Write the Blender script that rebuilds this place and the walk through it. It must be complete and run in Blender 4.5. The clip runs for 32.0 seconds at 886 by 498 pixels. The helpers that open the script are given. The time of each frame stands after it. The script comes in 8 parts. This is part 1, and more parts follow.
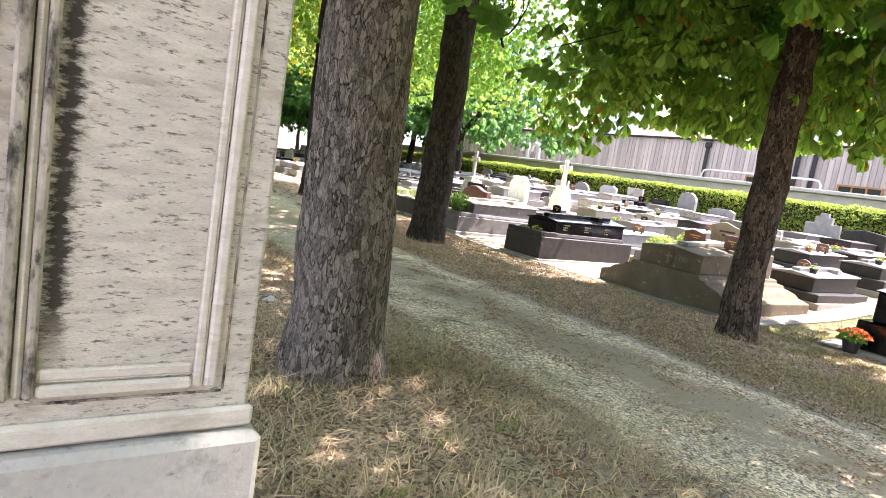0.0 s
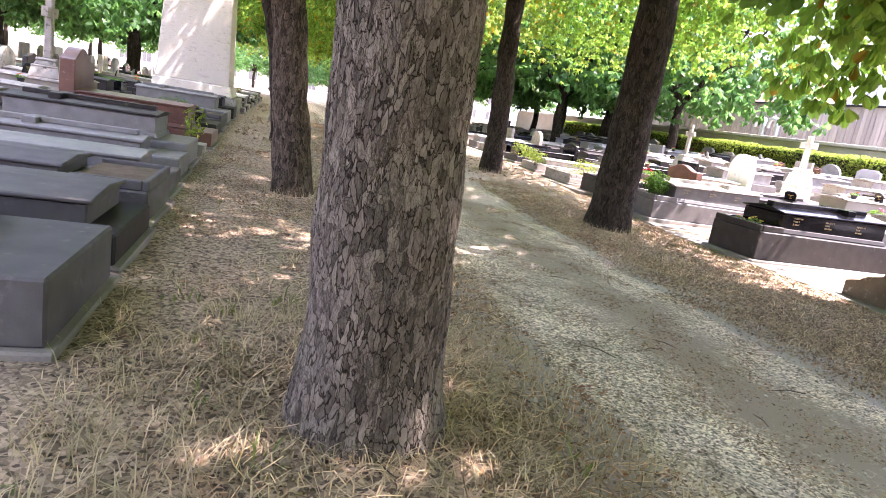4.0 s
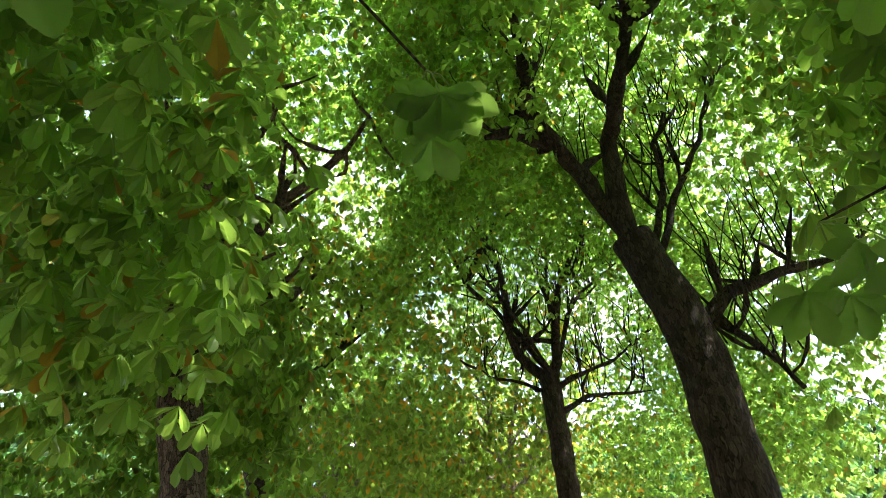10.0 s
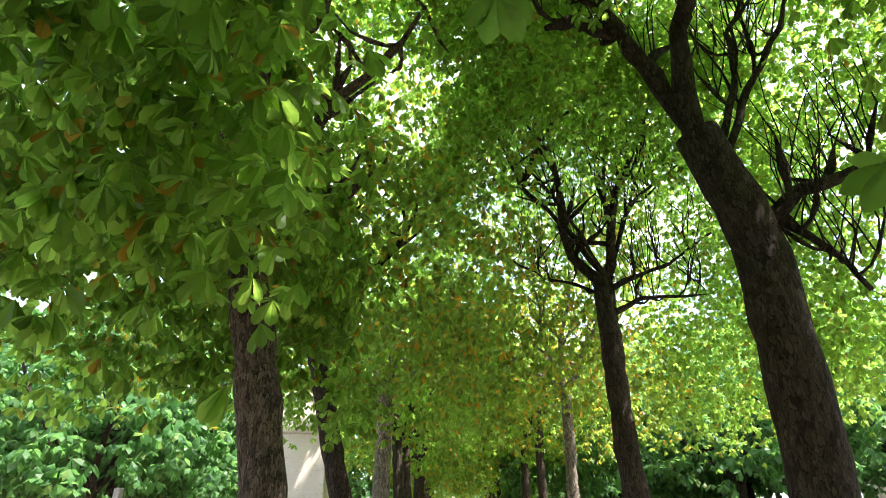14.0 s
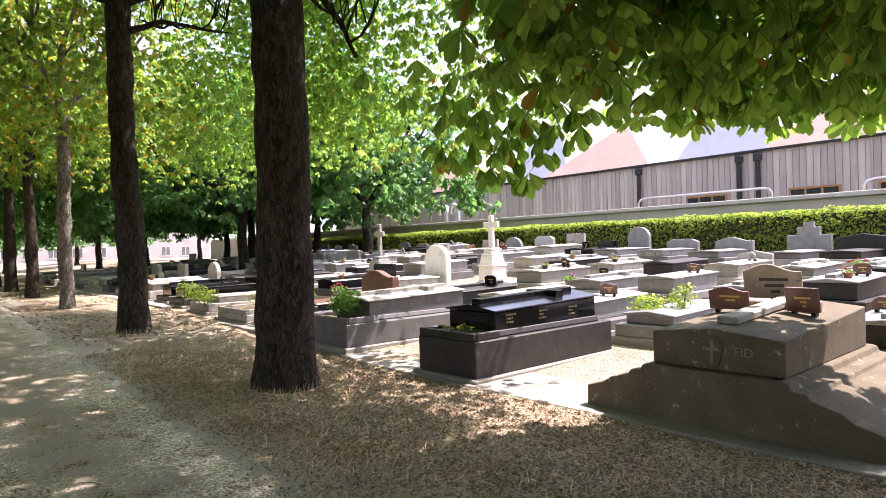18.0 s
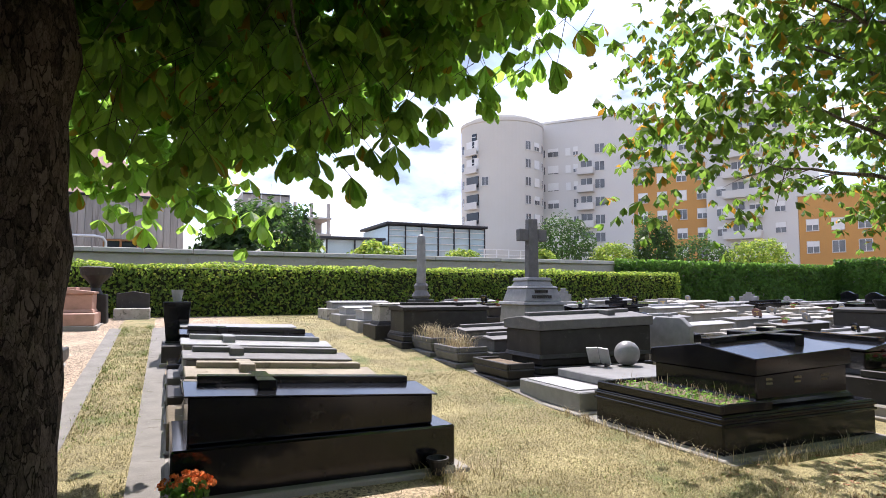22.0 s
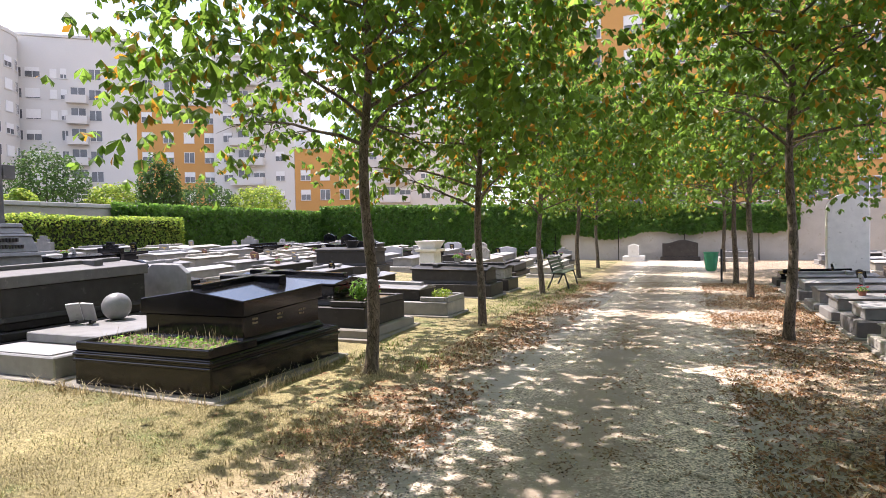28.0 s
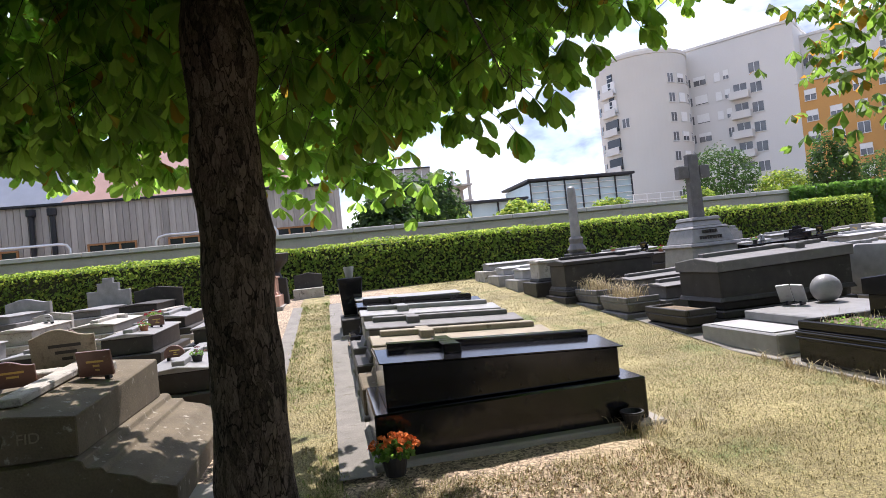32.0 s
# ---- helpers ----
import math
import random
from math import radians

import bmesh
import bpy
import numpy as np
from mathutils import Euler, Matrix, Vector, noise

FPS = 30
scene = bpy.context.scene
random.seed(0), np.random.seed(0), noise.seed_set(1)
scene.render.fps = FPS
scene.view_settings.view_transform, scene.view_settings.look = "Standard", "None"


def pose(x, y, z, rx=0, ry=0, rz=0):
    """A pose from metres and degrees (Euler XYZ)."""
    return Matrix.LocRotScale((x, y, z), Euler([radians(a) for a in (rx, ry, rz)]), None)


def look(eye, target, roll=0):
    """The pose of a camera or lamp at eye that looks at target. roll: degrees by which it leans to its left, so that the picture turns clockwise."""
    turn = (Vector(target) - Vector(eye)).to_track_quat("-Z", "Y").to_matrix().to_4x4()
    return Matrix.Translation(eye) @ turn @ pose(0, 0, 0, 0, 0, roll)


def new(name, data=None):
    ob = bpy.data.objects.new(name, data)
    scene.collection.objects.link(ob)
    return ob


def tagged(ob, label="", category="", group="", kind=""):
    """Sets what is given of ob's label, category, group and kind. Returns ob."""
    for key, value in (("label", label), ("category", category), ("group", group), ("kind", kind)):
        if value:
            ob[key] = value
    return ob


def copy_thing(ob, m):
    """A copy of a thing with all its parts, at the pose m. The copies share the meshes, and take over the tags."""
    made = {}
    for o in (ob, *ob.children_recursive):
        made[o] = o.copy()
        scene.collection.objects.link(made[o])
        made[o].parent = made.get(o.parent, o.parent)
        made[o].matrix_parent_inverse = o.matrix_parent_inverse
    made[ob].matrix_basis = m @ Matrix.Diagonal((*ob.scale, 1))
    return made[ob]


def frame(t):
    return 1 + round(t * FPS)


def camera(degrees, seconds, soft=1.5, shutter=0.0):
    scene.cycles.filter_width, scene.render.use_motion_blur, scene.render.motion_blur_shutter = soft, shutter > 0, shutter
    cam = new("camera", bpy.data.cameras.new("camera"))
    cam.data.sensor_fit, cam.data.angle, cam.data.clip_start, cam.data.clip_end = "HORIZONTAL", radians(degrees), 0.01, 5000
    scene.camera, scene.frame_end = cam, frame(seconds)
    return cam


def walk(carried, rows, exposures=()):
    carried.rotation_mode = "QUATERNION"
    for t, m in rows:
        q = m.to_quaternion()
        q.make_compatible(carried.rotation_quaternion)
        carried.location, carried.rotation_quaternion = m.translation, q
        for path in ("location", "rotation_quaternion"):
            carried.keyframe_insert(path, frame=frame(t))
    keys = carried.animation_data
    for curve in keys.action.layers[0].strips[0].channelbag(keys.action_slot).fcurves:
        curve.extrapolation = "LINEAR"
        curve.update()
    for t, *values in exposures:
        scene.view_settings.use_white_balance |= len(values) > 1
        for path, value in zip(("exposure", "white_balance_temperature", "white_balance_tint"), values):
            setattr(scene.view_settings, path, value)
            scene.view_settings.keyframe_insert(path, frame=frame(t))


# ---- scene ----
cam = camera(72.1, 32.0, 0.7)
METRES, EYE, TILT, LEAN, TURN = 7.0, 1.346, 0.0, 0.0, -35.8
ROWS = [
    (0.0, 0.0, 0.0, 0.0, 1.15, -7.28, -9.06),
    (0.5, 0.0168, -0.002, -0.0002, -1.38, -7.42, -7.78),
    (1.0, 0.0254, 0.0172, -0.0023, -0.39, -8.56, -6.53),
    (1.5, 0.0328, 0.0584, -0.0021, 1.01, -9.66, -6.64),
    (2.0, 0.0516, 0.092, -0.0037, 6.55, -10.44, -7.45),
    (2.5, 0.0679, 0.113, 0.0008, 14.21, -11.15, -8.14),
    (4.5, 0.0498, 0.2708, -0.0024, 21.28, -12.74, -9.47),
    (5.0, 0.0432, 0.3245, 0.0001, 14.31, -12.92, -10.07),
    (5.5, 0.0491, 0.3653, 0.0009, 11.33, -13.31, -10.26),
    (6.0, 0.06, 0.404, 0.007, 15.39, -13.88, -9.85),
    (6.5, 0.0601, 0.4443, 0.0078, 18.23, -13.47, -8.04),
    (7.0, 0.0585, 0.4872, 0.0136, 20.16, -10.56, -4.54),
    (7.5, 0.0809, 0.5404, 0.025, 22.04, -5.02, -1.12),
    (8.0, 0.0864, 0.5719, 0.0295, 25.43, 0.97, 0.02),
    (8.5, 0.0726, 0.6038, 0.037, 27.58, 7.9, 1.25),
    (9.0, 0.0712, 0.6255, 0.0428, 29.15, 15.83, 2.22),
    (9.5, 0.0726, 0.637, 0.0485, 31.09, 24.92, 2.78),
    (10.0, 0.0716, 0.6382, 0.0515, 32.55, 33.46, 3.34),
    (10.5, 0.0735, 0.6356, 0.0543, 33.37, 42.07, 3.3),
    (11.0, 0.0757, 0.6337, 0.0566, 33.74, 49.48, 3.46),
    (11.5, 0.0787, 0.6307, 0.0588, 33.66, 55.5, 3.6),
    (12.0, 0.0789, 0.6297, 0.0581, 33.63, 57.55, 3.38),
    (12.5, 0.0751, 0.6327, 0.0554, 33.84, 53.48, 3.01),
    (13.0, 0.0712, 0.6356, 0.0502, 34.67, 45.84, 2.22),
    (13.5, 0.0679, 0.6374, 0.0437, 35.94, 36.17, 1.33),
    (14.0, 0.065, 0.6397, 0.0352, 36.65, 24.86, 0.49),
    (14.5, 0.0633, 0.6385, 0.0318, 36.42, 16.22, 0.44),
    (16.5, 0.0641, 0.6316, 0.0173, 28.87, 0.54, -1.86),
    (17.0, 0.0709, 0.6259, 0.0178, 20.84, 0.43, -0.73),
    (17.5, 0.0871, 0.6304, 0.02, 7.78, 0.18, 0.51),
    (18.0, 0.1137, 0.6414, 0.0215, -5.41, -0.03, 1.52),
    (18.5, 0.132, 0.6439, 0.0178, -19.12, -0.7, 2.63),
    (19.0, 0.1383, 0.6431, 0.0201, -33.42, -0.25, 2.4),
    (19.5, 0.1392, 0.6411, 0.0248, -46.48, 1.14, 1.92),
    (20.0, 0.1427, 0.6383, 0.0265, -55.72, 2.1, 1.81),
    (20.5, 0.1464, 0.6358, 0.0273, -63.42, 2.97, 1.42),
    (21.0, 0.1477, 0.6351, 0.0282, -69.77, 3.51, 0.76),
    (21.5, 0.1482, 0.6337, 0.0292, -74.7, 3.68, 0.07),
    (22.0, 0.147, 0.6286, 0.0295, -78.66, 4.0, -0.09),
    (22.5, 0.1483, 0.6277, 0.0289, -80.24, 4.14, 0.04),
    (23.0, 0.1469, 0.6288, 0.0291, -78.98, 4.26, 0.46),
    (23.5, 0.1481, 0.6326, 0.0275, -74.56, 3.95, 1.3),
    (24.0, 0.1481, 0.6359, 0.0264, -69.21, 3.66, 2.07),
    (24.5, 0.1464, 0.6415, 0.0265, -64.29, 3.66, 2.61),
    (25.0, 0.1467, 0.6447, 0.0275, -66.06, 3.66, 3.12),
    (25.5, 0.1509, 0.6384, 0.031, -78.69, 2.72, 2.93),
    (26.0, 0.156, 0.6282, 0.0326, -94.39, 1.26, 2.25),
    (26.5, 0.1594, 0.6162, 0.0335, -107.38, 0.2, 1.54),
    (28.5, 0.1637, 0.5986, 0.0323, -122.98, -1.62, 1.01),
    (29.0, 0.1643, 0.6033, 0.0315, -119.96, -1.72, 1.34),
    (29.5, 0.1663, 0.6155, 0.0313, -110.84, -1.19, 2.42),
    (30.0, 0.1644, 0.6295, 0.0303, -97.78, -0.47, 3.43),
    (30.5, 0.1601, 0.6408, 0.0278, -85.47, -0.02, 4.13),
    (31.0, 0.1556, 0.6531, 0.0269, -75.37, 0.33, 4.94),
    (31.5, 0.1526, 0.6598, 0.0275, -68.5, 0.56, 5.72),
    (32.0, 0.1518, 0.6611, 0.0276, -64.88, 0.95, 5.83),
]
EXPOSURES = [(0.0, 2.68, 6500, 26), (1.0, 2.7, 6500, 28), (2.0, 2.85, 6450, 32), (4.0, 2.92, 6400, 38), (6.5, 2.82, 6450, 36), (8.0, 2.42, 6500, 31), (9.5, 2.4, 6550, 20), (12.0, 2.35, 6600, 16), (14.0, 2.5, 6650, 17), (17.0, 2.28, 6500, 28), (18.0, 1.95, 6550, 29), (19.0, 1.5, 6400, 24), (20.0, 1.28, 6250, 21), (21.0, 1.12, 6200, 20), (23.0, 1.08, 6200, 20), (26.0, 1.15, 6250, 21), (28.5, 1.35, 6500, 22), (30.5, 1.08, 6350, 22), (32.0, 1.05, 6250, 20)]
walk(cam, [(t, pose(0, 0, EYE, TILT, LEAN, TURN) @ pose(METRES * x, METRES * y, METRES * z, 90 + pitch, roll, yaw)) for t, x, y, z, yaw, pitch, roll in ROWS], EXPOSURES)

# ---- world, sun, exposure ----
SUN = Vector((0.56, -0.17, 1.0)).normalized()
world = bpy.data.worlds.new("sky_world")
scene.world = world
world.use_nodes = True
wn, wl = world.node_tree.nodes, world.node_tree.links
wn.clear()
w_out, w_bg = wn.new("ShaderNodeOutputWorld"), wn.new("ShaderNodeBackground")
w_sky = wn.new("ShaderNodeTexSky")
w_sky.sky_type, w_sky.sun_disc = "NISHITA", False
w_sky.sun_elevation = math.asin(SUN.z)
w_sky.sun_rotation = math.atan2(SUN.x, SUN.y)
w_sky.air_density, w_sky.dust_density = 1.0, 1.0
w_cloud = wn.new("ShaderNodeTexNoise")
w_cloud.inputs["Scale"].default_value, w_cloud.inputs["Detail"].default_value = 4.2, 8.0
w_cloud.inputs["Roughness"].default_value, w_cloud.inputs["Distortion"].default_value = 0.55, 0.35
w_ramp = wn.new("ShaderNodeValToRGB")
w_ramp.color_ramp.elements[0].position, w_ramp.color_ramp.elements[1].position = 0.36, 0.60
w_shade = wn.new("ShaderNodeTexNoise")
w_shade.inputs["Scale"].default_value, w_shade.inputs["Detail"].default_value = 6.5, 7.0
w_grey = wn.new("ShaderNodeValToRGB")
w_grey.color_ramp.elements[0].position, w_grey.color_ramp.elements[0].color = 0.42, (1.7, 2.1, 2.9, 1)
w_grey.color_ramp.elements[1].position, w_grey.color_ramp.elements[1].color = 0.66, (7.0, 7.2, 7.6, 1)
w_mix = wn.new("ShaderNodeMix")
w_mix.data_type = "RGBA"
w_tc, w_map = wn.new("ShaderNodeTexCoord"), wn.new("ShaderNodeMapping")
w_map.inputs["Scale"].default_value = (1, 1, 2.4)
wl.new(w_tc.outputs["Generated"], w_map.inputs["Vector"])
wl.new(w_map.outputs[0], w_cloud.inputs["Vector"])
wl.new(w_map.outputs[0], w_shade.inputs["Vector"])
wl.new(w_cloud.outputs["Fac"], w_ramp.inputs["Fac"])
wl.new(w_shade.outputs["Fac"], w_grey.inputs["Fac"])
wl.new(w_ramp.outputs["Color"], w_mix.inputs["Factor"])
wl.new(w_sky.outputs["Color"], w_mix.inputs["A"])
wl.new(w_grey.outputs["Color"], w_mix.inputs["B"])
wl.new(w_mix.outputs["Result"], w_bg.inputs["Color"])
wl.new(w_bg.outputs["Background"], w_out.inputs["Surface"])
w_bg.inputs["Strength"].default_value = 0.15
sun = new("sun", bpy.data.lights.new("sun", "SUN"))
sun.data.energy, sun.data.angle, sun.data.color = 3.9, radians(0.6), (1.0, 0.95, 0.86)
sun.matrix_world = look(SUN * 60, (0, 0, 0))


# ---- materials ----


def shader(name, base, rough=0.8, metal=0.0, vary=0.25, scale=4.0, fine=60.0, bump=0.15, stretch=(1, 1, 1), spots=None, island=0.0, objrand=0.0, spec=0.4, stain=None, coat=0.0, grit=None):
    """Two scales of colour variation, fine relief; spots: (colour, amount, scale) for lichen and chips."""
    m = bpy.data.materials.new(name)
    m.use_nodes = True
    n, l = m.node_tree.nodes, m.node_tree.links
    p = n["Principled BSDF"]
    tc, mp = n.new("ShaderNodeTexCoord"), n.new("ShaderNodeMapping")
    l.new(tc.outputs["Object"], mp.inputs["Vector"])
    mp.inputs["Scale"].default_value = stretch
    info = n.new("ShaderNodeObjectInfo")
    shift = n.new("ShaderNodeVectorMath")
    shift.operation = "SCALE"
    comb = n.new("ShaderNodeCombineXYZ")
    for k in "XYZ":
        l.new(info.outputs["Random"], comb.inputs[k])
    l.new(comb.outputs[0], shift.inputs[0])
    shift.inputs["Scale"].default_value = 37.0
    l.new(shift.outputs[0], mp.inputs["Location"])
    big, small = n.new("ShaderNodeTexNoise"), n.new("ShaderNodeTexNoise")
    for t, s, d in ((big, scale, 5), (small, fine, 4)):
        l.new(mp.outputs["Vector"], t.inputs["Vector"])
        t.inputs["Scale"].default_value, t.inputs["Detail"].default_value = s, d
    fac = n.new("ShaderNodeMath")
    fac.operation = "MULTIPLY_ADD"
    l.new(big.outputs["Fac"], fac.inputs[0])
    fac.inputs[1].default_value = 0.6
    half = n.new("ShaderNodeMath")
    half.operation = "MULTIPLY"
    half.inputs[1].default_value = 0.4
    l.new(small.outputs["Fac"], half.inputs[0])
    l.new(half.outputs[0], fac.inputs[2])
    ramp = n.new("ShaderNodeValToRGB")
    c = Vector(base)
    ramp.color_ramp.elements[0].position, ramp.color_ramp.elements[1].position = 0.32, 0.68
    ramp.color_ramp.elements[0].color = (*(c * (1 - vary)), 1)
    ramp.color_ramp.elements[1].color = (*[min(0.95, v) for v in c * (1 + vary)], 1)
    l.new(fac.outputs[0], ramp.inputs["Fac"])
    col = ramp.outputs["Color"]

    def blend(a, colour, factor):
        mix = n.new("ShaderNodeMix")
        mix.data_type = "RGBA"
        l.new(a, mix.inputs["A"])
        mix.inputs["B"].default_value = (*colour, 1)
        l.new(factor, mix.inputs["Factor"])
        return mix.outputs["Result"]

    for extra in ([spots] if spots else []) + ([stain] if stain else []):
        colour, amount, size = extra
        sp, rp = n.new("ShaderNodeTexNoise"), n.new("ShaderNodeValToRGB")
        l.new(mp.outputs["Vector"], sp.inputs["Vector"])
        sp.inputs["Scale"].default_value, sp.inputs["Detail"].default_value, sp.inputs["Roughness"].default_value = size, 6, 0.65
        rp.color_ramp.elements[0].position, rp.color_ramp.elements[1].position = 0.72 - 0.4 * amount, 0.84 - 0.4 * amount
        l.new(sp.outputs["Fac"], rp.inputs["Fac"])
        col = blend(col, colour, rp.outputs["Color"])
    if island or objrand:
        hsv = n.new("ShaderNodeHueSaturation")
        l.new(col, hsv.inputs["Color"])
        rng = n.new("ShaderNodeMapRange")
        if island:
            geo = n.new("ShaderNodeNewGeometry")
            l.new(geo.outputs["Random Per Island"], rng.inputs["Value"])
        else:
            l.new(info.outputs["Random"], rng.inputs["Value"])
        k = island or objrand
        rng.inputs["To Min"].default_value, rng.inputs["To Max"].default_value = 1 - k, 1 + k
        l.new(rng.outputs["Result"], hsv.inputs["Value"])
        col = hsv.outputs["Color"]
    lift = fac.outputs[0]
    if grit:
        size, k = grit
        vor, rng, hsv = n.new("ShaderNodeTexVoronoi"), n.new("ShaderNodeMapRange"), n.new("ShaderNodeHueSaturation")
        vor.inputs["Scale"].default_value = size
        bend = n.new("ShaderNodeVectorMath")
        bend.operation = "MULTIPLY_ADD"
        l.new(small.outputs["Color"], bend.inputs[0])
        bend.inputs[1].default_value = (0.9 / size,) * 3
        l.new(mp.outputs["Vector"], bend.inputs[2])
        l.new(bend.outputs[0], vor.inputs["Vector"])
        one = n.new("ShaderNodeSeparateColor")
        l.new(vor.outputs["Color"], one.inputs[0])
        l.new(one.outputs[0], rng.inputs["Value"])
        rng.inputs["To Min"].default_value, rng.inputs["To Max"].default_value = 1 - k, 1 + k
        l.new(rng.outputs["Result"], hsv.inputs["Value"])
        l.new(col, hsv.inputs["Color"])
        col = hsv.outputs["Color"]
        hgt = n.new("ShaderNodeMath")
        hgt.operation = "MULTIPLY_ADD"
        l.new(one.outputs[1], hgt.inputs[0])
        hgt.inputs[1].default_value = 0.5
        l.new(lift, hgt.inputs[2])
        lift = hgt.outputs[0]
    l.new(col, p.inputs["Base Color"])
    p.inputs["Roughness"].default_value, p.inputs["Metallic"].default_value = rough, metal
    p.inputs["Specular IOR Level"].default_value, p.inputs["Coat Weight"].default_value = spec, coat
    if bump:
        b = n.new("ShaderNodeBump")
        b.inputs["Strength"].default_value, b.inputs["Distance"].default_value = bump, 0.02
        l.new(lift, b.inputs["Height"])
        l.new(b.outputs["Normal"], p.inputs["Normal"])
    return m


def leaf_shader(name, base, glow, dry, dry_share):
    """A leaf: matt and slightly glossy above, lets sunlight through."""
    m = bpy.data.materials.new(name)
    m.use_nodes = True
    n, l = m.node_tree.nodes, m.node_tree.links
    p, out = n["Principled BSDF"], n["Material Output"]
    geo = n.new("ShaderNodeNewGeometry")
    ramp, thru = n.new("ShaderNodeValToRGB"), n.new("ShaderNodeValToRGB")
    for r, c, d in ((ramp, base, dry), (thru, glow, [v * 1.3 for v in dry])):
        e = r.color_ramp.elements
        e[0].color, e[1].position, e[1].color = (*[v * 0.62 for v in c], 1), 0.96 - dry_share, (*[v * 1.3 for v in c], 1)
        e.new(0.975 - dry_share).color = (*d, 1)
        e.new(1.0).color = (*d, 1)
        l.new(geo.outputs["Random Per Island"], r.inputs["Fac"])
    l.new(ramp.outputs["Color"], p.inputs["Base Color"])
    p.inputs["Roughness"].default_value, p.inputs["Specular IOR Level"].default_value = 0.45, 0.35
    tr, mix = n.new("ShaderNodeBsdfTranslucent"), n.new("ShaderNodeMixShader")
    l.new(thru.outputs["Color"], tr.inputs["Color"])
    mix.inputs[0].default_value = 0.6
    l.new(p.outputs[0], mix.inputs[1])
    l.new(tr.outputs[0], mix.inputs[2])
    l.new(mix.outputs[0], out.inputs["Surface"])
    return m


def bark_shader(name, dark, light, plates, bump):
    """Bark: upright flaking plates of uneven tone, deep dark cracks between, finer cracks across them."""
    m = bpy.data.materials.new(name)
    m.use_nodes = True
    n, l = m.node_tree.nodes, m.node_tree.links
    p = n["Principled BSDF"]
    tc = n.new("ShaderNodeTexCoord")

    def node(kind, **values):
        x = n.new("ShaderNode" + kind)
        for k, v in values.items():
            x.inputs[k].default_value = v
        return x

    def maths(kind, a, b):
        x = n.new("ShaderNodeMath")
        x.operation = kind
        for i, v in ((0, a), (1, b)):
            if isinstance(v, (int, float)):
                x.inputs[i].default_value = v
            else:
                l.new(v, x.inputs[i])
        return x.outputs[0]

    def ramp(value, lo, hi, c0=(0, 0, 0), c1=(1, 1, 1)):
        x = n.new("ShaderNodeValToRGB")
        x.color_ramp.elements[0].position, x.color_ramp.elements[1].position = lo, hi
        x.color_ramp.elements[0].color, x.color_ramp.elements[1].color = (*c0, 1), (*c1, 1)
        l.new(value, x.inputs["Fac"])
        return x.outputs["Color"]

    mp = node("Mapping", Scale=(1, 1, 0.36))
    l.new(tc.outputs["Object"], mp.inputs["Vector"])
    warp = node("TexNoise", Scale=20.0, Detail=5)
    l.new(mp.outputs[0], warp.inputs["Vector"])
    add = n.new("ShaderNodeVectorMath")
    add.operation = "MULTIPLY_ADD"
    l.new(warp.outputs["Color"], add.inputs[0])
    add.inputs[1].default_value = (0.075, 0.075, 0.075)
    l.new(mp.outputs[0], add.inputs[2])
    cells = []
    for size in (plates, plates * 2.3):
        edge, body = node("TexVoronoi", Scale=size), node("TexVoronoi", Scale=size)
        edge.feature = "DISTANCE_TO_EDGE"
        for v in (edge, body):
            l.new(add.outputs[0], v.inputs["Vector"])
        cells.append((edge.outputs["Distance"], body.outputs["Color"]))
    width = node("TexNoise", Scale=8.0, Detail=3)
    l.new(tc.outputs["Object"], width.inputs["Vector"])
    gap = maths("SUBTRACT", cells[0][0], maths("MULTIPLY", maths("SUBTRACT", width.outputs["Fac"], 0.47), 0.2))
    crack = ramp(gap, 0.0, 0.05, (0.16, 0.14, 0.125))
    minor = ramp(maths("SUBTRACT", cells[1][0], maths("MULTIPLY", maths("SUBTRACT", width.outputs["Fac"], 0.5), -0.3)), 0.0, 0.07, (0.42, 0.40, 0.38))
    fine = node("TexNoise", Scale=60, Detail=8, Roughness=0.78)
    l.new(mp.outputs[0], fine.inputs["Vector"])
    patch = node("TexNoise", Scale=3.2, Detail=4)
    l.new(tc.outputs["Object"], patch.inputs["Vector"])
    one = n.new("ShaderNodeSeparateColor")
    l.new(cells[0][1], one.inputs[0])
    mixed = maths("ADD", maths("MULTIPLY", fine.outputs["Fac"], 0.62), maths("ADD", maths("MULTIPLY", one.outputs[0], 0.24), maths("MULTIPLY", patch.outputs["Fac"], 0.24)))
    col = ramp(mixed, 0.40, 0.70, dark, light)
    for shade, amount in ((minor, 0.75), (crack, 0.95)):
        mix = n.new("ShaderNodeMix")
        mix.data_type, mix.blend_type = "RGBA", "MULTIPLY"
        mix.inputs["Factor"].default_value = amount
        l.new(col, mix.inputs["A"])
        l.new(shade, mix.inputs["B"])
        col = mix.outputs["Result"]
    l.new(col, p.inputs["Base Color"])
    p.inputs["Roughness"].default_value, p.inputs["Specular IOR Level"].default_value = 0.9, 0.2
    hgt = maths("ADD", maths("MULTIPLY", fine.outputs["Fac"], 0.55), maths("ADD", crack, maths("ADD", maths("MULTIPLY", minor, 0.3), maths("MULTIPLY", one.outputs[1], 0.45))))
    b = node("Bump", Strength=bump, Distance=0.03)
    l.new(hgt, b.inputs["Height"])
    l.new(b.outputs["Normal"], p.inputs["Normal"])
    return m


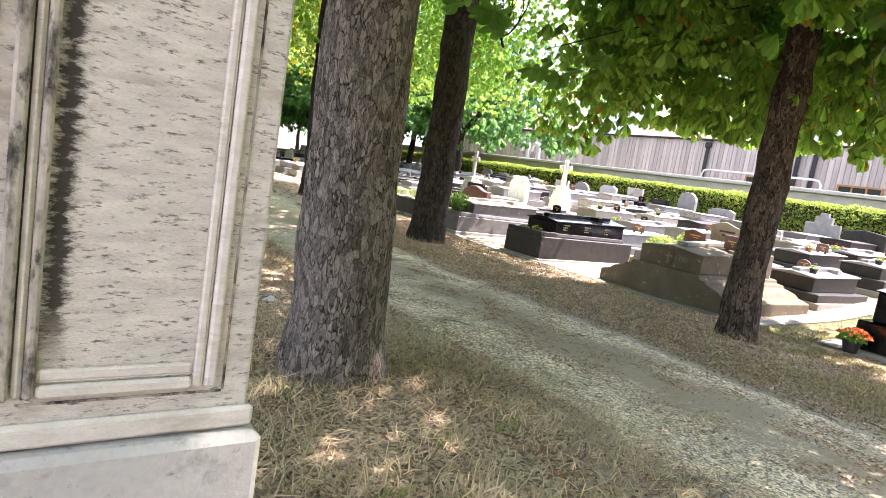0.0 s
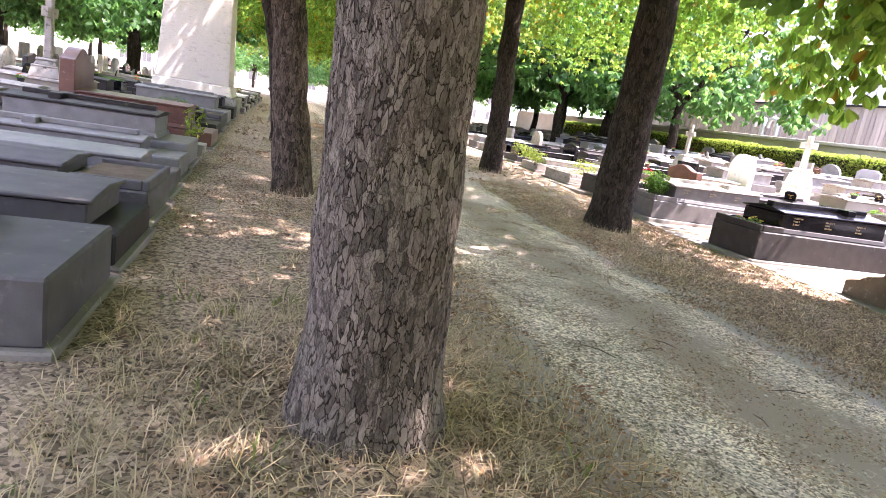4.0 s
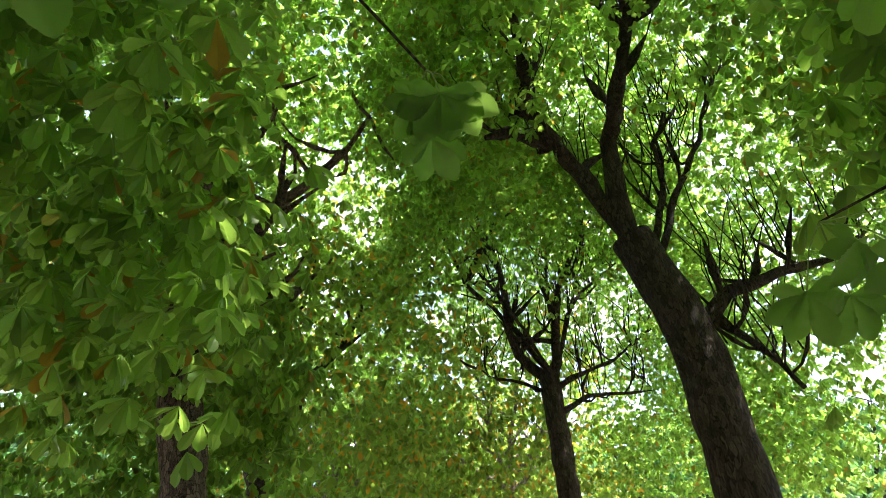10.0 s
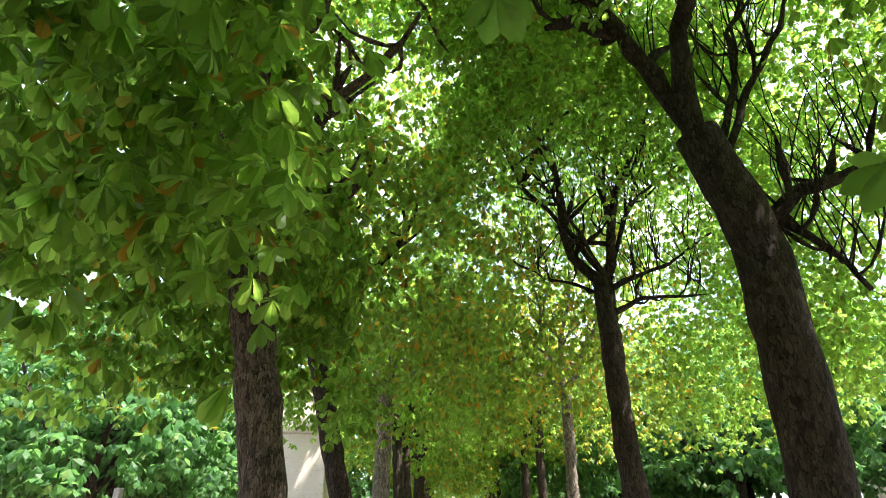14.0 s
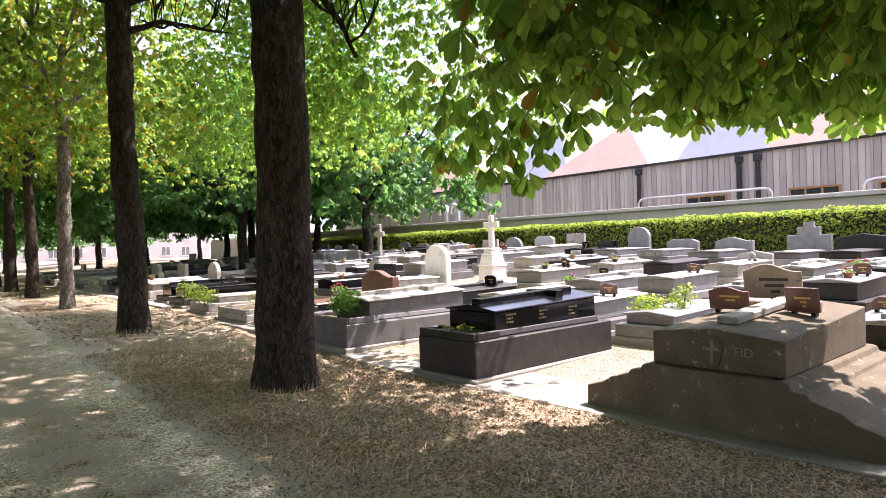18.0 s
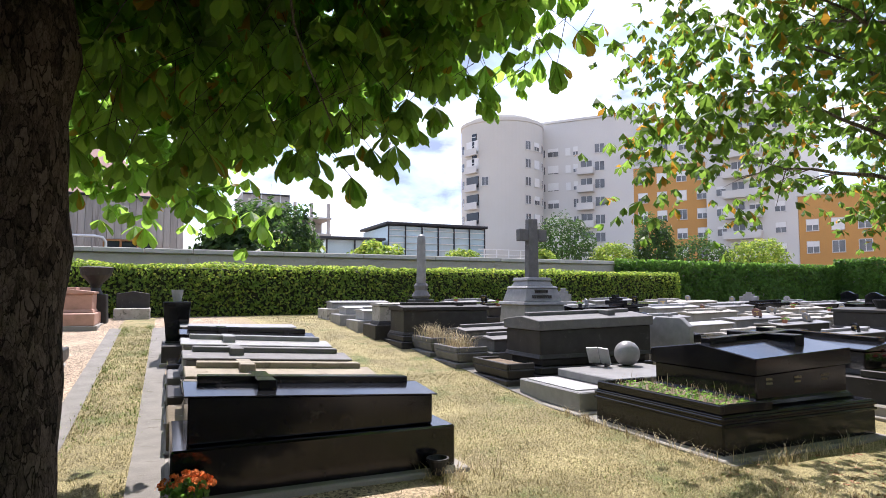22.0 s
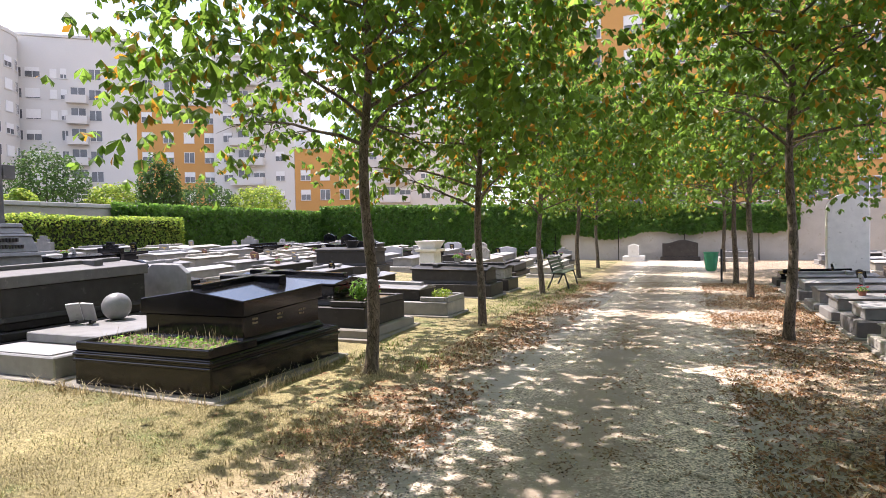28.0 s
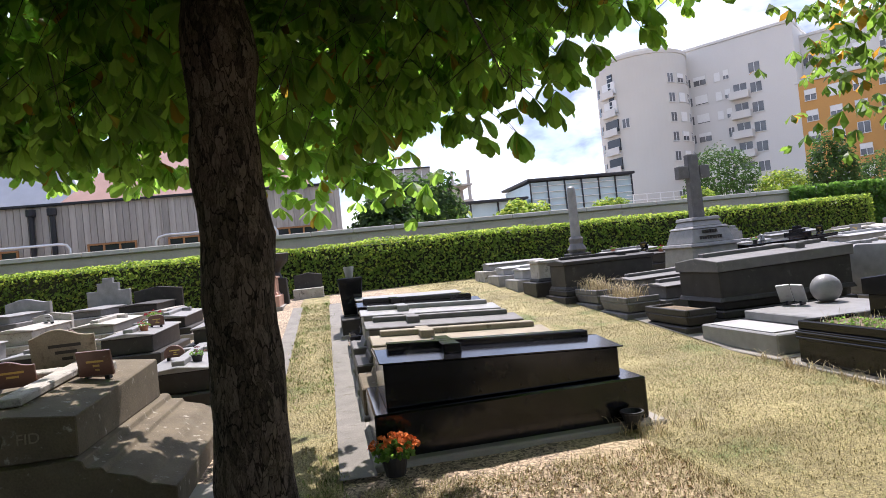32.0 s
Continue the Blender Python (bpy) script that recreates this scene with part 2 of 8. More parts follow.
M_LIME = shader("pale_limestone", (0.67, 0.62, 0.54), 0.9, vary=0.16, scale=30, fine=260, bump=0.12, stretch=(1, 1, 3.0), spots=((0.13, 0.115, 0.09), 0.2, 60), stain=((0.46, 0.41, 0.33), 0.36, 6))
M_LIME_D = shader("stained_limestone", (0.42, 0.38, 0.31), 0.95, vary=0.3, scale=30, fine=260, bump=0.2, stretch=(1, 1, 0.5), spots=((0.035, 0.03, 0.026), 0.62, 22), stain=((0.06, 0.055, 0.045), 0.4, 70))
M_STONE = shader("grey_stone", (0.36, 0.335, 0.295), 0.85, vary=0.3, scale=5, fine=90, bump=0.35, spots=((0.10, 0.092, 0.075), 0.4, 9), stain=((0.42, 0.41, 0.36), 0.3, 14))
M_SAND = shader("pale_sandstone", (0.28, 0.24, 0.18), 0.85, vary=0.28, scale=5, fine=80, bump=0.3, spots=((0.15, 0.125, 0.09), 0.38, 8))
M_CARVE = shader("carved_tan_stone", (0.24, 0.195, 0.13), 0.9, vary=0.25, scale=6, fine=80, bump=0.2)
M_TAN = shader("weathered_tan_stone", (0.125, 0.099, 0.062), 0.9, vary=0.3, scale=4, fine=70, bump=0.35, spots=((0.13, 0.11, 0.075), 0.38, 5), stain=((0.36, 0.33, 0.27), 0.3, 12))
M_CONC = shader("old_concrete", (0.27, 0.25, 0.22), 0.9, vary=0.18, scale=3, fine=80, bump=0.3, spots=((0.22, 0.2, 0.17), 0.3, 6))
M_BLACK = shader("black_granite", (0.008, 0.008, 0.0095), 0.12, vary=0.35, scale=5, fine=300, bump=0.0, spec=0.36, spots=((0.035, 0.032, 0.028), 0.2, 8))
M_DARK = shader("dark_grey_granite", (0.036, 0.033, 0.031), 0.5, vary=0.3, scale=6, fine=260, bump=0.05, spots=((0.08, 0.075, 0.068), 0.3, 9), spec=0.25)
M_GREY = shader("grey_granite", (0.235, 0.23, 0.225), 0.4, vary=0.25, scale=6, fine=260, bump=0.05, spots=((0.30, 0.29, 0.27), 0.3, 12))
M_PED = shader("pale_grey_stone", (0.52, 0.50, 0.455), 0.9, vary=0.18, scale=5, fine=120, bump=0.25, spots=((0.3, 0.285, 0.25), 0.32, 14), stain=((0.2, 0.19, 0.165), 0.28, 60))
M_KERB = shader("worn_kerb_stone", (0.185, 0.172, 0.15), 0.9, vary=0.25, scale=4, fine=90, bump=0.4, spots=((0.12, 0.11, 0.085), 0.34, 6), stain=((0.26, 0.245, 0.21), 0.3, 30))
M_BLUESTONE = shader("dark_bluestone", (0.125, 0.12, 0.118), 0.7, vary=0.25, scale=6, fine=200, bump=0.1, spots=((0.2, 0.19, 0.17), 0.3, 9))
M_LIGHT = shader("light_granite", (0.37, 0.365, 0.365), 0.45, vary=0.2, scale=5, fine=240, bump=0.05, spots=((0.25, 0.25, 0.24), 0.25, 10))
M_PINK = shader("red_brown_granite", (0.17, 0.085, 0.065), 0.3, vary=0.3, scale=6, fine=240, bump=0.04, spots=((0.26, 0.2, 0.18), 0.3, 20))
M_ROSE = shader("rose_stone", (0.46, 0.27, 0.2), 0.55, vary=0.2, scale=6, fine=200, bump=0.08)
M_WHITE = shader("white_marble", (0.72, 0.70, 0.66), 0.55, vary=0.1, scale=5, fine=90, bump=0.08, spots=((0.45, 0.43, 0.38), 0.3, 7))
M_GOLD = shader("gilt_lettering", (0.62, 0.44, 0.14), 0.4, metal=0.6, vary=0.1, bump=0)
M_ENGRAVE = shader("dull_gilt_engraving", (0.30, 0.24, 0.13), 0.6, vary=0.3, bump=0)
M_DARKINK = shader("dark_lettering", (0.05, 0.045, 0.04), 0.8, vary=0.1, bump=0)
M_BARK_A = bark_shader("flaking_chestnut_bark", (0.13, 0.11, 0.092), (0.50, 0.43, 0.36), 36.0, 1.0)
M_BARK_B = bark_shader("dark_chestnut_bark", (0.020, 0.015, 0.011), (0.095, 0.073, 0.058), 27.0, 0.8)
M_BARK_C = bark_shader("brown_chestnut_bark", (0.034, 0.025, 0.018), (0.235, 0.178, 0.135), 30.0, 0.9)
M_BARK_Y = bark_shader("young_bark", (0.10, 0.08, 0.06), (0.25, 0.205, 0.155), 40.0, 0.35)
M_LEAF = leaf_shader("chestnut_leaf", (0.07, 0.15, 0.034), (0.40, 0.67, 0.095), (0.34, 0.22, 0.03), 0.008)
M_LEAF_G = leaf_shader("turning_chestnut_leaf", (0.085, 0.155, 0.03), (0.36, 0.55, 0.075), (0.55, 0.31, 0.03), 0.07)
M_LEAF_Y = leaf_shader("young_tree_leaf", (0.06, 0.125, 0.03), (0.22, 0.37, 0.05), (0.40, 0.21, 0.025), 0.055)
M_LEAF_B = leaf_shader("cool_green_leaf", (0.06, 0.16, 0.055), (0.16, 0.36, 0.09), (0.12, 0.2, 0.05), 0.02)
M_LEAF_H = leaf_shader("hedge_leaf", (0.13, 0.22, 0.045), (0.34, 0.47, 0.07), (0.42, 0.46, 0.08), 0.14)
M_IVY = leaf_shader("ivy_leaf", (0.075, 0.17, 0.036), (0.21, 0.40, 0.06), (0.12, 0.2, 0.04), 0.05)

# ---- building helpers ----
rnd = random.Random(7)
nrng = np.random.default_rng(11)


def height(x, y):
    """The lie of the land: level round the avenue, rising towards the hedge and up the avenue."""
    hx = float(np.interp(x, (7.7, 10.3, 19.3, 21.0), (0, 0.05, 0.76, 0.8)))
    hy = float(np.interp(y, (9.0, 14.5, 19.5), (0, 0.18, 0.31)))
    return hx + hy


def link(name, me, mat, parent=None, label=""):
    ob = new(name, me)
    if mat:
        me.materials.append(mat)
    if parent:
        ob.parent = parent
    if label:
        ob["label"] = label
    return ob


def part(name, bm, mat, parent=None, label="", smooth=False):
    me = bpy.data.meshes.new(name)
    bm.normal_update()
    bm.to_mesh(me)
    bm.free()
    if smooth:
        me.polygons.foreach_set("use_smooth", [True] * len(me.polygons))
    return link(name, me, mat, parent, label)


def thing(name, m, label, category, group="", kind=""):
    ob = new(name)
    ob.empty_display_size = 0.1
    ob.matrix_world = m
    return tagged(ob, label, category, group, kind)


def hull(verts, faces, bev=0.0, seg=1):
    bm = bmesh.new()
    vs = [bm.verts.new(v) for v in verts]
    for f in faces:
        bm.faces.new([vs[i] for i in f])
    bmesh.ops.recalc_face_normals(bm, faces=bm.faces)
    if bev:
        bmesh.ops.bevel(bm, geom=list(bm.edges), offset=bev, segments=seg, affect="EDGES", profile=0.6)
    return bm


BOXF = ((0, 1, 3, 2), (4, 6, 7, 5), (0, 4, 5, 1), (2, 3, 7, 6), (0, 2, 6, 4), (1, 5, 7, 3))


def box(x0, x1, y0, y1, z0, z1, bev=0.012, taper=0.0, tilt=0.0, seg=1):
    """A bevelled block; taper draws the top in, tilt lifts the top at x1 over x0."""
    vs = []
    for x in (x0, x1):
        for y in (y0, y1):
            for z in (z0, z1):
                k = taper if z == z1 else 0
                cx, cy = (x0 + x1) / 2, (y0 + y1) / 2
                vs.append((x + (k if x < cx else -k), y + (k if y < cy else -k), z + (tilt if z == z1 and x == x1 else 0)))
    return hull(vs, BOXF, bev, seg)


def gable(x0, x1, y0, y1, z0, eave, rise, tilt=0.0, bev=0.008):
    """A lid with its ridge along x; tilt lifts the end at x1."""
    yc = (y0 + y1) / 2
    vs, fs = [], []
    for x, t in ((x0, 0), (x1, tilt)):
        vs += [(x, y0, z0), (x, y1, z0), (x, y1, z0 + eave + t), (x, yc, z0 + eave + rise + t), (x, y0, z0 + eave + t)]
    fs = [(0, 1, 2, 3, 4), (9, 8, 7, 6, 5), (0, 5, 6, 1), (1, 6, 7, 2), (2, 7, 8, 3), (3, 8, 9, 4), (4, 9, 5, 0)]
    return hull(vs, fs, bev)


def extrude(outline, t, bev=0.008):
    """An upright plate: outline of (y, z), thickness t along x from 0."""
    n = len(outline)
    vs = [(0, y, z) for y, z in outline] + [(t, y, z) for y, z in outline]
    fs = [tuple(range(n)), tuple(range(2 * n - 1, n - 1, -1))] + [(i, (i + 1) % n, n + (i + 1) % n, n + i) for i in range(n)]
    return hull(vs, fs, bev)


def lathe(profile, n=20):
    """A turned body: profile of (radius, z)."""
    bm = bmesh.new()
    rings = [[bm.verts.new((r * math.cos(2 * math.pi * i / n), r * math.sin(2 * math.pi * i / n), z)) for i in range(n)] for r, z in profile]
    for a, b in zip(rings, rings[1:]):
        for i in range(n):
            bm.faces.new((a[i], a[(i + 1) % n], b[(i + 1) % n], b[i]))
    bm.faces.new(rings[0][::-1])
    bm.faces.new(rings[-1])
    bmesh.ops.recalc_face_normals(bm, faces=bm.faces)
    return bm


def moved(bm, m):
    bm.transform(m)
    return bm


def joined(*bms):
    """Several bmeshes as one."""
    out = bmesh.new()
    for b in bms:
        me = bpy.data.meshes.new("tmp")
        b.to_mesh(me)
        b.free()
        out.from_mesh(me)
        bpy.data.meshes.remove(me)
    return out


def raw(name, verts, faces, mat, parent=None, label="", smooth=False):
    """A mesh out of arrays: verts (n, 3), faces (m, k)."""
    verts, faces = np.asarray(verts, np.float32), np.asarray(faces, np.int32)
    me = bpy.data.meshes.new(name)
    me.vertices.add(len(verts))
    me.vertices.foreach_set("co", verts.ravel())
    k = faces.shape[1]
    me.loops.add(faces.size)
    me.loops.foreach_set("vertex_index", faces.ravel())
    me.polygons.add(len(faces))
    me.polygons.foreach_set("loop_start", np.arange(0, faces.size, k, dtype=np.int32))
    me.polygons.foreach_set("use_smooth", np.full(len(faces), smooth))
    me.update(calc_edges=True)
    return link(name, me, mat, parent, label)


def tube(points, radii, n=10, rough=0.0, ridge=0.0, seed=0.0):
    """A tapered, bent, uneven limb through points: (verts, quads)."""
    pts = [Vector(p) for p in points]
    vs, fs = [], []
    for i, (p, r) in enumerate(zip(pts, radii)):
        d = (pts[min(i + 1, len(pts) - 1)] - pts[max(i - 1, 0)]).normalized()
        a = d.cross(Vector((0.31, 0.95, 0.02))).normalized()
        b = d.cross(a)
        for k in range(n):
            w = 2 * math.pi * k / n
            o = a * math.cos(w) + b * math.sin(w)
            q = p + o * r
            if rough:
                q += o * rough * noise.noise(q * 3.1 + Vector((seed, 0, 0)))
            if ridge:
                v = Vector((q.x * 27, q.y * 27, q.z * 11.5)) + noise.noise_vector(q * 9) * 1.3
                dd = noise.voronoi(v)[0]
                q += o * ridge * (min(dd[1] - dd[0], 0.12) / 0.12 - 0.8 + 0.35 * noise.noise(q * 60))
            vs.append(q)
    for i in range(len(pts) - 1):
        for k in range(n):
            fs.append((i * n + k, i * n + (k + 1) % n, (i + 1) * n + (k + 1) % n, (i + 1) * n + k))
    return vs, fs


def merge(pieces):
    vs, fs, o = [], [], 0
    for v, f in pieces:
        v = np.asarray(v, float).reshape(-1, 3)
        vs.append(v)
        fs.append(np.asarray(f, int) + o)
        o += len(v)
    return np.concatenate(vs), np.concatenate(fs)


# ---- leaves ----
def leaflet(detail):
    """One leaflet along +x, length 1: verts and quads or triangles as quads."""
    if detail:
        v = [(0, 0, 0), (0.42, 0.14, 0.04), (0.72, 0.235, 0.02), (0.91, 0.17, -0.05), (1, 0, -0.12), (0.91, -0.17, -0.05), (0.72, -0.235, 0.02), (0.42, -0.14, 0.04), (0.62, 0, -0.035)]
        f = [(8, k + 1, k) for k in range(7)] + [(8, 0, 7)]
    else:
        v = [(0, 0, 0), (0.66, 0.24, 0.03), (0.66, -0.24, 0.03), (1, 0, -0.1)]
        f = [(0, 2, 1), (1, 2, 3)]
    return np.array(v, float), np.array(f, int)


def rot_z(a):
    c, s, o, z = np.cos(a), np.sin(a), np.ones_like(a), np.zeros_like(a)
    return np.stack([np.stack([c, -s, z], -1), np.stack([s, c, z], -1), np.stack([z, z, o], -1)], -2)


def rot_y(a):
    c, s, o, z = np.cos(a), np.sin(a), np.ones_like(a), np.zeros_like(a)
    return np.stack([np.stack([c, z, s], -1), np.stack([z, o, z], -1), np.stack([-s, z, c], -1)], -2)


def palmate(centres, size, rng, count=6, detail=True, droop=(0.5, 1.15), tilt=0.45):
    """Chestnut leaves at the centres: leaflets spread round a stalk's end and hang."""
    lv, lf = leaflet(detail)
    n = len(centres)
    turn = rot_z(rng.uniform(0, 2 * np.pi, n)) @ rot_y(rng.normal(0, tilt, n)) @ rot_z(rng.uniform(0, 2 * np.pi, n))
    hang = rng.uniform(*droop, n)
    vs, fs = [], []
    s = size * rng.uniform(0.7, 1.25, n)
    for k in range(count):
        ang = (k - (count - 1) / 2) * (2 * np.pi * 0.8 / count) + rng.normal(0, 0.08, n)
        length = s * (1.0 - 0.13 * abs(k - (count - 1) / 2))
        r = turn @ rot_z(ang) @ rot_y(hang + rng.normal(0, 0.12, n))
        v = np.einsum("nij,vj->nvi", r, lv) * length[:, None, None] + centres[:, None, :]
        base = (np.arange(n) * len(lv))[:, None, None] + len(vs) * n * len(lv)
        vs.append(v.reshape(-1, 3))
        fs.append((lf[None] + base).reshape(-1, 3))
    return np.concatenate(vs), np.concatenate(fs)


def simple_leaves(centres, normals, size, rng, wide=0.62):
    """Single small leaves, each a folded pair of triangles pairs, facing roughly along the normals."""
    n = len(centres)
    nn = normals + rng.normal(0, 0.45, (n, 3))
    nn /= np.linalg.norm(nn, axis=1)[:, None]
    a = np.cross(nn, rng.normal(0, 1, (n, 3)))
    a /= np.linalg.norm(a, axis=1)[:, None]
    b = np.cross(nn, a)
    s = (size * rng.uniform(0.65, 1.3, n))[:, None]
    v = np.stack([centres - a * s * 0.5, centres + b * s * wide * 0.5 + nn * s * 0.12, centres + a * s * 0.5 - nn * s * 0.1, centres - b * s * wide * 0.5 + nn * s * 0.12], 1)
    base = (np.arange(n) * 4)[:, None, None]
    f = np.array([(0, 1, 2), (0, 2, 3)])[None] + base
    return v.reshape(-1, 3), f.reshape(-1, 3)


def crown_points(rng, clusters, per, radius, z_in, z_fringe, z_top, spread=0.3, shell=0.75, low_share=0.0, vault=0.0, side=False):
    """Leaf places: clumps under the crown's outer skin, open inside, drooping at the fringe.
    low_share: part of the clumps packed into the lowest layer; vault: how far the crown widens upwards."""
    out = []
    ph = rng.uniform(0, 6.28)
    while len(out) < clusters:
        a, k = rng.uniform(0, 2 * np.pi), math.sqrt(rng.uniform(0.004, 1))
        edge = 1 + 0.13 * math.sin(3 * a + ph) + 0.08 * math.sin(7 * a + 2 * ph)
        lift = 0.0
        if side:
            edge *= 1 - 0.34 * max(0.0, -math.cos(a + 0.45))
            lift = 0.65 * max(0.0, -math.cos(a)) + 0.75 * max(0.0, -math.sin(a)) ** 1.5 + 0.4 * max(0.0, math.sin(a))
        low = z_fringe + lift + (z_in - z_fringe) * (1 - k ** 2.6) + 0.22 * math.sin(5 * a + ph)
        top = z_fringe + 0.9 + (z_top - z_fringe - 0.9) * math.sqrt(max(0.0, 1 - k ** 2.6)) + 0.25 * math.sin(4 * a + 3 * k)
        u = rng.uniform()
        if rng.uniform() < low_share:
            z = low + u * u * 1.3
        else:
            u = 1 - u * shell if rng.uniform() < 0.75 else rng.uniform(0, 1)
            z = low + (top - low) * u
        r = radius * k * edge * (1 + vault * min(1.0, max(0.0, (z - z_fringe - 0.6) / 2.5)))
        out.append((r * math.cos(a), r * math.sin(a), z))
    c = np.repeat(np.array(out), per, 0)
    return c + rng.normal(0, spread, c.shape) * (1, 1, 0.8)


def vault_points(rng, clusters, per, radius, z_rim, z_top, thick, spread, curtain):
    """Leaf places of a high open crown: a thin domed roof of clumps, and a hanging curtain on the side away from the avenue (+x)."""
    out = []
    while len(out) < clusters:
        a, k = rng.uniform(0, 2 * np.pi), math.sqrt(rng.uniform(0.0, 1))
        x, y = radius * k * math.cos(a), radius * k * math.sin(a)
        if rng.uniform() < curtain:
            x = abs(x) * 0.55 + radius * 0.5
            z = rng.uniform(3.25, z_rim + 0.6)
        else:
            z = z_rim + (z_top - z_rim) * math.sqrt(max(0.0, 1 - k ** 2.4)) - thick * rng.uniform() ** 1.5 + 0.3 * math.sin(4 * a + 5 * k)
        out.append((x, y, z))
    c = np.repeat(np.array(out), per, 0)
    return c + rng.normal(0, spread, c.shape)


def wide_leaf(hub, axis, facing, size, rng):
    """One large chestnut leaf: five broad toothed leaflets round the hub, spread about the axis."""
    hub, axis, facing = Vector(hub), Vector(axis).normalized(), Vector(facing).normalized()
    vs, fs = [], []
    rows = 22
    for ang, ln in ((-1.9, 0.62), (-1.1, 0.86), (-0.36, 1.0), (0.36, 1.0), (1.05, 0.88), (1.8, 0.6)):
        a = ang + rng.normal(0, 0.08)
        d = (Matrix.Rotation(a, 3, facing) @ axis).normalized()
        d = (d - facing * rng.uniform(-0.12, 0.3) + Vector((0, 0, -0.12))).normalized()
        w = d.cross(facing).normalized()
        nrm = w.cross(d).normalized()
        length, o = size * ln * rng.uniform(0.92, 1.08), len(vs)
        curl, roll = rng.uniform(0.05, 0.25), rng.uniform(-0.12, 0.12)
        for i in range(rows + 1):
            s = i / rows
            half = 0.25 * (0.08 + 0.92 * math.sin(min(1.0, s / 0.66) * math.pi / 2) ** 1.6) * (1 if s < 0.66 else max(0.0, 1 - ((s - 0.66) / 0.34) ** 2.0))
            tooth = 0.016 * (i % 2) * min(1, 3 * s)
            c = hub + d * length * s - nrm * length * curl * s * s
            for side in (-1, -0.5, 0, 0.5, 1):
                e = half * side + (tooth * side if abs(side) == 1 else 0)
                vein = 0.012 * math.sin(i * 1.6) * abs(side)
                vs.append(c + w * length * e + nrm * length * (0.10 * abs(side) * half / 0.3 + roll * side * half + vein))
        for i in range(rows):
            for k in range(4):
                fs.append((o + i * 5 + k, o + i * 5 + k + 1, o + i * 5 + k + 6, o + i * 5 + k + 5))
    return vs, fs


# ---- trees ----
def pollard_boughs(rng, fork, count, reach, rise, r0, knobs=True, n=8):
    """Pollard limbs from the fork: bent tubes with side shoots and knuckles; a list of (verts, quads)."""
    made = []
    for i in range(count):
        a = 2 * math.pi * (i + rng.uniform(-0.25, 0.25)) / count
        p, d = Vector(fork), Vector((math.cos(a) * 0.75, math.sin(a) * 0.75, 0.75)).normalized()
        pts, radii = [p.copy()], [r0]
        steps = 7
        for s in range(steps):
            d = (d + Vector((rng.normal(0, 0.22), rng.normal(0, 0.22), rng.normal(0.06, 0.12)))).normalized()
            p = p + d * (rise / steps if s > 1 else reach / 4) * 1.15
            pts.append(p.copy())
            radii.append(r0 * (1 - 0.75 * (s + 1) / steps))
        pieces = [tube(pts, radii, n, 0.02, seed=i * 3.0)]
        for s in range(2, steps + 1):
            for _ in range(2):
                q, e = pts[s].copy(), Vector((rng.normal(0, 1), rng.normal(0, 1), rng.normal(0.25, 0.6))).normalized()
                sp, sr = [q.copy()], [radii[s] * 0.6 + 0.008]
                for _k in range(4):
                    e = (e + Vector((rng.normal(0, 0.25), rng.normal(0, 0.25), 0.14))).normalized()
                    q = q + e * rng.uniform(0.18, 0.34)
                    sp.append(q.copy())
                    sr.append(max(0.008, sr[-1] * 0.74))
                if knobs:
                    sr[2] *= 1.7
                pieces.append(tube(sp, sr, 6))
        made.append(merge(pieces))
    return made


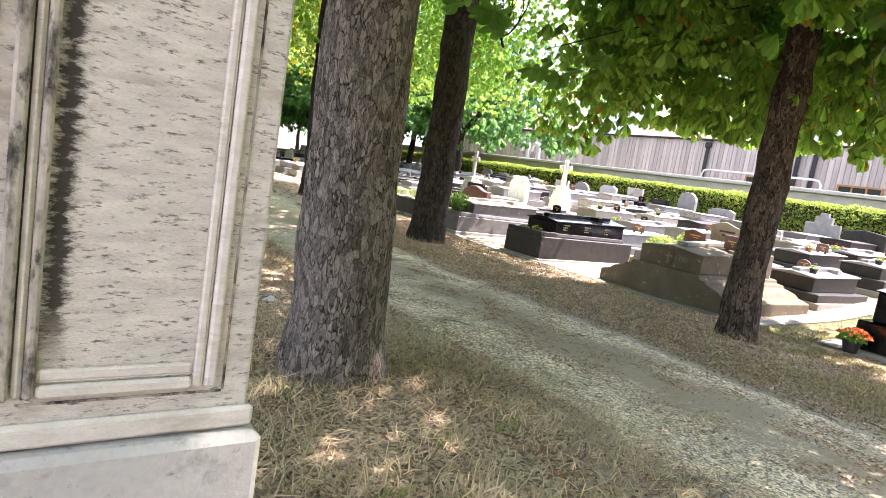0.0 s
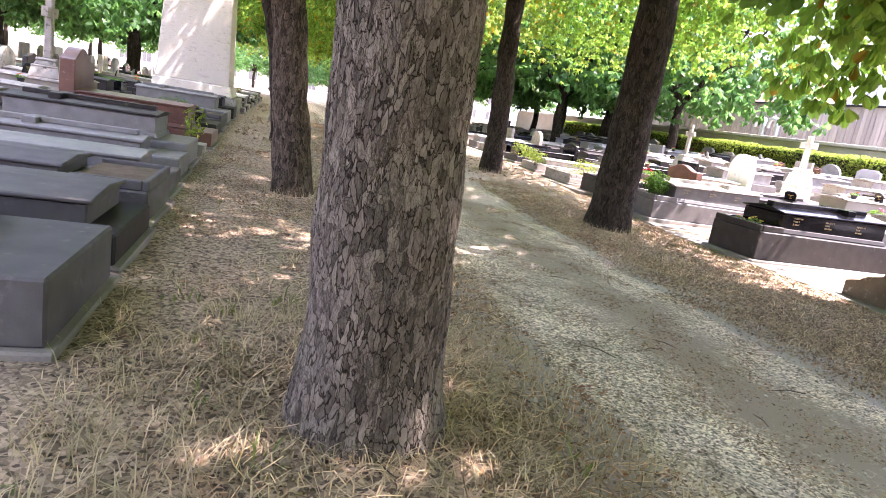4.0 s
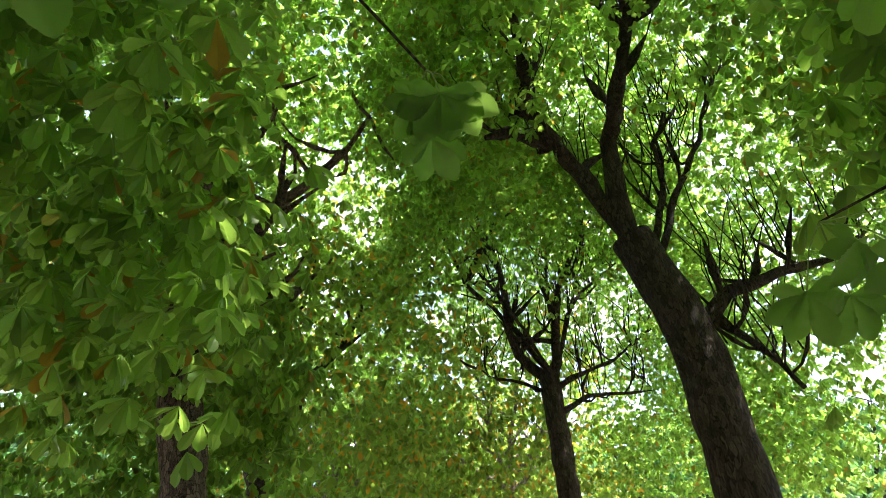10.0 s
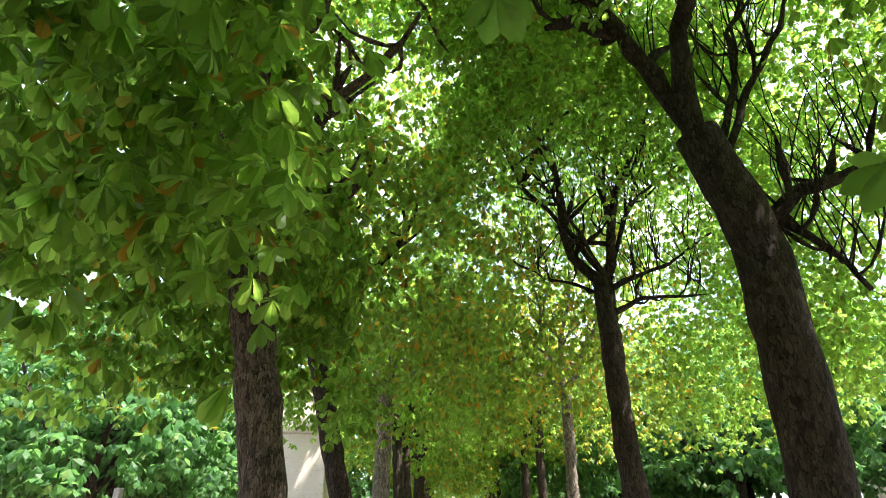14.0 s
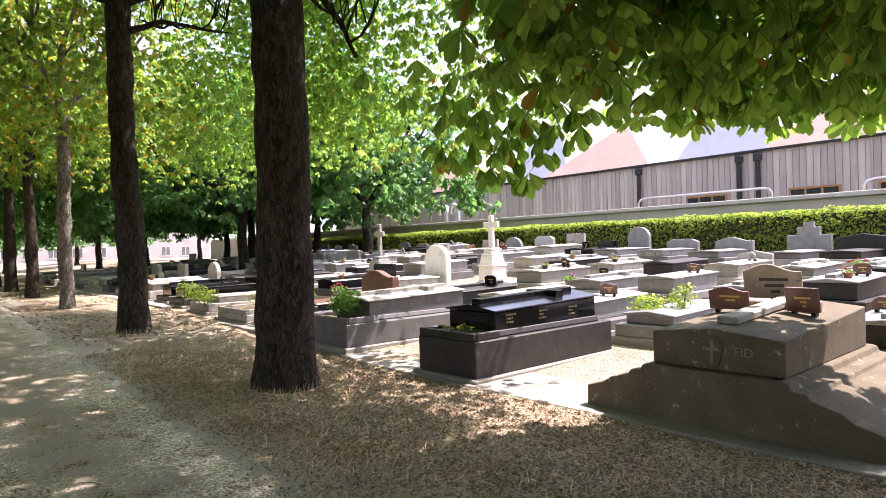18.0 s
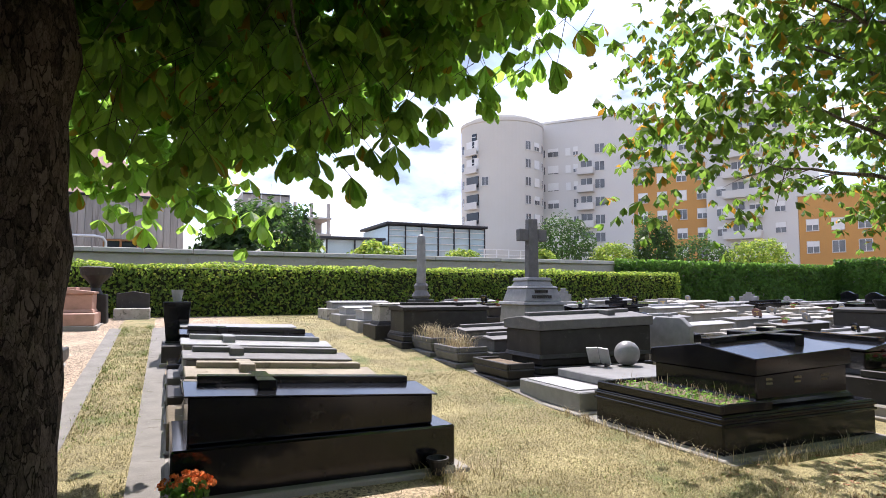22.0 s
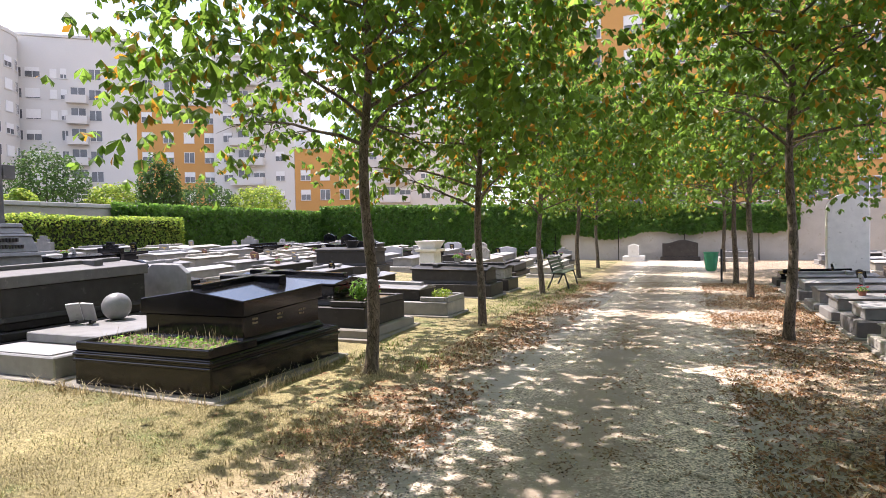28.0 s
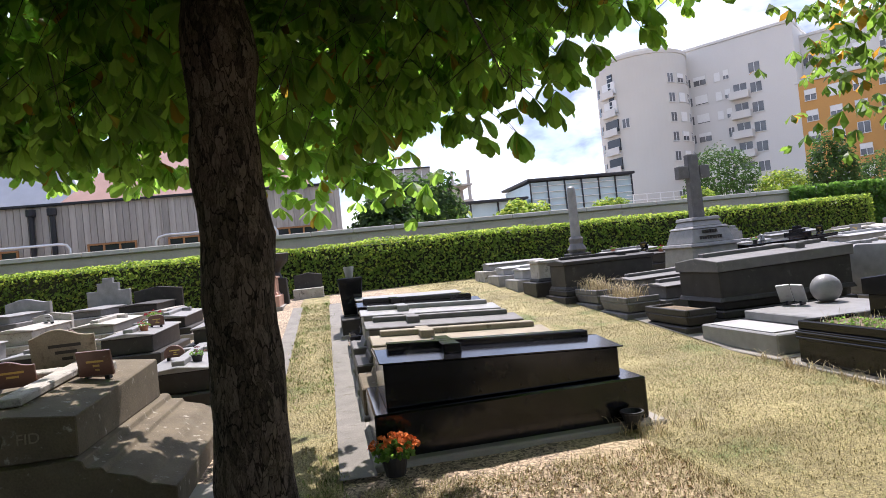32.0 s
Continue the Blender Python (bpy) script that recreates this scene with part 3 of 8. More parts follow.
def chestnut(name, seed, trunk_r, lean, fork_z, bark, crown_mesh, label, group, fine=False, count=5, kink=0.0, paths=()):
    """A pollarded chestnut: trunk with flared foot, limbs, crown."""
    rng = np.random.default_rng(seed)
    tree = thing(name, Matrix(), label, "tree", group)
    top = Vector((lean[0] * fork_z + kink, lean[1] * fork_z, fork_z - 0.1))
    steps = 240 if fine else 26
    pts, radii = [], []
    for i in range(steps + 1):
        k = i / steps
        z = -0.15 + (fork_z + 0.15) * k
        bend = 0.05 * math.sin(k * 4 + seed)
        pts.append((lean[0] * z * (0.6 + 0.4 * k) + bend * k * (1 - k) * 3 + kink * (max(0.0, k - 0.72) / 0.28) ** 1.6, lean[1] * z, z))
        radii.append(trunk_r * (1.02 - 0.2 * k + 0.2 * math.exp(-max(z, 0) / 0.2)))
    v, f = tube(pts, radii, 190 if fine else 22, 0.02 if fine else 0.045, 0.007 if fine else 0.0, seed)
    raw("trunk", v, f, bark, tree, smooth=not fine)
    for v, f in pollard_boughs(rng, top, count, 1.4, 3.4, trunk_r * 0.52):
        raw("limb", v, f, bark, tree, smooth=True)
    for path in paths:
        thick = 1.0
        if isinstance(path[0], float):
            thick, path = path[0], path[1:]
        p = [Vector(q) for q in path]
        fine_p, fine_r = [], []
        for s in range(len(p) - 1):
            for j in range(5):
                q = p[s].lerp(p[s + 1], j / 5)
                fine_p.append(q + noise.noise_vector(q * 2.3) * 0.06)
                fine_r.append(thick * trunk_r * (0.43 - 0.33 * (s + j / 5) / (len(p) - 1)) * (1 + 0.25 * noise.noise(q * 5)))
        pieces = [tube(fine_p, fine_r, 9, 0.02)]
        for q, r in list(zip(fine_p, fine_r))[4::2]:
            e = Vector((rng.normal(0, 1), rng.normal(0, 1), rng.normal(0.4, 0.5))).normalized()
            sp = [q, q + e * 0.16, q + e * 0.28 + Vector((0, 0, 0.08)), q + e * 0.5 + Vector((rng.normal(0, 0.1), 0, 0.3)), q + e * 0.6 + Vector((rng.normal(0, 0.2), 0, 0.75))]
            pieces.append(tube(sp, [r * 0.6, r * 0.45, r * 0.75, 0.012, 0.006], 6))
            for _k in range(3):
                g = sp[2] + Vector((rng.normal(0, 0.05), rng.normal(0, 0.05), 0))
                w = Vector((rng.normal(0, 0.22), rng.normal(0, 0.22), 1))
                pieces.append(tube([g, g + w * 0.35 + Vector((rng.normal(0, 0.06), rng.normal(0, 0.06), 0)), g + w * 0.8, g + w * 1.3 + Vector((rng.normal(0, 0.1), rng.normal(0, 0.1), 0))], [0.011, 0.009, 0.007, 0.004], 4))
        raw("limb", *merge(pieces), bark, tree, smooth=True)
    crown = new("crown", crown_mesh)
    crown.parent = tree
    crown.location = (lean[0] * 3, lean[1] * 3, 0)
    crown.rotation_euler = (0, 0, 0 if crown_mesh in UNTURNED else seed * 1.3)
    return tree


def crown_mesh(name, mat, verts, faces):
    ob = raw(name, verts, faces, mat)
    me = ob.data
    bpy.data.objects.remove(ob)
    return me

# ---- ground and avenue ----
def grid_lines(marks):
    out = []
    for a, b, step in marks:
        out += list(np.arange(a, b, step))
    return np.array(out + [marks[-1][1]])


def in_bounds(v, a, b):
    return a < v < b


gx = grid_lines(((-900, -100, 100), (-100, -12, 8), (-12, -1, 0.6), (-1, 9.6, 0.14), (9.6, 24, 0.5), (24, 80, 8), (80, 900, 82)))
gy = grid_lines(((-900, -100, 100), (-100, -34, 8), (-34, -8, 0.6), (-8, 14, 0.14), (14, 40, 0.5), (40, 120, 8), (120, 900, 78)))


def relief(x, y):
    """Small unevenness of the soil near the walk."""
    if -2 < x < 10 and -9 < y < 15:
        e = min(1, (x + 2), (10 - x), (y + 9), (15 - y))
        return e * (0.022 * noise.noise((x * 1.1, y * 1.1, 0)) + 0.012 * noise.noise((x * 4, y * 4, 3)))
    return 0.0


gv = [(x, y, height(x, y) + relief(x, y)) for y in gy for x in gx]
nx = len(gx)
gf = [(j * nx + i, j * nx + i + 1, (j + 1) * nx + i + 1, (j + 1) * nx + i) for j in range(len(gy) - 1) for i in range(nx - 1)]

M_GROUND = shader("dry_soil_and_litter", (0.32, 0.245, 0.17), 0.95, vary=0.35, scale=1.4, fine=30, bump=0.5, spots=((0.28, 0.235, 0.16), 0.40, 2.2), stain=((0.085, 0.062, 0.043), 0.40, 60), grit=(55, 0.75))
M_ROAD = shader("pale_gravel", (0.60, 0.505, 0.395), 0.95, vary=0.32, scale=2.0, fine=70, bump=0.5, spots=((0.29, 0.225, 0.155), 0.40, 2.2), stain=((0.22, 0.165, 0.115), 0.42, 13), grit=(80, 0.75))
M_LAWN = shader("parched_lawn", (0.295, 0.25, 0.12), 0.95, vary=0.45, scale=1.6, fine=130, bump=1.0, spots=((0.14, 0.165, 0.055), 0.48, 1.3), stain=((0.16, 0.125, 0.07), 0.40, 50), grit=(70, 0.4))


def blend_by_place(m, bands):
    """Let the soil turn gradually into gravel and lawn where these begin: bands of (axis value, half width, soft, colour, y limit)."""
    n, l = m.node_tree.nodes, m.node_tree.links
    p = n["Principled BSDF"]
    col = p.inputs["Base Color"].links[0].from_socket
    tc = n.new("ShaderNodeTexCoord")
    sep = n.new("ShaderNodeSeparateXYZ")
    l.new(tc.outputs["Object"], sep.inputs[0])
    wob, fine = n.new("ShaderNodeTexNoise"), n.new("ShaderNodeTexNoise")
    for t, s in ((wob, 1.6), (fine, 24.0)):
        l.new(tc.outputs["Object"], t.inputs["Vector"])
        t.inputs["Scale"].default_value, t.inputs["Detail"].default_value = s, 6

    def op(kind, a, b):
        x = n.new("ShaderNodeMath")
        x.operation = kind
        for i, v in ((0, a), (1, b)):
            if isinstance(v, (int, float)):
                x.inputs[i].default_value = v
            else:
                l.new(v, x.inputs[i])
        return x.outputs[0]

    for centre, half, soft, colour, ylim in bands:
        d = op("ABSOLUTE", op("SUBTRACT", sep.outputs["X"], centre), 0)
        d = op("ADD", d, op("MULTIPLY", op("SUBTRACT", wob.outputs["Fac"], 0.5), 1.3))
        d = op("ADD", d, op("MULTIPLY", op("SUBTRACT", fine.outputs["Fac"], 0.5), 1.0))
        rng = n.new("ShaderNodeMapRange")
        rng.inputs["From Min"].default_value, rng.inputs["From Max"].default_value = half + soft, half
        l.new(d, rng.inputs["Value"])
        fac = rng.outputs["Result"]
        if ylim is not None:
            yr = n.new("ShaderNodeMapRange")
            yr.inputs["From Min"].default_value, yr.inputs["From Max"].default_value = ylim + 0.7, ylim - 0.2
            l.new(op("ADD", sep.outputs["Y"], op("MULTIPLY", op("SUBTRACT", wob.outputs["Fac"], 0.5), 1.5)), yr.inputs["Value"])
            fac = op("MULTIPLY", fac, yr.outputs["Result"])
        mix = n.new("ShaderNodeMix")
        mix.data_type = "RGBA"
        l.new(fac, mix.inputs["Factor"])
        l.new(col, mix.inputs["A"])
        mix.inputs["B"].default_value = (*colour, 1)
        col = mix.outputs["Result"]
    l.new(col, p.inputs["Base Color"])


blend_by_place(M_GROUND, ((4.02, 1.05, 0.75, (0.46, 0.41, 0.345), None), (14.6, 8.2, 0.8, (0.29, 0.235, 0.12), 0.9)))
blend_by_place(M_ROAD, ((4.15, 0.12, 0.5, (0.36, 0.295, 0.225), None),))
ground = tagged(raw("ground", gv, gf, M_GROUND, smooth=True), "dry brown soil with leaf litter under the trees", "ground", kind="structure")


def strip(name, xs, ys, lift, mat, ragged=0.0, sink=True):
    """A sheet laid on the ground, with ragged edges along x."""
    vs = []
    for y in ys:
        for i, x in enumerate(xs):
            e = 0.0
            if ragged and i in (0, len(xs) - 1):
                e = ragged * (noise.noise((i * 9.0, y * 1.7, 0)) + 0.6 * noise.noise((i * 9.0, y * 6.0, 4)) + 0.5 * noise.noise((i * 9.0, y * 17.0, 8)))
            rim = i in (0, len(xs) - 1) or y in (ys[0], ys[-1])
            vs.append((x + e, y, height(x + e, y) + relief(x + e, y) + (-0.03 if rim and sink else lift)))
    m = len(xs)
    fs = [(j * m + i, j * m + i + 1, (j + 1) * m + i + 1, (j + 1) * m + i) for j in range(len(ys) - 1) for i in range(m - 1)]
    return raw(name, vs, fs, mat, smooth=True)


ys_road = grid_lines(((-28.8, -8, 0.3), (-8, 14, 0.05), (14, 104, 0.4)))
tagged(strip("road", np.arange(2.85, 5.2, 0.14), ys_road, 0.012, M_ROAD, 0.35), "pale worn gravel path between two rows of trees", "path", kind="structure")
tagged(strip("lawn", grid_lines(((6.3, 9.6, 0.14), (9.6, 22.6, 0.5))), grid_lines(((-28.6, -1.9, 0.5), (-1.9, 0.9, 0.05))), 0.016, M_LAWN, 0.35), "sun-dried yellow grass between the graves", "lawn", kind="structure")
tagged(strip("grass_strip", grid_lines(((7.6, 22, 0.28),)), grid_lines(((3.12, 3.95, 0.083),)), 0.012, M_LAWN), "narrow dry grass walk between rows of graves", "lawn", kind="structure")

# ---- crowns ----
c_rng = np.random.default_rng(5)


def make_crown(name, seed, near, far, size, mat, radius=2.5, z_in=5.4, z_fringe=2.45, z_top=9.6, per=7, count=6, low_share=0.12, vault=0.28, high=0.14, shell=0.4, side=False, trim=None, roof=None):
    """near: clumps with finely shaped leaves, low down; far: clumps with small plain leaves, high up."""
    rng = np.random.default_rng(seed)
    pts = crown_points(rng, near + far, per, radius, z_in, z_fringe, z_top, 0.25, shell, low_share, vault, side)
    pts = pts[pts[:, 2] > z_fringe - 0.35]
    if trim == "avenue_east":
        pts = pts[pts[:, 0] < 0.85 + 0.25 * np.sin(pts[:, 1] * 2.0)]
    elif trim == "avenue_west":
        pts = pts[(pts[:, 1] > -1.7) | (pts[:, 2] > 2.55 - 0.9 * (pts[:, 1] + 1.7))]
        pts = pts[(pts[:, 1] < 0.1) | (pts[:, 2] > 2.55)]
        pts = pts[(pts[:, 0] > 0.15) | (pts[:, 2] > 3.9) | (np.abs(pts[:, 1] - 0.17 * pts[:, 0]) > 0.45)]
        # Extra clumps above the view, added only to block sun from the ground.
        for cx, cy, low, top, wide in ((-1.6, -2.7, 5.6, 8.6, 1.8), (1.4, 3.0, 5.8, 8.6, 1.8)):
            a, k = rng.uniform(0, 6.283, 260), np.sqrt(rng.uniform(0, 1, 260)) * wide
            c = np.stack([cx + k * np.cos(a), cy + k * np.sin(a), rng.uniform(low, top, 260)], 1)
            pts = np.concatenate([pts, np.repeat(c, 7, 0) + rng.normal(0, 0.26, (1820, 3))])
        pts = pts[pts[:, 0] > -3.7 + 0.5 * np.maximum(pts[:, 2] - 1.75, 0) + 0.2 * np.sin(pts[:, 1] * 2.3)]
    order = np.argsort(pts[:, 2])
    cut = int(len(pts) * near / (near + far))
    pieces = []
    if roof:
        up = vault_points(rng, roof[0], 7, *roof[1:], 0.26, 0.0)
        if trim == "avenue_west":
            up = up[(up[:, 1] < -0.5) | (up[:, 1] > 0.7) | (rng.uniform(0, 1, len(up)) < 0.8)]
            # Clumps added high up to close sun gaps over the left soil.
            for cx, cy, wide, n in ((-0.95, 0.3, 1.15, 125), (-0.95, -2.1, 0.8, 70)):
                a, k = rng.uniform(0, 6.283, n), np.sqrt(rng.uniform(0, 1, n)) * wide
                c = np.stack([cx + k * np.cos(a), cy + k * np.sin(a), rng.uniform(7.2, 9.2, n)], 1)
                up = np.concatenate([up, np.repeat(c, 7, 0) + rng.normal(0, 0.24, (7 * n, 3))])
        pieces.append(palmate(up, 0.15, rng, 5, False))
    if near:
        pieces.append(palmate(pts[order[:cut]], size, rng, count, True))
    if far:
        pieces.append(palmate(pts[order[cut:]], high, rng, 5, False))
    return crown_mesh(name, mat, *merge(pieces))


CROWN_NEAR = make_crown("crown_mesh", 21, 1100, 700, 0.19, M_LEAF, 3.2, z_in=4.4, z_fringe=3.0, low_share=0.35, trim="avenue_east", roof=(1700, 3.9, 7.4, 10.6, 1.3))
CROWN_EDGE = make_crown("crown_mesh", 25, 1000, 170, 0.205, M_LEAF, 2.75, 3.2, 2.2, 6.4, 8, 6, 0.62, 0.1, 0.16, 0.8, True, "avenue_west", (1100, 4.2, 7.0, 9.9, 1.2))
o_rng = np.random.default_rng(61)
CROWN_OPEN = crown_mesh("crown_mesh", M_LEAF, *palmate(vault_points(o_rng, 3600, 7, 3.7, 7.6, 11.2, 1.1, 0.28, 0.26), 0.132, o_rng, 5, False))
CROWN_LEFT = make_crown("crown_mesh", 27, 780, 520, 0.18, M_LEAF, 2.7, 4.6, 2.5, 9.0, 6, 6, 0.45, 0.2, 0.15, 0.7, False, "avenue_east", (1500, 3.9, 7.4, 10.4, 1.3))
CROWN_MID = [make_crown("crown_mesh", s, 0, 820, 0.2, m, 3.1, per=6, high=0.19, low_share=0.22, shell=0.7, z_in=5.0, z_fringe=3.4, z_top=10.2) for s, m in ((33, M_LEAF), (34, M_LEAF_G))]
CROWN_FAR = [make_crown("crown_mesh", s, 0, 480, 0.24, m, 2.95, per=6, high=0.24, low_share=0.2, shell=0.6, z_fringe=3.4) for s, m in ((31, M_LEAF), (32, M_LEAF_G))]

UNTURNED = (CROWN_EDGE, CROWN_OPEN, CROWN_LEFT, CROWN_NEAR)

AV = "chestnut trees along the avenue"
left_row = [(1.74, 3.41, -0.012, 0.298), (1.52, 9.17, -0.17, 0.235), (1.34, 14.43, -0.2, 0.20), (1.24, 19.6, 0.0, 0.23), (1.24, 25.1, -0.03, 0.2)]
left_row += [(1.2, 25.1 + 5.3 * i, rnd.uniform(-0.06, 0.03), 0.2) for i in range(1, 8)]
right_row = [(6.95, 3.60, 0.0, 0.205), (6.42, 9.5, -0.004, 0.32), (6.18, 14.75, -0.02, 0.235), (6.07, 19.95, 0.0, 0.16), (6.08, 25.75, 0.0, 0.17)]
right_row += [(6.1, 25.75 + 5.3 * i, rnd.uniform(-0.03, 0.05), 0.2) for i in range(1, 8)]
# limbs that stand clear of the leaves: fork height, then bends from the foot of the tree
BOUGHS = {
    (1, 1): (5.9, (((-0.45, -0.05, 5.9), (-0.56, -0.4, 7.2), (-0.48, -1.0, 7.65), (-0.44, -1.6, 8.2), (-0.64, -2.0, 8.5), (-0.25, -2.4, 9.8)),
                   ((-0.44, -1.6, 8.15), (0.0, -1.8, 8.5), (0.7, -1.8, 8.8), (1.0, -2.2, 9.3)),
                   ((-0.45, -0.05, 6.0), (-0.95, -0.15, 6.8), (-1.3, -0.3, 7.2), (-1.94, -0.5, 7.25), (-2.3, -0.5, 7.1)),
                   ((-1.3, -0.3, 7.2), (-1.65, -0.7, 7.55), (-1.8, -1.3, 7.9), (-1.9, -1.7, 8.3)),
                   (0.4, (-0.25, 0.0, 5.5), (0.12, -0.1, 6.5), (0.17, -0.2, 7.3), (0.41, -0.2, 7.7), (0.75, -0.2, 8.2)),
                   (0.4, (-0.2, 0.0, 5.4), (0.3, -0.1, 6.5), (0.85, -0.2, 7.4), (1.17, -0.2, 8.2), (1.3, -0.3, 9.0)),
                   (0.5, (0.1, 0.0, 4.9), (0.5, -0.1, 4.45), (0.75, -0.2, 4.1), (0.9, -0.3, 3.7)),
                   (0.75, (0.0, 0.0, 4.55), (0.55, -0.1, 5.05), (1.3, -0.2, 5.25), (2.0, -0.2, 5.4), (2.6, -0.1, 5.9)))),
    (1, 2): (6.0, ((0.62, (0.0, -0.1, 5.9), (-0.8, -0.15, 7.05), (-1.65, -0.15, 8.1), (-2.1, -0.2, 9.3), (-2.3, -0.15, 10.1)),
                   (0.62, (0.0, -0.1, 5.9), (0.1, -0.15, 7.1), (0.12, -0.15, 8.1), (0.32, -0.15, 9.6)),
                   (0.62, (0.05, -0.1, 6.1), (0.56, -0.15, 7.5), (1.2, -0.15, 8.1), (1.9, -0.15, 8.6)),
                   (0.62, (0.05, -0.1, 5.7), (0.6, -0.15, 6.0), (1.2, -0.15, 6.25), (2.4, -0.15, 7.05)),
                   (0.62, (0.05, -0.1, 5.2), (0.6, -0.1, 5.5), (1.3, -0.15, 5.5), (2.1, -0.15, 5.55)),
                   (0.62, (-1.65, -0.15, 8.1), (-1.2, -0.4, 8.9), (-1.1, -0.3, 9.8)),
                   (0.45, (0.0, -0.1, 5.8), (-0.5, -0.5, 6.6), (-1.1, -0.9, 7.3), (-1.5, -1.2, 8.4)),
                   (0.45, (0.0, -0.1, 6.0), (0.4, -0.5, 7.2), (0.8, -0.8, 8.3), (0.9, -1.0, 9.4)),
                   (0.45, (0.05, -0.1, 5.5), (-0.6, 0.1, 5.9), (-1.3, 0.2, 6.1), (-2.0, 0.2, 6.6)))),
    (0, 0): (4.3, (((0.0, 0.0, 4.2), (0.7, 0.2, 4.7), (1.3, 0.6, 4.95), (1.38, 1.25, 5.0), (1.44, 1.86, 5.2)),
                   ((0.0, 0.0, 4.2), (-0.3, 0.8, 5.0), (-0.2, 1.6, 5.8), (0.1, 2.0, 6.8)))),
    (1, 0): (4.0, (((0.0, 0.0, 3.8), (0.5, -0.8, 4.2), (0.5, -1.6, 4.3), (0.3, -2.3, 4.0)),
                   ((0.0, 0.0, 3.7), (-0.4, 0.9, 4.3), (-0.2, 1.9, 4.7)))),
}
far_model = {}
for row, side in ((left_row, 0), (right_row, 1)):
    for i, (x, y, lean, r) in enumerate(row):
        place = pose(x, y, height(x, y))
        if i < 4:
            near = i < 2
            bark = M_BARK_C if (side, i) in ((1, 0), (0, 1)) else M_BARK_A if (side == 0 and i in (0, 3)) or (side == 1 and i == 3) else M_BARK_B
            words = "large chestnut with flaking grey bark beside the path" if bark is M_BARK_A else "chestnut with rough brown bark and low leafy crown" if bark is M_BARK_C else "pollarded chestnut with dark bark and green crown"
            cm = {(1, 0): CROWN_EDGE, (1, 1): CROWN_OPEN, (1, 2): CROWN_OPEN, (0, 0): CROWN_LEFT}.get((side, i)) or (CROWN_NEAR if near else CROWN_MID[(i + side + 1) % 2])
            t = chestnut("chestnut_tree", 3 + i * 2 + side, r, (lean, 0.0), BOUGHS.get((side, i), (4.5 + 0.3 * ((i + side) % 3),))[0], bark, cm, words, AV, fine=(side == 0 and i == 0), count=(0 if side == 1 and i < 2 else 2) if (side, i) in BOUGHS else 5, kink=-0.4 if (side, i) == (1, 1) else 0.0, paths=BOUGHS.get((side, i), (0, ()))[1])
            t.matrix_world = place
            if side == 0 and i == 0:
                first_tree = t
            if side == 1 and i == 0:
                right_tree = t
        elif i < 6 and (side, i % 2) not in far_model:
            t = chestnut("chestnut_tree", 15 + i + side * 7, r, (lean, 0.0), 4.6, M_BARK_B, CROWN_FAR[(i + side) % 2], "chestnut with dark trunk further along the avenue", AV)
            far_model[(side, i % 2)] = t
            t.matrix_world = place
        else:
            copy_thing(far_model[(side, i % 2)], place @ pose(0, 0, 0, 0, 0, i * 40))

bpy.context.view_layer.update()


def small_tree(name, x, y, seed, r, fork, crown_r, z0, z1, mat, bark, label, group, clusters=260, size=0.15, detail=True, per=6, leader=False):
    rng = np.random.default_rng(seed)
    tree = thing(name, pose(x, y, height(x, y)), label, "tree", group)
    top = z1 * 0.88 if leader else fork
    n = 24 if leader else 14
    pts = [(0.035 * math.sin(i * 0.5 + seed), 0.03 * math.cos(i * 0.6), -0.1 + (top + 0.1) * i / n) for i in range(n + 1)]
    v, f = tube(pts, [r * (1 - (0.85 if leader else 0.3) * (i / n) ** 1.4 + 0.35 * math.exp(-i * 0.9)) for i in range(n + 1)], 14, 0.012, 0, seed)
    raw("trunk", v, f, bark, tree, smooth=True)
    if leader:
        for k in range(22):
            z = fork - 0.35 + (top - fork) * (k / 22) ** 1.1
            a, reach = k * 2.4 + rng.uniform(-0.4, 0.4), crown_r * (0.92 - 0.5 * k / 22) * rng.uniform(0.75, 1.05)
            q, d = Vector((0, 0, z)), Vector((math.cos(a), math.sin(a), rng.uniform(0.35, 0.75)))
            line = [q.copy()]
            for j in range(6):
                d = (d + Vector((rng.normal(0, 0.14), rng.normal(0, 0.14), rng.normal(-0.06, 0.08)))).normalized()
                q = q + d * reach / 6
                line.append(q.copy())
            pieces = [tube(line, [r * (0.34 - 0.26 * j / 6) for j in range(7)], 6)]
            for j in range(2, 6):
                for _ in range(2):
                    e = (d + Vector((rng.normal(0, 0.7), rng.normal(0, 0.7), rng.normal(0, 0.35)))).normalized()
                    pieces.append(tube([line[j], line[j] + e * 0.22, line[j] + e * 0.42 + Vector((0, 0, -0.04))], [r * 0.11, r * 0.08, r * 0.04], 4))
            raw("limb", *merge(pieces), bark, tree, smooth=True)
    else:
        for v, f in pollard_boughs(rng, pts[-1], 5, crown_r * 0.6, (z1 - fork) * 0.8, r * 0.55, False, 6):
            raw("limb", v, f, bark, tree, smooth=True)
    c = crown_points(rng, clusters, per, crown_r, fork + 0.5, z0, z1, 0.2, 0.9)
    v, f = palmate(c, size, rng, 5, detail)
    raw("crown", v, f, mat, tree)
    return tree


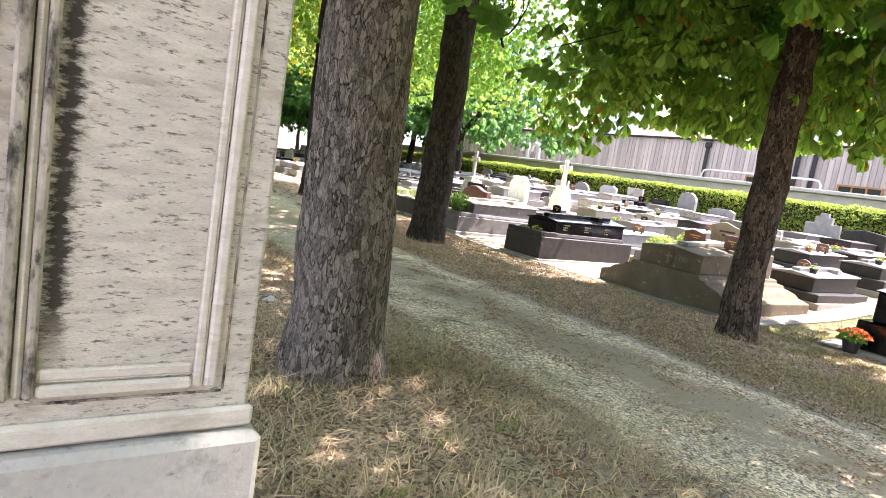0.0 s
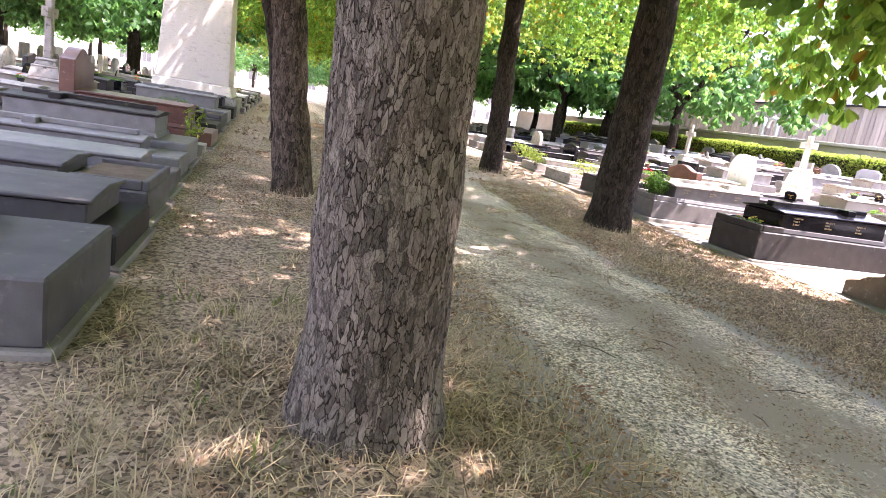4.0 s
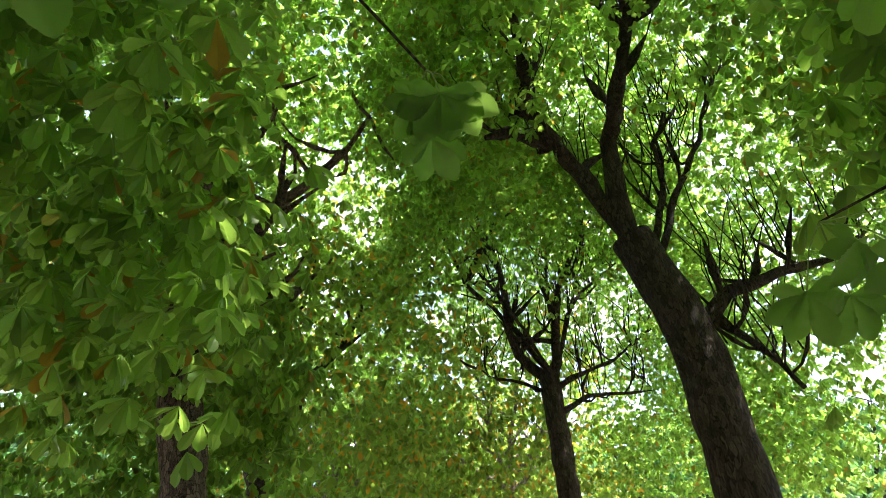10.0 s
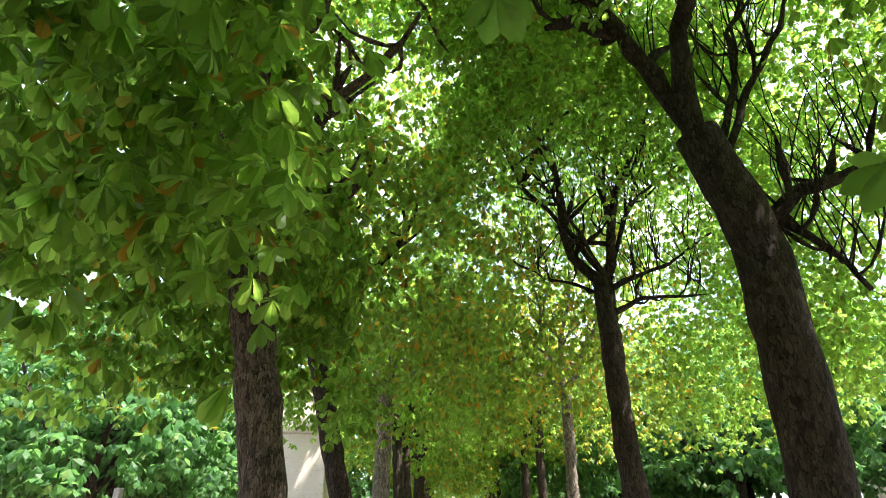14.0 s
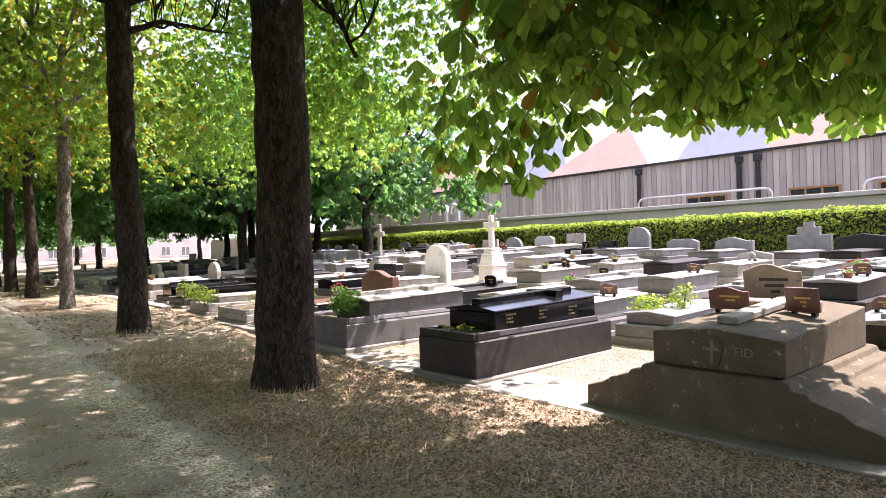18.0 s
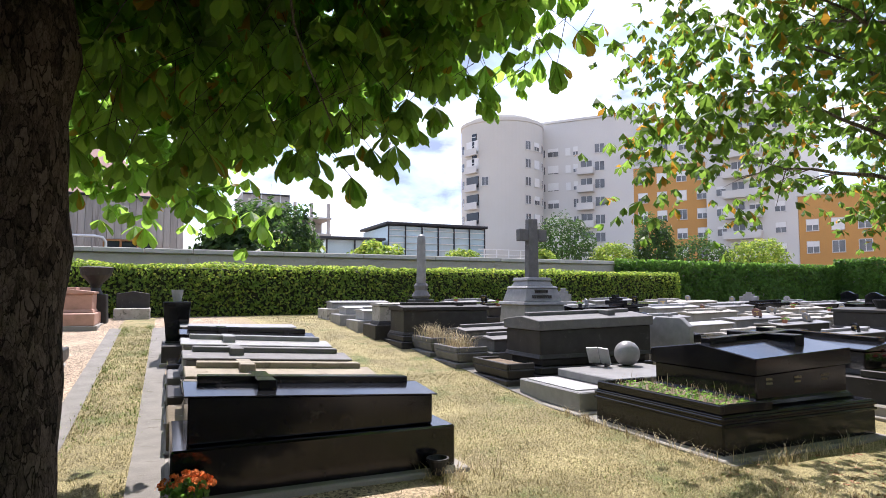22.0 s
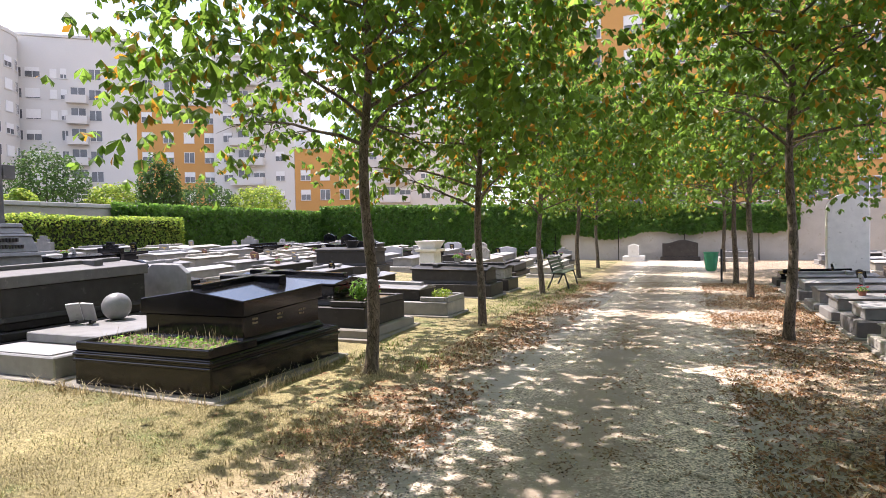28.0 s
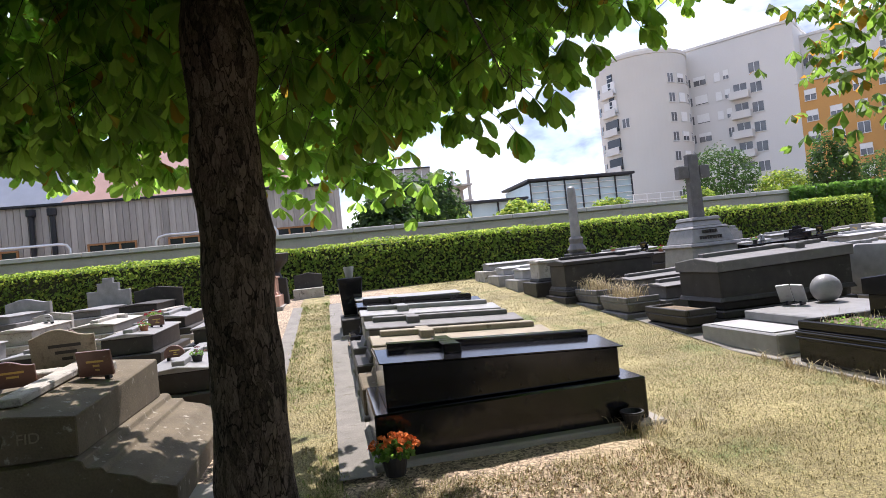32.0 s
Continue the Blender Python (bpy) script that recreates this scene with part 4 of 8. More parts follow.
YG = "young trees along the side path"
y1 = small_tree("young_tree", 6.68, -3.31, 41, 0.07, 2.9, 2.3, 2.3, 6.4, M_LEAF_Y, M_BARK_Y, "slender young tree with green and rust leaves", YG, 560, 0.15, False, leader=True)
y2 = small_tree("young_tree", 6.58, -6.98, 42, 0.068, 2.3, 2.3, 2.1, 6.2, M_LEAF_Y, M_BARK_Y, "slender young tree with green and rust leaves", YG, 540, 0.15, False, leader=True)
for x, y, src, turn in ((6.7, -12.1, y2, 80), (6.6, -17.2, y1, 130), (6.7, -22.5, y2, 10), (2.02, -6.85, y1, 250), (2.03, -12.4, y2, 310), (2.1, -15.9, y1, 30), (2.1, -21, y2, 140)):
    copy_thing(src, pose(x, y, height(x, y), 0, 0, turn))

# Unseen tree, added so its broad crown shades the start of the path.
t = chestnut("chestnut_tree", 29, 0.24, (-0.02, 0.0), 4.6, M_BARK_B, make_crown("crown_mesh", 71, 0, 2300, 0.2, M_LEAF, 4.6, per=6, high=0.19, low_share=0.15, shell=0.8, z_in=5.6, z_fringe=4.4, z_top=9.4, vault=0.0), "unseen pollarded chestnut with dark bark, broad crown added for shade", AV)
t.matrix_world = pose(1.9, -1.9, 0)

BG = "background trees behind the graves"
b1 = small_tree("shade_tree", 13.4, 27.0, 51, 0.22, 2.4, 4.9, 1.9, 8.4, M_LEAF_B, M_BARK_B, "broad tree with cool green foliage among the graves", BG, 560, 0.40, False, 5)
for x, y, turn in ((18.2, 25.2, 60), (10.6, 34.0, 120), (16.4, 33, 200), (20.5, 33.5, 280), (13, 42, 30), (19.5, 44, 100), (-8.5, 24, 20), (-12, 34, 90), (-7, 40, 150), (-15, 16, 220), (-9, 52, 300), (14, 55, 10), (-3, 105, 40), (-14, 62, 80), (-22, 44, 10), (-24, 70, 200), (4, 108, 170), (10, 104, 250), (9.5, 68, 70), (16, 74, 130), (24, 62, 10), (21, 88, 300), (-8, 88, 160), (-18, 28, 50), (-17, 50, 140), (-28, 60, 250), (-20, 82, 10)):
    copy_thing(b1, pose(x, y, height(x, y), 0, 0, turn))

for x, y, turn, k in ((21.5, 37, 200, 1.5), (15, 47, 300, 1.6), (-11, 30, 60, 1.4), (-8, 46, 170, 1.5)):
    copy_thing(b1, pose(x, y, height(x, y), 0, 0, turn) @ Matrix.Scale(k, 4))

# ---- hedge, walls ----
h_rng = np.random.default_rng(77)


def leafy_box(name, x0, x1, y0, y1, z0, z1, mat, count, size, label, cat):
    """A clipped hedge: a near-black core box, coloured as inner shade, under a skin of small leaves."""
    ob = thing(name, Matrix(), label, cat)
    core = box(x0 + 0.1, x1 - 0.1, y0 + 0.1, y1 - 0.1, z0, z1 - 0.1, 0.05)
    part("core", core, M_CORE, ob, "near-black box for the shade inside")
    n = count
    dx, dy, dz = x1 - x0, y1 - y0, z1 - z0
    area = np.array([dy * dz, dx * dy, dx * dz, dx * dz])
    face = h_rng.choice(4, n, p=area / area.sum())
    u, w = h_rng.uniform(0, 1, n), h_rng.uniform(0, 1, n)
    pts, nor = np.zeros((n, 3)), np.zeros((n, 3))
    lay = {0: (x0, "x", -1), 1: (z1, "z", 1), 2: (y0, "y", -1), 3: (y1, "y", 1)}
    for k, (val, ax, sg) in lay.items():
        s = face == k
        if ax == "x":
            pts[s] = np.stack([np.full(s.sum(), val), y0 + u[s] * dy, z0 + w[s] * dz], 1)
        elif ax == "z":
            pts[s] = np.stack([x0 + u[s] * dx, y0 + w[s] * dy, np.full(s.sum(), val)], 1)
        else:
            pts[s] = np.stack([x0 + u[s] * dx, np.full(s.sum(), val), z0 + w[s] * dz], 1)
        nor[s, "xyz".index(ax)] = sg
    wob = np.array([noise.noise((p[0] * 0.9, p[1] * 0.9, p[2] * 0.9)) for p in pts])
    pts += nor * (wob[:, None] * 0.12 + h_rng.uniform(-0.09, 0.05, (n, 1)))
    nor[:, 2] += 0.35
    v, f = simple_leaves(pts, nor, size, h_rng)
    raw("foliage", v, f, mat, ob)
    return ob


# Near-black colour that stands for the shade between the hedge leaves.
M_CORE = shader("hedge_inner_shade", (0.025, 0.03, 0.012), 1.0, vary=0.4, bump=0.5)
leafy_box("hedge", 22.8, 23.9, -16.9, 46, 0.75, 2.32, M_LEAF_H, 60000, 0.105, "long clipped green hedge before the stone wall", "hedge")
M_WALLST = shader("rendered_wall", (0.42, 0.385, 0.33), 0.9, vary=0.15, scale=1.5, fine=50, bump=0.3, spots=((0.33, 0.29, 0.23), 0.36, 3))
M_COPING = shader("coping_stone", (0.46, 0.44, 0.40), 0.85, vary=0.15, scale=2, fine=60, bump=0.2, spots=((0.32, 0.3, 0.26), 0.3, 5))
wall_e = tagged(part("wall_east", box(24.3, 24.65, -30, 60, 0.5, 2.72, 0.01), M_WALLST), "old pale rendered cemetery wall", "wall", kind="structure")
for i in range(64):
    y0 = -30 + i * 1.4
    part("coping", box(24.22, 24.73, y0 + 0.008, y0 + 1.392, 2.725, 2.88, 0.02), M_COPING, wall_e)
wall_s = tagged(part("wall_south", box(-30, 24.3, -29.9, -29.5, -0.2, 2.75, 0.01), M_WALLST), "old pale wall partly covered in ivy", "wall", kind="structure")


def ivy(name, pts, nor, size, label):
    ob = thing(name, Matrix(), label, "ivy")
    wob = np.array([noise.noise((p[0] * 0.8, p[1] * 0.8, p[2] * 0.8)) for p in pts])
    pts = pts + nor * (0.13 + 0.13 * wob[:, None] + h_rng.uniform(-0.1, 0.08, (len(pts), 1)))
    nor = nor + np.array((0, 0, 0.5))
    for idx in np.array_split(np.argsort(pts[:, 0] + pts[:, 1]), 8):
        raw("foliage", *simple_leaves(pts[idx], nor[idx], size, h_rng, 0.85), M_IVY, ob)
        q = pts[idx[len(idx) // 2]]
        v, f = tube([(q[0], q[1], 0.0), (q[0] - nor[0][0] * 0.02, q[1] - nor[0][1] * 0.02, 1.0), (q[0] - nor[0][0] * 0.05, q[1] - nor[0][1] * 0.05, 2.2)], [0.03, 0.022, 0.01], 6)
        raw("stem", v, f, M_BARK_B, ob)
    return ob


n = 15000
pts = np.stack([np.full(n, 24.22), h_rng.uniform(-29.5, -14.6, n), h_rng.uniform(0.7, 2.95, n)], 1)
ivy("ivy", pts, np.tile((-1.0, 0, 0), (n, 1)), 0.16, "dense ivy over the old wall")
n = 26000
xs = h_rng.uniform(-1.5, 24.2, n)
zs = h_rng.uniform(0.0, 1.0, n) ** 0.8
edge = np.array([0.25 + 1.5 * noise.noise((x * 0.35, 0, 5)) for x in xs])
low = np.where(xs < 9.5, 1.2 + edge * 0.4, 0.05)
top = np.interp(xs, (-1, 5, 12, 22), (2.55, 2.75, 2.95, 3.25))
keep = ~((xs < 3.2) & (np.array([noise.noise((x * 0.8, 3, 0)) for x in xs]) > 0.35))
pts = np.stack([xs, np.full(n, -29.42), low + (top - low) * zs + np.interp(xs, (8, 20), (0, 0.4)) * (zs < 0.4)], 1)[keep]
ivy("ivy", pts, np.tile((0, 1.0, 0), (len(pts), 1)), 0.2, "hanging ivy covering most of the end wall")

# ---- buildings beyond the wall ----
M_PLANK = shader("weathered_grey_planks", (0.37, 0.345, 0.32), 0.9, vary=0.25, scale=3, fine=40, bump=0.3, stretch=(1, 1, 0.06), objrand=0.14, spots=((0.20, 0.17, 0.15), 0.3, 4))
M_TILE = shader("faded_red_roof", (0.34, 0.205, 0.17), 0.8, vary=0.12, scale=1.5, fine=40, bump=0.1)
M_ZINC = shader("pale_zinc", (0.45, 0.46, 0.48), 0.5, metal=0.2, vary=0.08, scale=2, bump=0.03)
M_DKMETAL = shader("dark_metal", (0.035, 0.037, 0.042), 0.5, metal=0.5, vary=0.1, bump=0.02)
M_CHROME = shader("galvanised_pipe", (0.66, 0.67, 0.68), 0.35, metal=0.7, vary=0.06, bump=0.02)
M_FRAME = shader("varnished_window_frame", (0.30, 0.15, 0.06), 0.6, vary=0.2, bump=0.05)
M_PANE = shader("dark_glass_and_loggia_shade", (0.03, 0.035, 0.04), 0.08, vary=0.2, scale=1, bump=0, spec=0.6)
M_PANE_FAR = shader("curtained_window", (0.13, 0.135, 0.14), 0.15, vary=0.5, scale=0.7, bump=0, spec=0.6)
M_RENDER = shader("cream_render", (0.56, 0.54, 0.49), 0.9, vary=0.05, scale=0.2, fine=8, bump=0.03)
M_RENDER2 = shader("white_render", (0.60, 0.59, 0.56), 0.9, vary=0.04, scale=0.2, fine=8, bump=0.03)
M_ORANGE = shader("ochre_render", (0.52, 0.28, 0.09), 0.9, vary=0.06, scale=0.2, fine=8, bump=0.03)
M_SHUT = shader("white_shutter", (0.72, 0.72, 0.70), 0.7, vary=0.05, bump=0.05)
M_RAW = shader("raw_concrete", (0.38, 0.36, 0.34), 0.9, vary=0.15, scale=0.4, fine=6, bump=0.1)
M_TEAL = shader("tinted_glazing", (0.40, 0.52, 0.56), 0.15, vary=0.15, scale=0.4, bump=0, spec=0.5)
M_NET = shader("grey_scaffold_netting", (0.34, 0.33, 0.315), 0.9, vary=0.25, scale=0.8, fine=12, bump=0.1)

barn = thing("timber_hall", Matrix(), "long low hall clad in grey weathered boards", "building")
part("body", box(28.15, 46, 2.45, 44, 0.3, 4.9, 0.02), M_PLANK, barn)
plank_me = None
for i in range(180):
    y = 2.42 + i * 0.23
    if plank_me is None:
        p0 = part("board", box(28.10, 28.15, 0, 0.215, 0.5, 4.93, 0.006), M_PLANK, barn)
        plank_me = p0.data
    else:
        p0 = new("board", plank_me)
        p0.parent = barn
    p0.location = (rnd.uniform(0, 0.02), y, rnd.uniform(-0.015, 0.015))
part("eaves_strip", box(27.98, 28.3, 2.3, 44.2, 4.93, 5.02, 0.01), M_DKMETAL, barn, "dark metal eaves strip")


def hip(cx, cy, half, ridge, z0, z1, mat, parent, bevel=0.02):
    """A hipped roof: half its length along y, ridge: half the ridge's length."""
    d, r = 3.6, max(ridge, 0.25)
    vs = [(cx - d, cy - half, z0), (cx + d, cy - half, z0), (cx + d, cy + half, z0), (cx - d, cy + half, z0), (cx - 0.15, cy - r, z1), (cx + 0.15, cy - r, z1), (cx + 0.15, cy + r, z1), (cx - 0.15, cy + r, z1)]
    return part("roof", hull(vs, ((3, 2, 1, 0), (4, 5, 6, 7), (0, 1, 5, 4), (1, 2, 6, 5), (2, 3, 7, 6), (3, 0, 4, 7)), bevel), mat, parent, "hipped roof in faded red")


for cy, half, ridge in ((21.9, 3.6, 0.0), (8.4, 5.2, 3.0), (34.5, 4.6, 0.0)):
    hip(33.4, cy, half, ridge, 5.0, 8.0, M_TILE, barn)
for cy, half, z1 in ((16.2, 3.2, 9.6), (28.5, 3.2, 9.6)):
    part("lantern_roof", hull([(36 - half, cy - half, 4.9), (36 + half, cy - half, 4.9), (36 + half, cy + half, 4.9), (36 - half, cy + half, 4.9), (35.3, cy - 0.7, z1), (36.7, cy - 0.7, z1), (36.7, cy + 0.7, z1), (35.3, cy + 0.7, z1)],
         ((3, 2, 1, 0), (4, 5, 6, 7), (0, 1, 5, 4), (1, 2, 6, 5), (2, 3, 7, 6), (3, 0, 4, 7)), 0.04), M_ZINC, barn, "pale zinc lantern roof")
for y in (12.8, 13.5, 17.9):
    part("downpipe", moved(lathe(((0.09, 1.8), (0.09, 4.55), (0.16, 4.58), (0.16, 4.82)), 10), Matrix.Translation((27.95, y, 0))), M_DKMETAL, barn, "black downpipe")
for y in (4.2, 8.1, 10.9, 14.9):
    win = part("window", joined(box(28.02, 28.09, y - 0.85, y + 0.85, 2.95, 3.02, 0.006), box(28.02, 28.09, y - 0.85, y + 0.85, 3.34, 3.41, 0.006), *[box(28.02, 28.09, y + o, y + o + 0.07, 3.025, 3.335, 0.006) for o in (-0.85, -0.3, 0.25, 0.78)]), M_FRAME, barn, "low window in a varnished frame")
    part("pane", box(28.06, 28.075, y - 0.8, y + 0.8, 3.0, 3.36, 0), M_PANE, win)
for y0, y1 in ((4.9, 9.2), (12.1, 17.6)):
    v, f = tube([(27.4, y0, 2.8), (27.4, y0, 3.25), (27.4, y0 + 0.1, 3.4), (27.4, y0 + 0.35, 3.45), (27.4, y1 - 0.35, 3.45), (27.4, y1 - 0.1, 3.4), (27.4, y1, 3.25), (27.4, y1, 1.2)], [0.05] * 8, 8)
    raw("service_pipe", v, f, M_CHROME, barn, "bent galvanised pipe", smooth=True)
for y in (29.4, 30.4):
    v, f = tube([(27.2, y - 0.35, 0.8), (27.2, y - 0.35, 3.6), (27.2, y - 0.25, 3.9), (27.2, y, 4.0), (27.2, y + 0.25, 3.9), (27.2, y + 0.3, 3.5)], [0.17] * 6, 12)
    raw("vent_pipe", v, f, M_CHROME, barn, "hooked white vent pipe", smooth=True)


def facade_box(parent, x, y, yaw, width, depth, z1, mat, name="wall"):
    ob = part(name, box(0, depth, -width, 0, -4, z1, 0.05), mat, parent)
    ob.matrix_world = pose(x, y, 0, 0, 0, yaw)
    return ob


def flat_window(wall, u, z, w, h, shut=0.0, x=0.0):
    """A window let into a facade: reveal frame, dark pane, shutter part way down."""
    fr = part("window", joined(box(x - 0.05, x + 0.12, -u - w / 2 - 0.07, -u - w / 2, z, z + h, 0), box(x - 0.05, x + 0.12, -u + w / 2, -u + w / 2 + 0.07, z, z + h, 0), box(x - 0.1, x + 0.12, -u - w / 2 - 0.09, -u + w / 2 + 0.09, z - 0.1, z, 0), box(x - 0.05, x + 0.12, -u - w / 2 - 0.07, -u + w / 2 + 0.07, z + h, z + h + 0.08, 0)), M_RENDER2, wall)
    part("pane", box(x - 0.012, x + 0.1, -u - w / 2, -u + w / 2, z, z + h, 0), M_PANE_FAR, fr)
    part("mullion", box(x - 0.03, x - 0.014, -u - 0.035, -u + 0.035, z, z + h * (1 - shut) - 0.01, 0), M_SHUT, fr) if shut < 1 else None
    if shut:
        part("shutter", box(x - 0.04, x - 0.014, -u - w / 2, -u + w / 2, z + h * (1 - shut), z + h, 0), M_SHUT, fr)
    return fr


def balcony(wall, u, z, w, x=0.0):
    part("balcony", joined(box(x - 1.2, x, -u - w / 2, -u + w / 2, z - 0.15, z, 0.01), box(x - 1.2, x - 1.1, -u - w / 2, -u + w / 2, z + 0.005, z + 0.9, 0.01), box(x - 1.09, x, -u - w / 2, -u - w / 2 + 0.1, z + 0.005, z + 0.9, 0.01)), M_RENDER2, wall)


block = thing("apartment_building", Matrix(), "white apartment block with a rounded corner tower", "building")
# rounded tower at the corner, facing the graves
TX, TY, TR, FACE = 86.5, -45.1, 6.45, math.degrees(math.atan2(48.1, -83.1))
FLOORS = [6.4 + 2.74 * i for i in range(7)]
tower = part("tower", moved(lathe(((TR, -4), (TR, 27.0), (TR + 0.12, 27.05), (TR + 0.12, 27.5), (TR - 0.2, 27.5), (TR - 0.2, 27.2)), 72), Matrix.Translation((TX, TY, 0))), M_RENDER, block, "round cream tower")
part("roof_drum", moved(lathe(((TR - 1.2, 27.0), (TR - 1.2, 28.2)), 40), Matrix.Translation((TX, TY, 0))), M_RENDER2, block)


def on_tower(ob, theta):
    ob.matrix_world = Matrix.Translation((TX, TY, 0)) @ pose(0, 0, 0, 0, 0, FACE + theta - 180) @ Matrix.Translation((-TR - 0.02, 0, 0))


for i, z in enumerate(FLOORS):
    for theta, w, sh in ((-23, 1.0, 0), (37, 0.9, 0), (54, 1.3, 1.0 if i % 3 else 0.5), (72, 0.9, 0)):
        if theta == -23 and i != 4:
            continue
        on_tower(flat_window(tower, 0, z, w, 1.25, sh, 0), theta)
    # No recess is cut: on the lower five floors a dark slab paints its shade.
    loggia = part("loggia", box(-0.06, 0.3, -1.25, 1.25, z - 0.2, z + 1.5, 0.01), M_PANE if i < 5 else M_SHUT, tower, "flat panel standing for a shaded recessed balcony")
    on_tower(loggia, -44)
    rail = part("balcony_front", joined(box(-0.55, -0.4, -1.35, 1.35, z - 0.75, z + 0.28, 0.02), box(-0.39, 0.0, -1.35, 1.35, z - 0.75, z - 0.6, 0.01)), M_RENDER2, tower)
    on_tower(rail, -44)
    slot = part("side_window", box(-0.05, 0.1, -0.35, 0.35, z, z + 1.2, 0.01), M_PANE, tower)
    on_tower(slot, -68)
glazed = part("stair_window", box(-0.08, 0.2, -0.45, 0.45, 20.6, 25.4, 0.01), M_PANE, tower, "tall glazed slot")
on_tower(glazed, -40)
for k in range(7):
    bar = part("glazing_bar", box(-0.12, -0.085, -0.45, 0.45, 20.9 + k * 0.66, 20.99 + k * 0.66, 0), M_SHUT, tower)
    on_tower(bar, -40)
# wings running on from the tower, each turned a little further
WINGS = ((84.5, -51.0, -51.7, 14.4, 28.2, M_RENDER2, 0), (73.4, -59.8, -55.8, 10.7, 19.8, M_ORANGE, 1), (76.5, -63.0, -55.8, 13.0, 26.8, M_RENDER2, 3), (64.4, -64.8, -68.0, 11.2, 26.4, M_RENDER2, 2), (54.0, -69.0, -68.0, 9.0, 13.5, M_ORANGE, 1), (45.6, -72.4, -68.0, 15.0, 17.0, M_RENDER2, 2))
for x, y, yaw, wid, z1, mat, plan in WINGS:
    wall = facade_box(block, x, y, yaw, wid, 12, z1, mat)
    wall["label"] = "ochre wing" if mat is M_ORANGE else "white wing"
    for i, z in enumerate(FLOORS):
        if z + 2.2 > z1:
            continue
        if plan == 0:
            flat_window(wall, 0.5, z, 0.6, 1.2, 0)
            flat_window(wall, 2.1, z, 1.7, 1.3, 0.9 if i % 3 else 0.4)
            flat_window(wall, 5.7, z, 0.7, 1.3, 0.6 if i > 3 else 0)
            flat_window(wall, 9.4, z, 1.4, 1.35, 0)
            if i > 3:
                flat_window(wall, 4.5, z, 0.8, 1.2, 1.0)
            if i < 6:
                balcony(wall, 7.35, z - 0.45, 2.5)
                flat_window(wall, 7.35, z, 1.7, 1.6, 0)
        elif plan == 1:
            for u in np.arange(1.5, wid - 1, 2.7):
                flat_window(wall, u, z, 1.25, 1.35, rnd.choice((0, 0.45, 1.0, 0.5)))
        elif plan == 2:
            balcony(wall, 4.8, z - 0.45, 4.6)
            flat_window(wall, 2.0, z, 1.2, 1.3, 0.3)
            flat_window(wall, 4.2, z, 1.5, 1.6, 0)
            flat_window(wall, 6.3, z, 1.5, 1.4, 0.2)
            flat_window(wall, 9.2, z, 1.2, 1.3, 0.5)
        elif z > 18:
            for u in np.arange(1.5, wid - 1, 2.9):
                flat_window(wall, u, z, 1.3, 1.35, rnd.choice((0, 0.45)))
    part("parapet", box(-0.15, 12.1, -wid - 0.1, 0.1, z1 + 0.004, z1 + 0.4, 0.03), M_RENDER2, wall)

ochre = thing("apartment_building", Matrix(), "ochre rendered apartment block behind the end wall", "building")
wall = facade_box(ochre, 16.2, -52, -90, 48, 14, 24, M_ORANGE)
for i in range(7):
    for j in range(14):
        flat_window(wall, 2 + j * 3.4, 3.7 + i * 2.9, 1.4, 1.5, rnd.choice((0, 0, 0.5)))

shell = thing("unfinished_building", Matrix(), "bare concrete building shell with scaffolding far off", "building")
part("core", box(112, 124, -16.6, -8.5, -2, 18.6, 0.05), M_RAW, shell)
for i in range(4):
    z = 6 + i * 2.85
    part("floor_slab", box(109, 123, -23.4, -16.62, z - 0.35, z, 0.02), M_RAW, shell)
    for yy in (-23.2, -20.2, -17.3):
        part("column", box(109.3, 109.8, yy, yy + 0.5, z + 0.004, z + 2.48, 0.02), M_RAW, shell)
part("back_wall", box(116, 116.4, -23.3, -16.64, 2, 14.5, 0.02), M_RAW, shell)
for i in range(6):
    part("netting", box(111.6, 111.7, -16.5, -8.6, 4 + i * 2.4, 6.2 + i * 2.4, 0), M_NET, shell, "grey scaffold netting")
    part("scaffold_deck", box(111.2, 111.98, -16.6, -8.5, 6.25 + i * 2.4, 6.36 + i * 2.4, 0), M_DKMETAL, shell)
for yy in np.arange(-16.5, -8.4, 1.6):
    part("scaffold_pole", box(111.3, 111.38, yy, yy + 0.08, 2, 20.2, 0), M_CHROME, shell)

station = thing("glazed_station", Matrix(), "low glazed station hall with dark steel frame", "building")
part("glazing", box(70, 80, -33, -20.4, 0.5, 9.2, 0.02), M_TEAL, station)
part("roof", box(69.4, 80, -33.2, -19.9, 9.3, 9.62, 0.06), M_DKMETAL, station)
for yy in np.arange(-33, -20.3, 2.1):
    part("post", box(69.8, 69.95, yy, yy + 0.14, 0.5, 9.29, 0.01), M_DKMETAL, station)
for z in (6.4, 7.2, 8.0, 8.7):
    part("rail", box(69.82, 69.97, -33, -20.4, z, z + 0.06, 0.01), M_SHUT, station)
part("canopy", box(69, 76, -19.7, -12, 7.35, 7.62, 0.03), M_DKMETAL, station)
part("canopy_glazing", box(70, 75, -19.5, -13, 0.5, 7.34, 0.03), M_TEAL, station)
for yy in (-19.5, -16.4, -13.2):
    part("post", box(69.8, 69.95, yy, yy + 0.16, 0.5, 7.34, 0.01), M_DKMETAL, station)

# ---- shrubs behind the wall ----
M_SHRUB = leaf_shader("dark_shrub_leaf", (0.035, 0.075, 0.02), (0.08, 0.16, 0.035), (0.06, 0.1, 0.03), 0.05)
SH = "bushes behind the cemetery wall"


